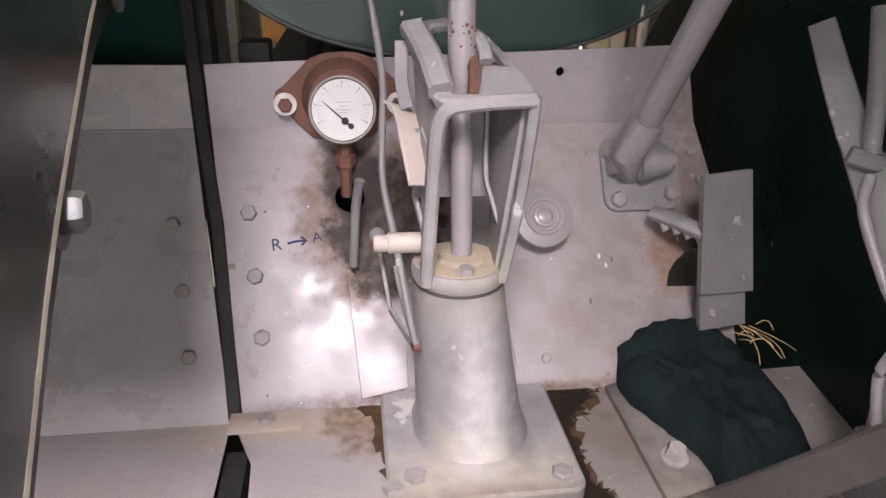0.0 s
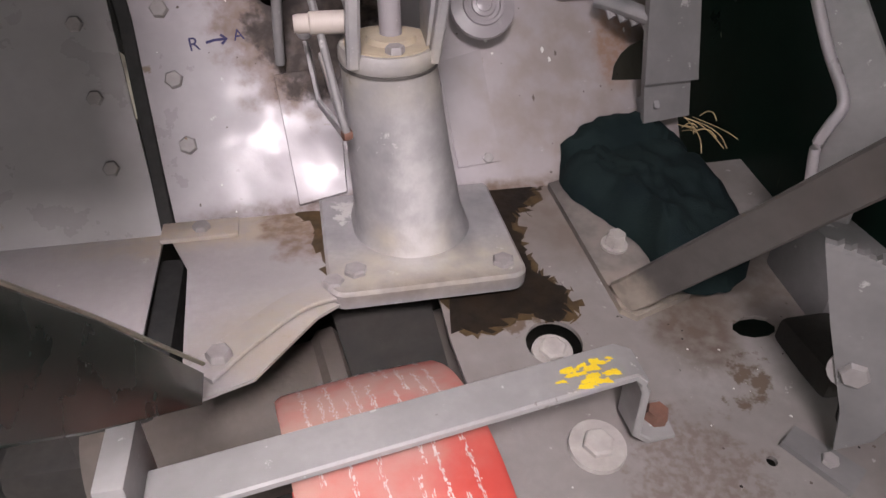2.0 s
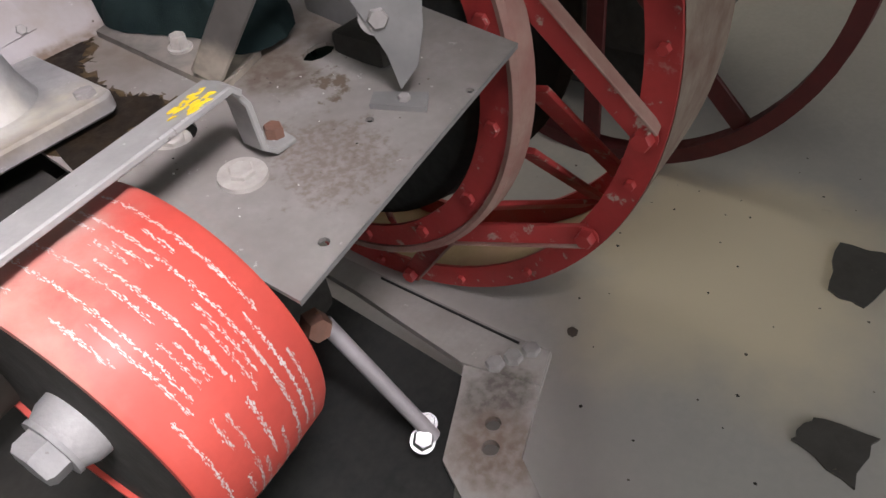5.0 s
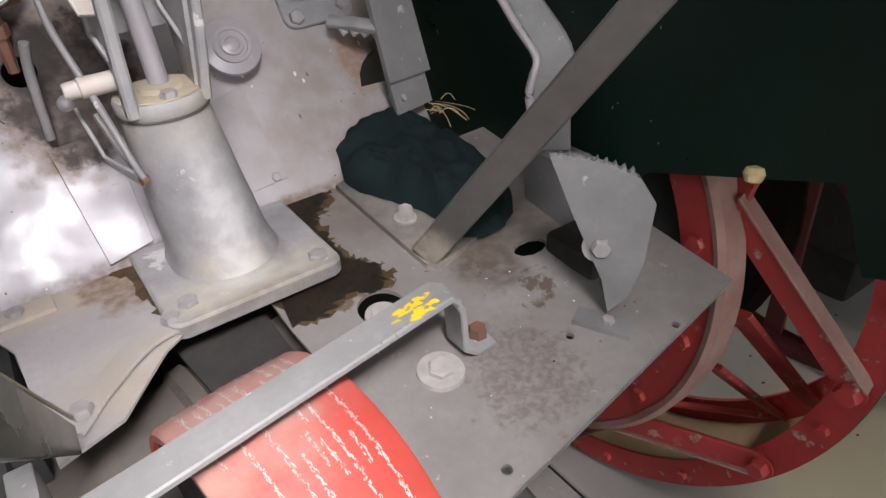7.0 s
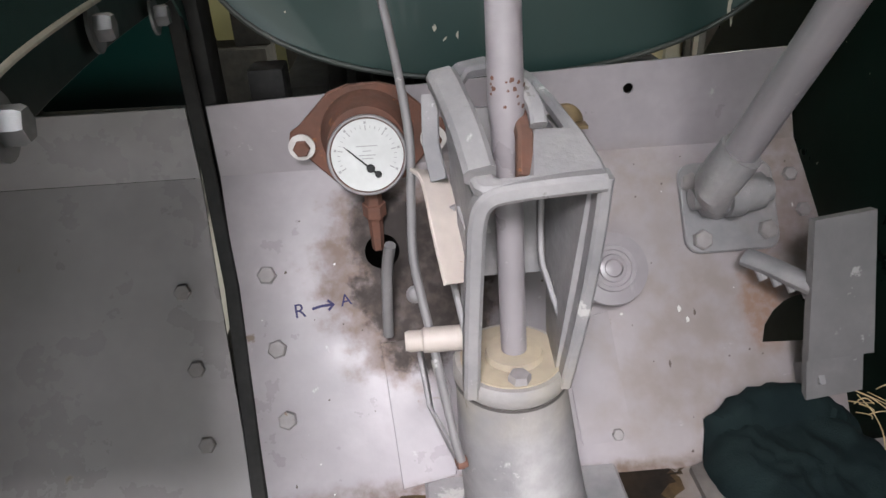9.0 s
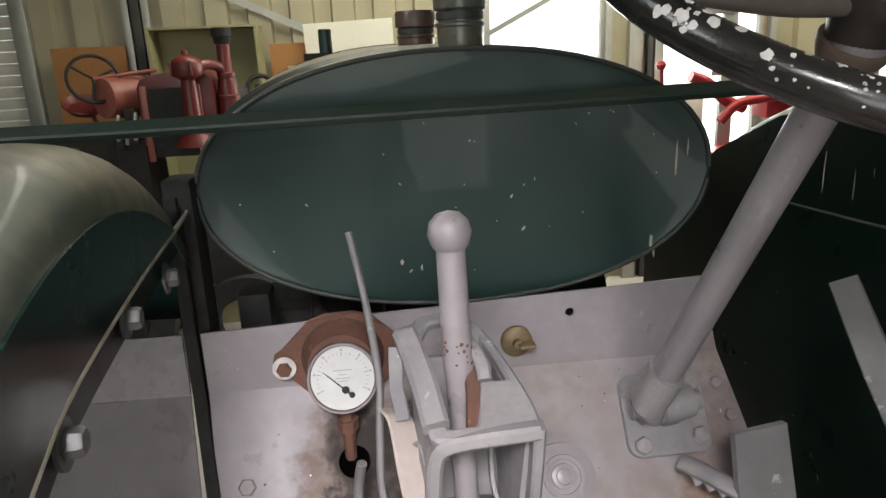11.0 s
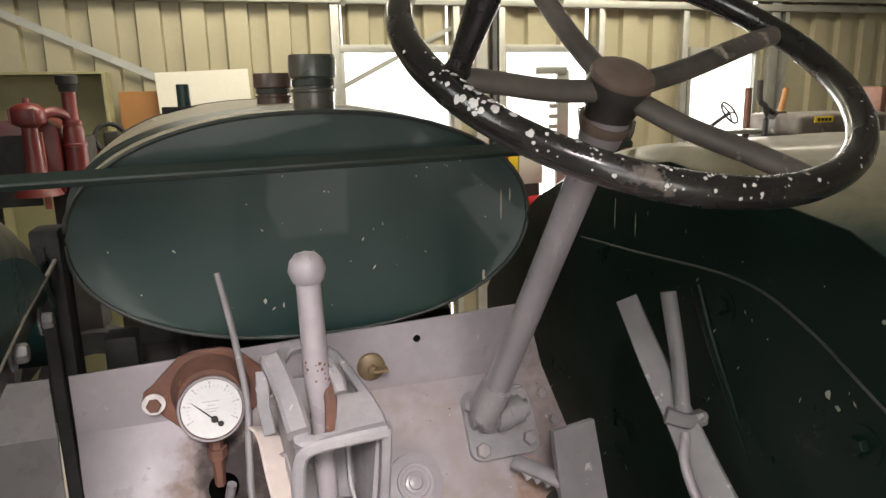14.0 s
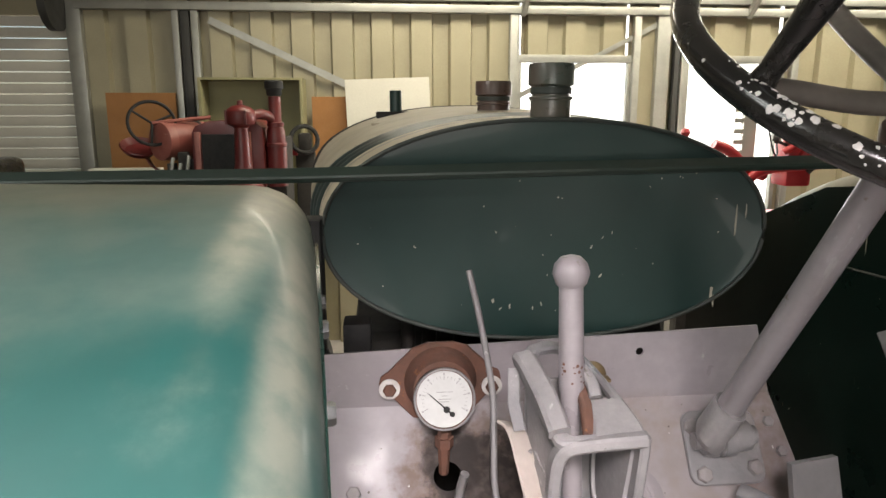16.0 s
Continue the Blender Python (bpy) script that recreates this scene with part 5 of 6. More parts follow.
# left inner cap plate and its bright edge bead
edge = [(0.14, 1.44), (0.10, 1.560), (0.06, 1.574), (-0.05, 1.574), (-0.30, 1.576), (-0.50, 1.569), (-0.575, 1.555), (-0.62, 1.540), (-0.70, 1.496), (-0.78, 1.448), (-0.86, 1.388), (-0.93, 1.335)]


def arc_z(y, r=FR - 0.064):
    return FC_Z + math.sqrt(max(0.0, r * r - (y - FC_Y) ** 2))


bmc = bmesh.new()
n_c = 40
prev = None
for k in range(n_c + 1):
    y = -0.93 + 1.05 * k / n_c
    zl = np.interp(y, [q[0] for q in edge[::-1]], [q[1] for q in edge[::-1]])
    zu = max(arc_z(y), zl + 0.002)
    cur = [bmc.verts.new((fender_x(y, -1) + 0.001, y, z)) for z in (min(zl, zu - 0.002), zu)]
    if prev:
        bmc.faces.new((prev[0], prev[1], cur[1], cur[0]))
    prev = cur
bmesh.ops.recalc_face_normals(bmc, faces=bmc.faces)
bmesh.ops.solidify(bmc, geom=list(bmc.faces), thickness=0.003)
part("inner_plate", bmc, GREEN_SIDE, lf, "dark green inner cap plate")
part("edge_bead", tube(smooth_path([(fender_x(y, -1) + 0.002, y, z) for y, z in edge], 6), 0.0032, 8), EDGE, lf, "worn bright edge bead")
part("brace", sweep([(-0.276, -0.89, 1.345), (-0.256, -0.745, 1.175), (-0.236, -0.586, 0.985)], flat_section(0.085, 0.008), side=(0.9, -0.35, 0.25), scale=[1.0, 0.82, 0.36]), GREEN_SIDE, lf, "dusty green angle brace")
bolt(lf, (-0.243, -0.858, 1.345), (0.9, -0.35, 0.25), 0.010, 0.012, ZINC_DULL, washer=0.016, label="dull zinc bolt with washer")
part("brace_edge", tube([(-0.2710, -0.858, 1.375), (-0.252, -0.719, 1.200), (-0.2330, -0.568, 1.001)], 0.0022, 8), EDGE, lf, "worn pale brace edge")
part("inner_wall", box((-0.70, -0.62, 0.95), (-0.66, 0.5, 1.62), 0.004), BLACK, lf, "black inner wall")
part("mount_rail", sweep(smooth_path([(fender_x(y, -1) - 0.008, y, z - 0.016) for y, z in edge[1:-1]], 3), flat_section(0.046, 0.005), side=(1, 0.1, 0)), GREEN, lf, "dark green bolted flange behind the edge")
for q in ((-0.262, -0.741, 1.455), (-0.281, -0.530, 1.543), (-0.300, -0.345, 1.557), (-0.318, -0.160, 1.536), (-0.339, 0.045, 1.464)):
    bolt(lf, V(q) + V((-0.012, 0, 0)), (1, 0.1, 0), 0.0105, 0.012, ZINC_DULL, washer=0.018, label="dull zinc bolt with washer")
part("foam_lump", lathe([(0, -0.013), (0.010, -0.010), (0.014, 0.0), (0.011, 0.008), (0, 0.011)], (0.560, -0.787, 1.088), (0.3, 0.2, 1), 10), STRAW, rf, "ochre foam lump")
# right inner plate
bmr = plate([(0.62, 0.30), (0.62, 1.28), (0.45, 1.48), (0.3, 1.575), (0.1, 1.655), (-0.17, 1.69), (-0.5, 1.64), (-0.7, 1.55), (-0.95, 1.30), (-1.12, 1.073), (-0.938, 1.012), (-0.892, 1.115), (-0.62, 1.022), (-0.50, 0.90), (-0.45, 0.80), (-0.2, 0.30)], (0.57, 0, 0), (0, 1, 0), (0, 0, 1), 0.004)
part("inner_plate", bmr, GREEN, rf, "dark green fender side plate", smooth=False)
part("crease", tube(smooth_path([(0.5655, 0.10, 1.52), (0.5655, -0.1, 1.53), (0.5655, -0.335, 1.542), (0.5655, -0.45, 1.515), (0.5655, -0.56, 1.46), (0.5655, -0.75, 1.36)], 6), 0.0022, 6), RIM_EDGE, rf, "worn pale crease")
part("rib", sweep(smooth_path([(0.566, -0.250, 1.51), (0.564, -0.29, 1.44), (0.566, -0.34, 1.36), (0.568, -0.39, 1.28)], 4), ring_section(0.012, 10, 0.5), side=(1, 0, 0), scale=[1.0 - 0.7 * k / 12 for k in range(13)]), GREEN, rf)
for y, z in ((-0.31, 1.495), (-0.55, 1.40)):
    bolt(rf, (0.5665, y, z), (-1, 0, 0), 0.012, 0.010, GREEN, washer=0.026)

# fuel tank
TC, TA, TB = V((0.045, 0.05, 1.59)), 0.381, 0.188


def tank_ring(y, k=1.0, kz=None, n=72):
    kz = k if kz is None else kz
    out = []
    for i in range(n):
        a = 2 * math.pi * i / n
        c, s = math.cos(a), math.sin(a)
        e = 2 / 2.15
        out.append(V((TC.x + k * TA * math.copysign(abs(c) ** e, c), y, TC.z + kz * TB * math.copysign(abs(s) ** e, s))))
    return out


def loft(rings, cap=True):
    bm = bmesh.new()
    vs = [[bm.verts.new(q) for q in r] for r in rings]
    n = len(vs[0])
    for a, b_ in zip(vs, vs[1:]):
        for k in range(n):
            bm.faces.new((a[k], a[(k + 1) % n], b_[(k + 1) % n], b_[k]))
    if cap:
        bm.faces.new(vs[0]), bm.faces.new(vs[-1])
    bmesh.ops.recalc_face_normals(bm, faces=bm.faces)
    return bm


tank = part("fuel_tank", loft([tank_ring(0.055, 0.985), tank_ring(0.052, 1.0), tank_ring(0.06, 1.003), tank_ring(1.25, 1.0), tank_ring(1.26, 0.98)]), GREEN_TANK, tractor, "dark green oval fuel tank")
part("end_bead", tube([q + V((0, -0.002, 0)) for q in tank_ring(0.052, 0.998)], 0.0036, 8, True), RIM_EDGE, tank, "worn rolled edge")
def tank_band(name, y0, y1, k0, k1, mat, label, lift=0.0):
    """A strip round the tank; lift raises its middle as a rolled rib."""
    rings = []
    for i in range(5):
        f = i / 4
        k = k0 + (k1 - k0) * f + lift * math.sin(math.pi * f)
        rings.append(tank_ring(y0 + (y1 - y0) * f, k, 1 + (k - 1) * 0.42))
    return part(name, loft(rings, False), mat, tank, label)


tank_band("cream_band", 0.070, 0.150, 1.003, 1.034, CREAM, "dusty cream band")
tank_band("brown_line", 0.150, 0.165, 1.034, 1.038, CAP_BROWN, "dark brown painted line")
tank_band("cream_band", 0.165, 0.200, 1.038, 1.046, CREAM, "dusty cream band")
for i in range(3):
    tank_band("raised_band", 0.200 + 0.042 * i, 0.240 + 0.042 * i, 1.046 + 0.022 * i, 1.066 + 0.022 * i, RIB_GREEN, "raised dark green rib", 0.016)
tank_band("hood", 0.326, 1.20, 1.112, 1.30, CREAM, "dusty cream hood", 0.02)
part("end_band", loft([tank_ring(1.20, 1.303, 1.130), tank_ring(1.22, 1.325, 1.140), tank_ring(1.26, 1.325, 1.140), tank_ring(1.27, 1.2, 1.0)], False), DARK, tank, "black end band")


def filler(x, y, r, h, mat, label):
    zb = TC.z + TB - 0.005
    nk = part("filler_neck", lathe([(r * 1.18, 0), (r * 0.92, 0.004), (r * 0.92, h * 0.36), (r, h * 0.38), (r, h * 0.42), (r * 0.86, h * 0.44), (r * 0.86, h * 0.60), (r * 1.0, h * 0.62), (r * 1.04, h * 0.64), (r * 1.04, h * 0.93), (r, h), (0, h)], (x, y, zb), (0, 0, 1), 36), mat, tank, label)
    part("cap_band", lathe([(r * 0.9, h * 0.47), (r * 0.935, h * 0.48), (r * 0.935, h * 0.58), (r * 0.9, h * 0.59)], (x, y, zb), (0, 0, 1), 36), RIM_EDGE, nk, "worn pale ring")


filler(0.062, 0.14, 0.0385, 0.098, CAP_GREEN, "worn green filler cap")
filler(0.022, 0.52, 0.040, 0.082, CAP_BROWN, "dark brown filler cap")
cap3 = part("vent_pipe", lathe([(0.018, 0), (0.018, 0.07), (0.016, 0.072), (0, 0.072)], (-0.19, 1.05, 1.775), (0, 0, 1), 20), GREEN_TANK, tank, "small green vent pipe")
part("vent_base", box((-0.25, 1.02, 1.765), (-0.11, 1.08, 1.785), 0.004), DARK, cap3)
part("maker_plate", box((-0.26, 0.70, 1.752), (-0.16, 0.73, 1.758), 0.001, Matrix.Translation((0, 0, 0.0))), CREAM, tank)
# tie bar across the cowl
tie = part("tie_bar", sweep([(-0.95, -0.02, 1.691), (-0.39, -0.01, 1.694), (0.47, 0.0, 1.708), (0.60, 0.0, 1.711)], flat_section(0.030, 0.012), side=(0, -0.45, 0.9)), GREEN_BRACE, tractor, "dark green flat tie bar")
# engine parts behind the toe board
part("engine_block", box((-0.30, 0.25, 0.8), (0.35, 1.2, 1.36), 0.03), DARK, tractor, "dirty black engine block")
part("post", box((-0.375, 0.02, 1.0), (-0.335, 0.08, 1.62), 0.006), BLACK, tractor, "black cowl post")
part("post", box((-0.31, 0.10, 1.0), (-0.26, 0.16, 1.42), 0.006), BLACK, tractor, "black cowl post")
for x in (-0.20, -0.16, -0.10):
    part("fuel_pipe", tube([(x, 0.16, 1.2), (x + 0.01, 0.17, 1.42)], 0.014, 10), DARK, tractor, "dark pipe")

# ---- rag and straw on the platform ----
bmg = bmesh.new()
outline = smooth_path([(0.258, -0.215, 0), (0.32, -0.195, 0), (0.40, -0.200, 0), (0.465, -0.235, 0), (0.480, -0.31, 0), (0.455, -0.44, 0), (0.385, -0.50, 0), (0.318, -0.475, 0), (0.312, -0.40, 0), (0.275, -0.33, 0), (0.248, -0.27, 0), (0.258, -0.215, 0)], 9)[:-1]
cen = V((0.37, -0.32, 0))
rings = []
nr = 20
for i in range(nr + 1):
    f = 1 - i / nr
    row = []
    for k, q in enumerate(outline):
        jag = 1 + 0.035 * noise.noise(V((q.x * 60, q.y * 60, 1))) * f
        p = cen + (q - cen) * (f * jag)
        up = min(1.0, (1 - f) * 3.2) ** 0.6
        zz = max(fz(p.y), 0.93) + 0.012
        if p.y > -0.235:
            zz = max(zz, 1.307 + 1.4226 * p.y + 0.012)
        z = zz + up * (0.048 + 0.020 * noise.noise(V((p.x * 14, p.y * 14, 5))) + 0.012 * noise.noise(V((p.x * 34, p.y * 26, 2))) + 0.006 * noise.noise(V((p.x * 70, p.y * 60, 8)))) * (0.75 if p.y > -0.2 else 1)
        row.append(bmg.verts.new((p.x, p.y, z)))
        if i == nr:
            break
    rings.append(row)
for a, b_ in zip(rings, rings[1:]):
    n = len(a)
    for k in range(n):
        if len(b_) == 1:
            bmg.faces.new((a[k], a[(k + 1) % n], b_[0]))
        else:
            bmg.faces.new((a[k], a[(k + 1) % n], b_[(k + 1) % n], b_[k]))
bmesh.ops.recalc_face_normals(bmg, faces=bmg.faces)
bmesh.ops.solidify(bmg, geom=list(bmg.faces), thickness=0.004)
solo("rag", bmg, CLOTH, (0.33, -0.39, 0.95), "crumpled dark green cloth rag on the platform", "rag")
rs = random.Random(3)
bms = []
for k in range(10):
    a = rs.gauss(-0.7, 0.5)
    c = V((0.455 + rs.uniform(-0.03, 0.03), -0.245 + rs.uniform(-0.03, 0.02), 1.035 + rs.uniform(-0.012, 0.012)))
    d = V((math.cos(a), math.sin(a), rs.uniform(-0.5, 0.2))) * rs.uniform(0.008, 0.038)
    bend = V((rs.uniform(-0.006, 0.006), rs.uniform(-0.006, 0.006), rs.uniform(0.0, 0.008)))
    bms.append(tube(smooth_path([c - d, c - d * 0.3 + bend, c + d * 0.4 + bend, c + d], 3), rs.uniform(0.0005, 0.0011), 5))
solo("straw", join(*bms), STRAW, (0.455, -0.3, 1.02), "small tuft of dry yellow straw", "straw", kind="stuff")


def chip(parent, c0, nn, r, mat, rnd_, name="paint_chip", label="pale paint chip", long=1.0, along=(0, 0, 1)):
    """A small uneven fleck lying on a surface."""
    nn = V(nn).normalized()
    f = frame_of(nn, along)
    bmk = bmesh.new()
    vs = [bmk.verts.new(V(c0) + f @ V((r * rnd_.uniform(0.5, 1.1) * math.cos(2 * math.pi * q / 9), long * r * rnd_.uniform(0.5, 1.1) * math.sin(2 * math.pi * q / 9), 0.0006))) for q in range(9)]
    top_ = bmk.verts.new(V(c0) + nn * 0.0009)
    for q in range(9):
        bmk.faces.new((vs[q], vs[(q + 1) % 9], top_))
    return part(name, bmk, mat, parent, label)


rt_ = random.Random(17)
for k in range(34):
    x, z = rt_.uniform(-0.27, 0.36), rt_.uniform(1.43, 1.70)
    if ((x - TC.x) / TA) ** 2 + ((z - TC.z) / TB) ** 2 < 0.85:
        chip(tank, (x, 0.0545, z), (0, -1, 0), rt_.uniform(0.0006, 0.0018), EDGE, rt_, long=rt_.choice((1, 1, 3)), along=(rt_.uniform(-1, 1), 0, 1))
for x, z, r, l in ((0.375, 1.60, 0.0022, 14), (0.392, 1.62, 0.0016, 10), (0.34, 1.475, 0.004, 4), (0.345, 1.46, 0.003, 4), (-0.278, 1.574, 0.002, 1), (-0.05, 1.47, 0.003, 2), (-0.02, 1.46, 0.002, 3), (0.02, 1.455, 0.002, 2)):
    chip(tank, (x, 0.0545, z), (0, -1, 0), r, EDGE, rt_, long=l)
for y, z, r, l in ((-0.02, 1.585, 0.0016, 28), (-0.085, 1.575, 0.0015, 20), (-0.12, 1.60, 0.001, 8), (-0.50, 1.44, 0.006, 1.2), (-0.515, 1.43, 0.004, 1.0), (-0.56, 1.55, 0.004, 1.0), (-0.2, 1.32, 0.002, 3), (-0.33, 1.22, 0.002, 3), (-0.45, 1.16, 0.002, 5)):
    chip(rf, (0.5655, y, z), (-1, 0, 0), r, EDGE, rt_, long=l)
for k in range(40):
    chip(rf, (0.5655, rt_.uniform(-0.7, 0.15), rt_.uniform(1.05, 1.6)), (-1, 0, 0), rt_.uniform(0.0006, 0.0018), EDGE, rt_, long=rt_.choice((1, 1, 4)), along=(0, rt_.uniform(-1, 1), 1))
for k in range(60):
    x, s = rt_.uniform(-0.33, 0.42), rt_.uniform(0.01, 0.42)
    chip(toe_board, toe(x, s, 0.0002), TN, rt_.uniform(0.0008, 0.0022), rt_.choice((SOOT, SOOT, WHITE)), rt_, "speck", "small dirt speck", long=rt_.choice((1, 1, 2.5)))
for k in range(50):
    x, y = rt_.uniform(0.08, 0.56), rt_.uniform(-0.78, -0.5)
    chip(platform, fp(x, y, 0.0002), FN, rt_.uniform(0.0008, 0.0025), rt_.choice((SOOT, OIL, WHITE)), rt_, "speck", "small dirt speck")
for k in range(14):
    a = rt_.uniform(-2.6, -0.5)
    chip(lever, (-0.0117 + 0.0158 * math.cos(a), -0.3045 + 0.0158 * math.sin(a), 1.483 + rt_.gauss(0, 0.006)), (math.cos(a), math.sin(a), -0.05), rt_.uniform(0.0012, 0.0032), RUST, rt_, "rust_spot", "small rust spot")
for x0, x1, s, l in ((0.16, 0.17, 0.20, 8), (0.245, 0.25, 0.22, 5), (0.255, 0.26, 0.235, 4)):
    chip(toe_board, toe(x0, s, 0.0002), TN, 0.003, WHITE, rt_, "drip", "dried pale drip", long=l / 3)

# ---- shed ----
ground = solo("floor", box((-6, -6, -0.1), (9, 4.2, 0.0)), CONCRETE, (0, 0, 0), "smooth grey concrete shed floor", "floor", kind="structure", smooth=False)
WY = 4.1
holes = [(0.80, 1.61, 0.95, 2.125), (2.08, 2.81, 0.95, 2.125), (3.80, 4.47, 0.95, 2.105)]


def rib_sheet(x0, x1, z0, z1, y=WY, pitch=0.285, depth=0.050, mat=SHEET, name="wall_sheet", parent=None):
    """Trapezoidal ribbed sheet with thickness."""
    bm = bmesh.new()
    xs = []
    x = math.floor(x0 / pitch) * pitch
    while x < x1:
        for f, d in ((0.0, 0), (0.50, 0), (0.55, depth), (0.95, depth), (1.0, 0)):
            xs.append((x + f * pitch, d))
        x += pitch
    xs = [(min(max(a, x0), x1), d) for a, d in xs]
    pts = []
    for a, d in xs:
        if not pts or a > pts[-1][0] + 1e-5:
            pts.append((a, d))
    vs = [[bm.verts.new((a, y + d, z)) for z in (z0, z1)] for a, d in pts]
    for p, q in zip(vs, vs[1:]):
        bm.faces.new((p[0], q[0], q[1], p[1]))
    bmesh.ops.recalc_face_normals(bm, faces=bm.faces)
    bmesh.ops.solidify(bm, geom=list(bm.faces), thickness=0.002)
    return part(name, bm, mat, parent, smooth=False)


wall_n = thing("wall_north", (0, WY, 0), "cream ribbed steel shed wall with window openings", "wall", kind="structure")
edges_x = [-2.28] + [v for h in holes for v in h[:2]] + [8.0]
for a, b_ in zip(edges_x[::2], edges_x[1::2]):
    rib_sheet(a, b_, 0.0, 3.2, parent=wall_n)
for x0, x1, z0, z1 in holes:
    rib_sheet(x0, x1, 0.0, z0, parent=wall_n)
    rib_sheet(x0, x1, z1, 3.2, parent=wall_n)
for i, (x0, x1, z0, z1) in enumerate(holes):
    w = thing("window_%d" % (i + 1), (x0, WY, z0), "bright unglazed-looking window in the steel wall", "window", kind="structure")
    for nm, lo, hi in (("window_frame", (x0 - 0.03, WY - 0.03, z0), (x0 + 0.004, WY + 0.02, z1)), ("window_frame", (x1 - 0.004, WY - 0.03, z0), (x1 + 0.03, WY + 0.02, z1)),
                       ("window_head", (x0 - 0.03, WY - 0.04, z1), (x1 + 0.03, WY + 0.02, z1 + 0.055)), ("window_sill", (x0 - 0.03, WY - 0.05, z0 - 0.03), (x1 + 0.03, WY + 0.02, z0))):
        part(nm, box(lo, hi, 0.003), GALV, w)
    pane = part("pane", box((x0 + 0.004, WY + 0.050, z0), (x1 - 0.004, WY + 0.054, z1)), GLASS, w)
    pane.visible_shadow = False
back = solo("backdrop", box((-3, 6.0, -1), (10, 6.05, 4)), OUTSIDE, (0, 6, 0), "overexposed bright outdoors beyond the windows", "backdrop", kind="structure")
# girts, posts and braces
trim = thing("steel_frame", (0, WY, 0), "galvanised girts and posts of the shed frame", "frame", kind="structure")
for z in (2.46, 2.54):
    part("girt", box((-2.3, WY - 0.09, z), (8, WY - 0.01, z + 0.055), 0.004), GALV, trim)
part("girt", box((-2.3, WY - 0.12, 2.62), (8, WY - 0.01, 2.68), 0.004), GALV, trim)
for x, w, m in ((-2.31, 0.09, GALV), (-1.64, 0.045, GALV), (-1.575, 0.06, DARKPOST), (-1.51, 0.05, GALV), (0.74, 0.06, GALV), (1.66, 0.05, GALV), (1.86, 0.10, GALV), (1.97, 0.04, DARKPOST), (2.03, 0.05, GALV), (2.90, 0.05, GALV), (3.70, 0.06, GALV), (4.62, 0.10, GALV), (4.75, 0.05, GALV)):
    part("post", box((x - w / 2, WY - 0.07, 0), (x + w / 2, WY - 0.012, 2.46 if w < 0.09 else 3.2), 0.004), m, trim)
part("brace", sweep([(-1.42, WY - 0.03, 2.40), (-0.45, WY - 0.03, 1.95)], flat_section(0.05, 0.003), side=(0, -1, 0)), GALV, trim)
part("brace", sweep([(0.74, WY - 0.03, 1.86), (1.86, WY - 0.03, 2.42)], flat_section(0.035, 0.003), side=(0, -1, 0)), GALV, trim)
for x in (1.0, 2.7, 4.4):
    part("knee_brace", sweep([(x - 0.35 + 0.2, WY - 0.4, 2.85), (x - 0.2, WY - 0.06, 2.46)], flat_section(0.06, 0.04), side=(1, 0, 0)), GALV, trim)
part("rafter", box((1.80, -6, 2.95), (1.90, WY, 3.13), 0.004), GALV, trim)
part("rafter", box((4.6, -6, 2.95), (4.72, WY, 3.13), 0.004), GALV, trim)
part("rafter", box((-1.62, -6, 2.95), (-1.52, WY, 3.13), 0.004), DARKPOST, trim)
# roller door in the left bay
door = thing("door_1", (-3.4, WY, 0), "white ribbed roller door, closed", "roller door", kind="structure")
for k in range(32):
    z = 0.02 + 0.075 * k
    part("slat", sweep([(-5.6, WY - 0.012, z + 0.036), (-2.36, WY - 0.012, z + 0.036)], [(-0.010, -0.036), (0.004, -0.030), (0.010, 0.0), (0.004, 0.030), (-0.010, 0.036), (-0.014, 0.0)], side=(0, 0, 1)), WHITEBOARD, door)
part("drum_cover", lathe([(0, 0), (0.18, 0), (0.18, 0.05), (0.10, 0.06), (0, 0.06)], (-2.42, WY - 0.16, 2.48), (1, 0, 0), 32), DARKPOST, door, "black roller end disc")
part("guide", box((-2.37, WY - 0.06, 0), (-2.33, WY - 0.01, 2.6), 0.003), GALV, door)
solo("ceiling", box((-6, -6, 3.2), (9, WY + 0.1, 3.25)), ROOF, (0, 0, 3.2), "grey steel roof sheet", "ceiling", kind="structure", smooth=False)
solo("wall_west", box((-6.1, -6, 0), (-6.0, 4.2, 3.2)), SHEET, (-6, 0, 0), "cream steel side wall", "wall", kind="structure", smooth=False)
solo("wall_east", box((9.0, -6, 0), (9.1, 4.2, 3.2)), SHEET, (9, 0, 0), "cream steel side wall", "wall", kind="structure", smooth=False)
# unseen wall; its doorway is assumed, to hold the light from behind
solo("wall_south", join(box((-6, -6.1, 0), (-2.2, -6.0, 3.2)), box((1.2, -6.1, 0), (9, -6.0, 3.2)), box((-2.2, -6.1, 2.9), (1.2, -6.0, 3.2))), SHEET, (0, -6, 0), "unseen cream steel wall with an assumed doorway", "wall", kind="structure", smooth=False)
solo("wall_north_west", box((-6, WY, 0), (-5.6, WY + 0.1, 3.2)), SHEET, (-5.8, WY, 0), "cream steel wall", "wall", kind="structure", smooth=False)
solo("wall_lintel", box((-5.6, WY, 2.42), (-2.28, WY + 0.05, 3.2)), SHEET, (-4, WY, 2.4), "cream steel wall over the roller door", "wall", kind="structure", smooth=False)

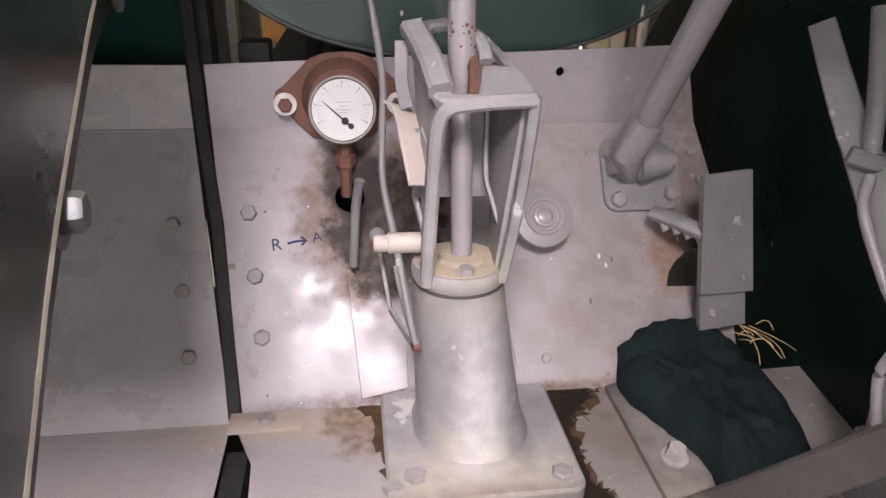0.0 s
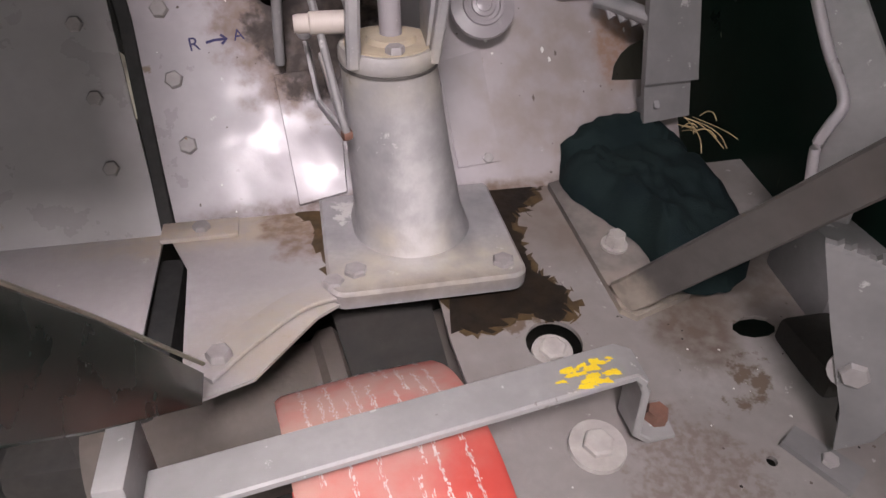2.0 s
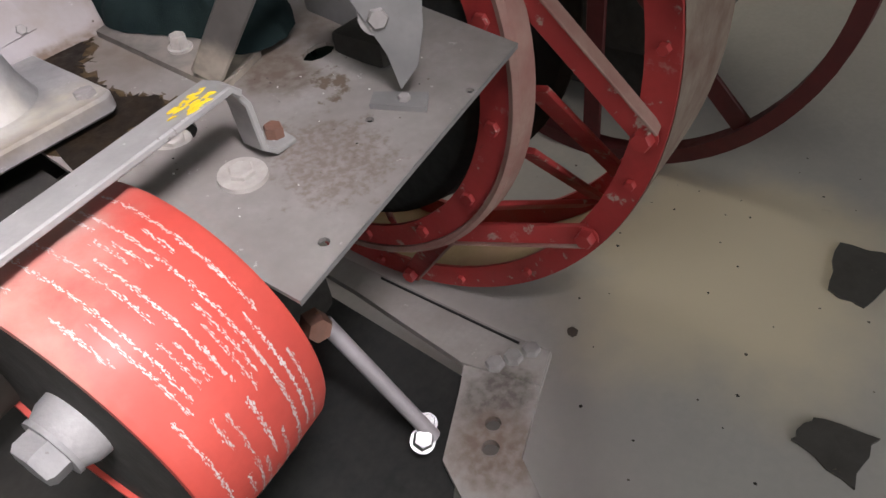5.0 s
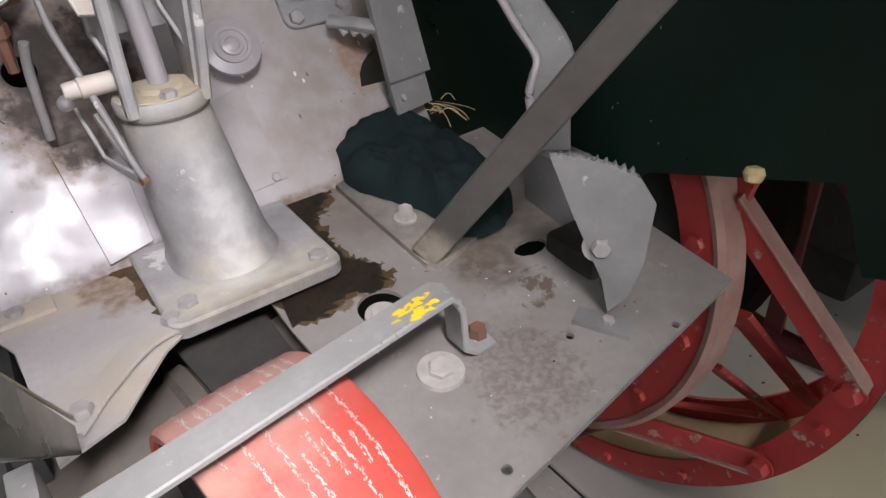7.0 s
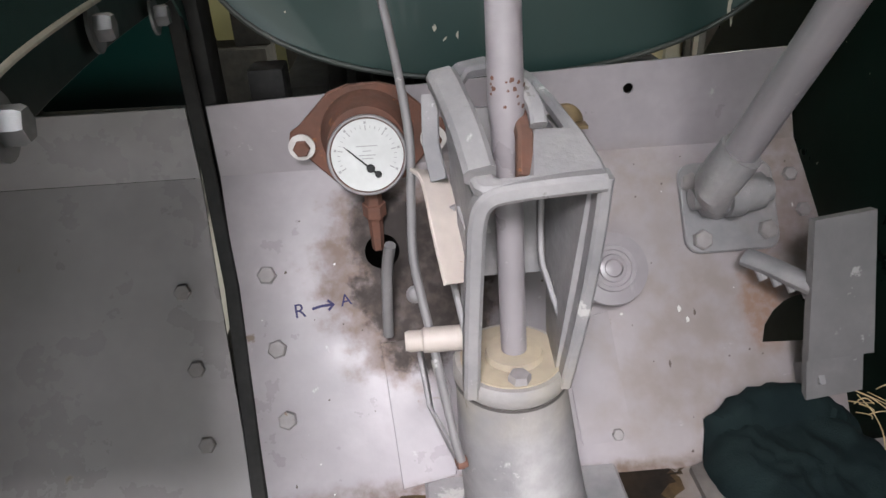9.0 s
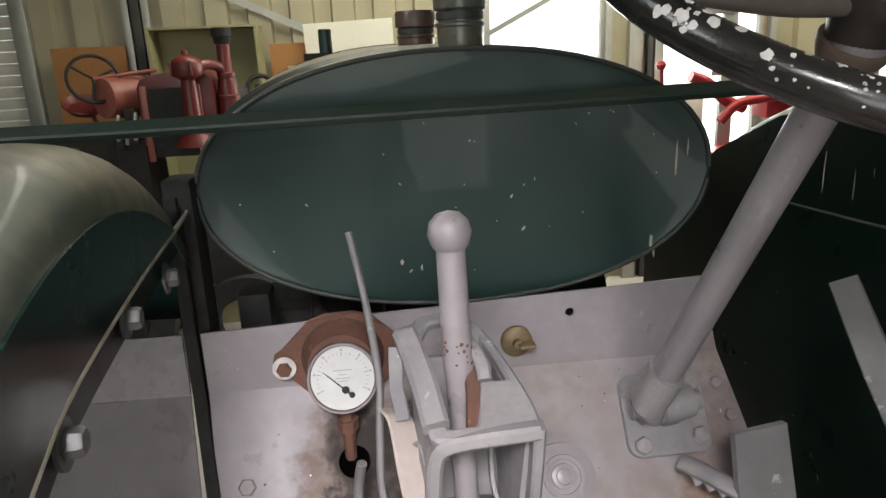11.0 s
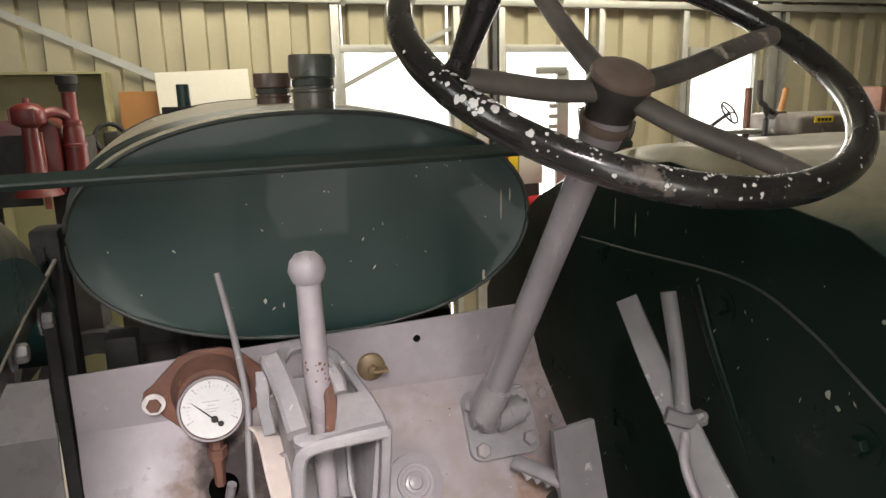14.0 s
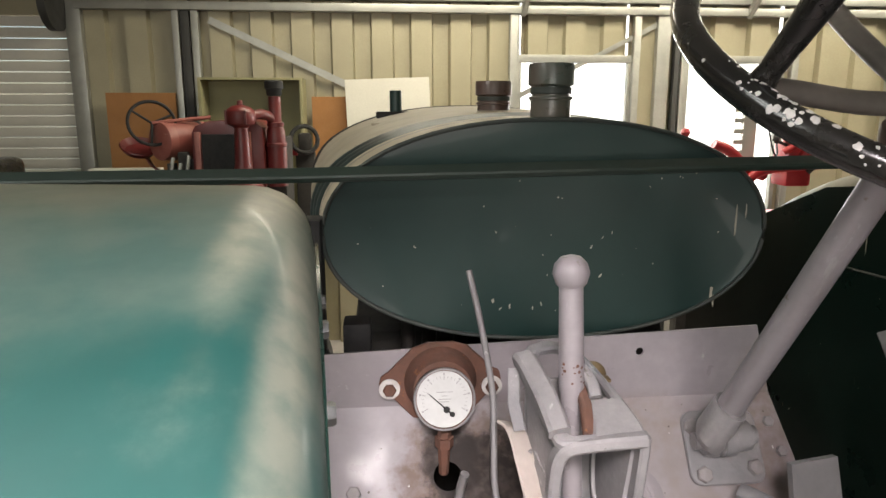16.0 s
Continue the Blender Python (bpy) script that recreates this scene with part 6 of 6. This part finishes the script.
# boards and cabinet against the wall
solo("brown_board", box((-2.13, 3.98, 0.9), (-1.66, 4.0, 1.90), 0.002), MDF, (-1.9, 3.99, 0.9), "brown fibreboard sheet leaning on the wall", "board", smooth=False)
solo("brown_board", box((-0.72, 3.97, 0.9), (-0.40, 3.99, 1.875), 0.002), MDF, (-0.55, 3.98, 0.9), "brown fibreboard sheet leaning on the wall", "board", smooth=False)
solo("white_board", box((-0.46, 3.88, 0.9), (0.13, 3.90, 2.0), 0.002, Matrix.Translation((-0.16, 3.9, 1.4)) @ Matrix.Rotation(radians(-2), 4, "Y") @ Matrix.Translation((0.16, -3.9, -1.4))), WHITEBOARD, (-0.16, 3.89, 0.9), "off-white panel leaning on the wall", "board", smooth=False)
cab = thing("cabinet", (-1.1, 3.85, 0), "pale olive open-backed cabinet", "cabinet")
for nm, lo, hi in (("side", (-1.44, 3.72, 0.6), (-1.42, 3.95, 1.98)), ("side", (-0.775, 3.72, 0.6), (-0.755, 3.95, 1.98)), ("top", (-1.44, 3.72, 1.98), (-0.755, 3.95, 1.995)), ("back", (-1.43, 3.94, 0.6), (-0.76, 3.955, 1.98)), ("plinth", (-1.44, 3.72, 0.0), (-0.755, 3.95, 0.6))):
    part(nm, box(lo, hi, 0.002), PALE, cab, smooth=False)
solo("timber_plank", box((-2.02, 3.3, 1.375), (-1.60, 3.4, 1.43), 0.004), WHITEBOARD, (-1.8, 3.35, 1.375), "pale timber plank on the bench", "plank", smooth=False)
solo("bench", box((-2.35, 3.2, 0.0), (-1.55, 3.6, 1.375), 0.006), DARK, (-1.9, 3.4, 0.0), "dark workbench under the plank", "bench", smooth=False)

# dull red tractor
rt = thing("red_tractor", (-1.1, 3.0, 0), "dull red vintage row-crop tractor", "tractor")
hood_bm = loft([[V((x, y, z)) for x, z in ((-1.27, 1.36), (-1.27, 1.66), (-1.25, 1.70), (-1.18, 1.725), (-1.02, 1.735), (-0.92, 1.72), (-0.885, 1.69), (-0.88, 1.36))] for y in (2.84, 3.30)])
part("hood", bevel(hood_bm, 0.008), RED_FAR, rt)
part("grille", box((-1.215, 2.828, 1.30), (-0.99, 2.842, 1.655), 0.004), BLACK, rt, "black radiator grille")
for x in (-1.235, -0.965):
    part("grille_post", box((x - 0.016, 2.815, 1.28), (x + 0.016, 2.845, 1.668), 0.005), RED_FADED, rt, "faded red grille post")
part("fuel_tank", lathe([(0, 0), (0.085, 0), (0.103, 0.012), (0.105, 0.03), (0.105, 0.30), (0, 0.30)], (-1.455, 2.86, 1.615), (0.62, 0.78, 0), 32), RED_FADED, rt, "faded pinkish red fuel tank")
part("label_plate", lathe([(0.1065, 0.06), (0.1065, 0.20)], (-1.455, 2.86, 1.615), (0.62, 0.78, 0), 32), RED_FADED, rt, "pale worn band on the tank")
part("tank_strap", lathe([(0.1065, 0.235), (0.108, 0.237), (0.108, 0.255), (0.1065, 0.257)], (-1.455, 2.86, 1.615), (0.62, 0.78, 0), 32), DARK, rt)
part("engine", join(box((-1.43, 2.86, 0.9), (-1.27, 3.2, 1.40), 0.02), box((-1.40, 2.80, 1.36), (-1.36, 2.86, 1.50), 0.006), box((-1.34, 2.80, 1.38), (-1.29, 2.86, 1.56), 0.006)), DARK, rt, "dirty black engine")
for x, z0, z1 in ((-1.385, 1.40, 1.53), (-1.345, 1.38, 1.50), (-1.30, 1.40, 1.54)):
    part("engine_pipe", tube(smooth_path([(x, 2.80, z0), (x + 0.012, 2.785, (z0 + z1) / 2), (x + 0.02, 2.80, z1)], 4), 0.010, 8), GALV, rt, "pale engine pipe")
part("frame", box((-1.9, 2.9, 0.55), (-0.8, 3.2, 0.9), 0.02), DARK, rt, "dirty black frame")
part("radiator_side", box((-0.975, 2.96, 0.9), (-0.78, 3.28, 1.63), 0.015), DARK, rt, "dirty black radiator side")
part("air_cleaner", lathe([(0, 0), (0.11, 0), (0.095, 0.03), (0.055, 0.08), (0.043, 0.14), (0.036, 0.33), (0.044, 0.34), (0.070, 0.35), (0.078, 0.365), (0.078, 0.415), (0.070, 0.428), (0.045, 0.445), (0.016, 0.452), (0.014, 0.475), (0, 0.478)], (-0.985, 2.76, 1.36), (0, 0, 1), 28), RED_FAR, rt, "dull red air cleaner")
for k in range(4):
    a = 0.5 + 1.57 * k
    part("clip", box((-0.985 + 0.079 * math.cos(a) - 0.006, 2.76 + 0.079 * math.sin(a) - 0.006, 1.71), (-0.985 + 0.079 * math.cos(a) + 0.006, 2.76 + 0.079 * math.sin(a) + 0.006, 1.785), 0.002), RED_FAR, rt)
ex = part("exhaust_pipe", lathe([(0, 0), (0.056, 0), (0.056, 0.22), (0.060, 0.225), (0.060, 0.24), (0.053, 0.245), (0.050, 0.31), (0.040, 0.34), (0.034, 0.35), (0.034, 0.50), (0.0, 0.5)], (-0.825, 2.92, 1.36), (0, 0, 1), 24), RED_FAR, rt)
part("pipe_collar", lathe([(0.034, 0.33), (0.047, 0.335), (0.047, 0.355), (0.034, 0.36)], (-0.825, 2.92, 1.36), (0, 0, 1), 24), RED_FAR, ex)
part("pipe_cap", lathe([(0.036, 0), (0.042, 0.008), (0.044, 0.035), (0.052, 0.04), (0.052, 0.078), (0.044, 0.084), (0, 0.086)], (-0.825, 2.92, 1.862), (0, 0, 1), 24), BLACK, ex, "black pipe cap")
part("elbow", tube(smooth_path([(-0.93, 2.78, 1.755), (-0.885, 2.83, 1.765), (-0.85, 2.89, 1.745), (-0.835, 2.91, 1.70)], 5), 0.026, 12), RED_FAR, rt)
SWR = frame_of((0.42, -0.85, 0.30))
sw2 = part("steering_wheel", tube([V((-1.48, 2.86, 1.715)) + SWR @ V((0.122 * math.cos(a), 0.122 * math.sin(a), 0)) for a in [2 * math.pi * k / 40 for k in range(40)]], 0.009, 8, True), BLACK, rt, "thin black steering wheel")
for k in range(3):
    a = 2.1 * k + 0.4
    part("spoke", tube([(-1.48, 2.86, 1.715), V((-1.48, 2.86, 1.715)) + SWR @ V((0.122 * math.cos(a), 0.122 * math.sin(a), 0))], 0.007, 6), BLACK, sw2)
part("steering_shaft", tube([(-1.48, 2.86, 1.715), (-1.20, 3.0, 1.745)], 0.011, 8), RED_FADED, rt)
seat = part("seat", lathe([(0, 0), (0.08, 0.012), (0.105, 0.045), (0.101, 0.05), (0.075, 0.018), (0, 0.008)], (-1.60, 2.98, 1.545), (0.25, -0.45, 1), 28), RED_FAR, rt, "pressed steel seat")
part("seat_spring", sweep(smooth_path([(-1.57, 2.98, 1.54), (-1.52, 2.98, 1.46), (-1.42, 3.0, 1.40)], 5), flat_section(0.04, 0.01), side=(0, 0, 1)), RED_FAR, seat)
for x, y, r in ((-1.75, 2.6, 0.6), (-1.75, 3.45, 0.6), (-0.85, 2.9, 0.3)):
    part("wheel", lathe([(r - 0.12, -0.07), (r, -0.07), (r, 0.07), (r - 0.12, 0.07), (r - 0.12, -0.07)], (x, y, r), (0, 1, 0), 40), BLACK, rt, "black tyre")

gad = thing("garden_blower", (-0.72, 3.4, 0), "small black garden machine with a round guard on a stand", "machine")
part("guard", tube([V((-0.72, 3.4, 1.60)) + frame_of((0.3, -0.9, 0.2)) @ V((0.085 * math.cos(a), 0.085 * math.sin(a), 0)) for a in [2 * math.pi * k / 24 for k in range(24)]], 0.014, 8, True), BLACK, gad, "round black guard")
part("body", box((-0.76, 3.40, 1.52), (-0.68, 3.47, 1.64), 0.02), DARK, gad)
part("tank", box((-0.80, 3.38, 1.50), (-0.765, 3.42, 1.54), 0.006), RED_BRIGHT, gad, "small orange-red tank")
part("stand", box((-0.78, 3.40, 0.0), (-0.66, 3.50, 1.52), 0.01), DARK, gad)
# black vehicle body at the far left
veh = thing("black_vehicle", (-2.9, 2.0, 0), "glossy black vintage vehicle", "vehicle")
part("body", box((-3.3, 1.6, 0.6), (-2.02, 2.6, 1.56), 0.06, seg=4), WHEEL_BLACK, veh)
part("lower_body", box((-3.3, 1.65, 0.0), (-2.1, 2.5, 0.6), 0.03), BLACK, veh)

# machines seen beyond the right fender
rt2 = thing("red_machine", (2.2, 3.2, 0), "bright red tractor near the windows", "tractor")
part("body", box((1.85, 3.0, 0.7), (2.8, 3.4, 1.12), 0.06, seg=3), RED_BRIGHT, rt2)
part("lever", tube([(1.70, 3.15, 1.28), (1.68, 3.15, 1.62)], 0.012, 8), RED_BRIGHT, rt2)
part("lever_knob", lathe([(0, -0.03), (0.022, -0.022), (0.032, 0.0), (0.022, 0.022), (0, 0.03)], (1.675, 3.15, 1.645), (0, 0, 1), 18), RED_BRIGHT, rt2, "glossy red lever knob")
part("arm", sweep(smooth_path([(1.84, 3.10, 1.575), (1.95, 3.10, 1.53), (2.06, 3.10, 1.43), (2.20, 3.12, 1.37)], 5), ring_section(0.034, 12), side=(0, 0, 1)), RED_BRIGHT, rt2)
part("arm", sweep(smooth_path([(2.02, 3.06, 1.30), (2.12, 3.05, 1.40), (2.30, 3.06, 1.43), (2.55, 3.1, 1.44)], 5), ring_section(0.030, 12), side=(0, 0, 1)), RED_BRIGHT, rt2)
part("engine", join(box((2.35, 3.12, 1.30), (2.52, 3.3, 1.58), 0.02), lathe([(0, 0), (0.05, 0), (0.055, 0.03), (0.04, 0.06), (0, 0.065)], (2.38, 3.15, 1.58), (0, 0, 1), 18), tube([(2.30, 3.1, 1.52), (2.44, 3.08, 1.60)], 0.022, 10), tube([(2.42, 3.1, 1.48), (2.50, 3.08, 1.66)], 0.018, 10)), RED_BRIGHT, rt2, "bright red engine with pipes")
part("manifold", tube(smooth_path([(2.46, 3.08, 1.40), (2.55, 3.05, 1.50), (2.60, 3.08, 1.60)], 5), 0.024, 10), DARK, rt2, "black manifold pipe")
sw3 = part("steering_wheel", tube([V((2.24, 3.12, 1.60)) + frame_of((0.75, -0.6, 0.25)) @ V((0.105 * math.cos(a), 0.105 * math.sin(a), 0)) for a in [2 * math.pi * k / 36 for k in range(36)]], 0.006, 8, True), BLACK, rt2, "thin black steering wheel")
part("spoke", tube([(2.24, 3.12, 1.60), (2.36, 3.15, 1.56)], 0.010, 6), BLACK, sw3)
part("hub", lathe([(0, 0), (0.024, 0), (0.024, 0.03), (0, 0.03)], (2.24, 3.11, 1.60), (0.75, -0.6, 0.25), 14), BLACK, sw3)
part("base", box((1.8, 3.05, 0.0), (2.7, 3.3, 0.7), 0.03), DARK, rt2)
box_y = thing("yellow_crate", (1.76, 3.25, 0), "yellow and white crate on a dark stand", "crate")
part("side", box((1.70, 3.2, 1.20), (1.80, 3.3, 1.42), 0.006), YELLOW, box_y, "yellow painted side")
part("lid", box((1.805, 3.2, 1.20), (1.98, 3.3, 1.44), 0.006), WHITEBOARD, box_y, "white panel")
part("stand", box((1.72, 3.2, 0.0), (1.96, 3.3, 1.20), 0.01), DARK, box_y)
mow = thing("cutter_bar", (2.15, 3.35, 0), "upright grey toothed cutter bar", "cutter bar")
part("bar", box((2.15, 3.33, 0.8), (2.24, 3.36, 1.96), 0.004), GALV, mow)
for k in range(7):
    part("tooth", box((2.09, 3.335, 1.42 + 0.07 * k), (2.16, 3.345, 1.45 + 0.07 * k), 0.003), GALV, mow)
part("shoe", box((1.98, 3.32, 1.93), (2.22, 3.36, 1.98), 0.01), GALV, mow)
part("stand", box((2.0, 3.25, 0.0), (2.3, 3.45, 0.8), 0.01), DARK, mow)
far = thing("grey_tractor", (4.6, 3.0, 0), "grey tractor with yellow name plate", "tractor")
part("hood", box((3.66, 2.7, 1.47), (4.45, 3.2, 1.625), 0.04, seg=3), WHEEL_SPOKE, far, "dull dark grey bonnet")
part("badge", box((3.78, 2.688, 1.565), (3.94, 2.698, 1.605), 0.002), YELLOW, far, "yellow name badge")
for k in range(4):
    part("badge_bar", box((3.80 + 0.032 * k, 2.684, 1.574), (3.822 + 0.032 * k, 2.689, 1.596), 0.001), BLACK, far, "dark bar on the badge")
part("body", box((3.2, 2.75, 0.5), (4.45, 3.15, 1.47), 0.05), DARK, far)
part("fender_top", box((3.0, 2.8, 1.50), (3.45, 3.1, 1.53), 0.01), GALV, far, "pale dusty fender")
part("lever", tube(smooth_path([(3.53, 2.95, 1.86), (3.54, 2.95, 1.72), (3.60, 2.95, 1.66), (3.60, 2.95, 1.45)], 5), 0.020, 8), DARKPOST, far)
part("lever", tube([(3.81, 3.0, 1.80), (3.75, 3.0, 1.50)], 0.022, 8), MDF, far, "wooden handle")
part("lever", tube([(3.48, 3.0, 1.81), (3.48, 3.0, 1.45)], 0.024, 8), RUST, far)
part("linkage", join(tube([(3.60, 2.95, 1.66), (3.76, 2.95, 1.60)], 0.02, 8), box((3.66, 2.92, 1.50), (3.76, 3.0, 1.64), 0.01)), DARK, far, "dark control linkage")
part("seat", join(box((4.48, 2.95, 1.50), (4.72, 3.15, 1.58), 0.02), box((4.66, 2.95, 1.58), (4.72, 3.15, 1.80), 0.02)), RUST, far, "brown seat with backrest")
part("base", box((3.3, 2.8, 0.0), (4.4, 3.1, 0.5), 0.03), DARK, far)
sw4 = part("steering_wheel", tube([V((3.33, 3.0, 1.64)) + frame_of((0.35, -0.75, 0.55)) @ V((0.085 * math.cos(a), 0.085 * math.sin(a), 0)) for a in [2 * math.pi * k / 36 for k in range(36)]], 0.007, 8, True), BLACK, far, "black steering wheel")
for k in range(3):
    part("spoke", tube([(3.33, 3.0, 1.64), V((3.33, 3.0, 1.64)) + frame_of((0.35, -0.75, 0.55)) @ V((0.085 * math.cos(2.1 * k), 0.085 * math.sin(2.1 * k), 0))], 0.006, 6), BLACK, sw4)
part("steering_shaft", tube([(3.33, 3.0, 1.64), (3.12, 3.0, 1.52)], 0.014, 8), BLACK, far)
# neighbouring red wheel seen past the rear wheel
nw = thing("farm_implement", (1.53, -0.40, 0), "shaded red spoked wheel on an added dark implement body", "implement")
NWC = V((1.53, -0.40, 0.70))
wl = part("wheel", lathe([(0.655, -0.03), (0.70, -0.03), (0.70, 0.03), (0.655, 0.03), (0.655, -0.03)], NWC, (1, 0, 0), 72), RED_SHADED, nw, "red spoked wheel in a shaded tone")
for k in range(8):
    a = 2 * math.pi * k / 8
    part("spoke", sweep([NWC, NWC + V((0, 0.67 * math.cos(a), 0.67 * math.sin(a)))], flat_section(0.06, 0.014), side=(1, 0, 0)), RED_SHADED, wl)
part("hub", lathe([(0, -0.08), (0.08, -0.08), (0.08, 0.08), (0, 0.08)], NWC, (1, 0, 0), 24), RED_SHADED, wl)
# body and tyres are added, to darken where the floor lies in shade
part("chassis", join(box((1.64, -0.62, 0.30), (2.25, 1.3, 0.86), 0.04, seg=2), box((1.72, -0.5, 0.10), (2.1, 0.9, 0.34), 0.03), lathe([(0, 0), (0.045, 0), (0.045, 0.2), (0, 0.2)], (1.5, -0.40, 0.70), (1, 0, 0), 16)), DARK, nw, "black body added for the shaded floor behind")
for y in (0.1, 1.0):
    part("rear_tyre", lathe([(0.20, -0.07), (0.34, -0.07), (0.36, -0.04), (0.36, 0.04), (0.34, 0.07), (0.20, 0.07), (0.20, -0.07)], (2.32, y, 0.36), (1, 0, 0), 32), BLACK, nw, "black tyre")

rg = random.Random(23)
for k in range(70):
    chip(ground, (rg.uniform(0.5, 1.9), rg.uniform(-1.6, -0.4), 0.003), (0, 0, 1), rg.uniform(0.002, 0.006), rg.choice((OIL, DARK, SOOT)), rg, "debris", "small debris on the concrete")
chip(ground, (0.81, -0.753, 0.003), (0, 0, 1), 0.02, SOOT, rg, "oil_spot", "brown oil spot")
mat_bm = plate(ragged([(1.26, -1.31), (1.27, -1.22), (1.46, -1.19), (1.48, -1.36)], 0.006, 5, 3), (0, 0, 0.008), (1, 0, 0), (0, 1, 0), 0.007)
solo("rubber_mat", mat_bm, GREY_RISER, (1.36, -1.27, 0.001), "torn dark rubber mat on the concrete", "mat", smooth=False)
mat_bm = plate(ragged([(0.76, -1.42), (0.80, -1.285), (0.88, -1.31), (0.90, -1.43)], 0.006, 5, 4), (0, 0, 0.008), (1, 0, 0), (0, 1, 0), 0.007)
solo("rubber_mat", mat_bm, GREY_RISER, (0.83, -1.36, 0.001), "torn dark rubber mat on the concrete", "mat", smooth=False)
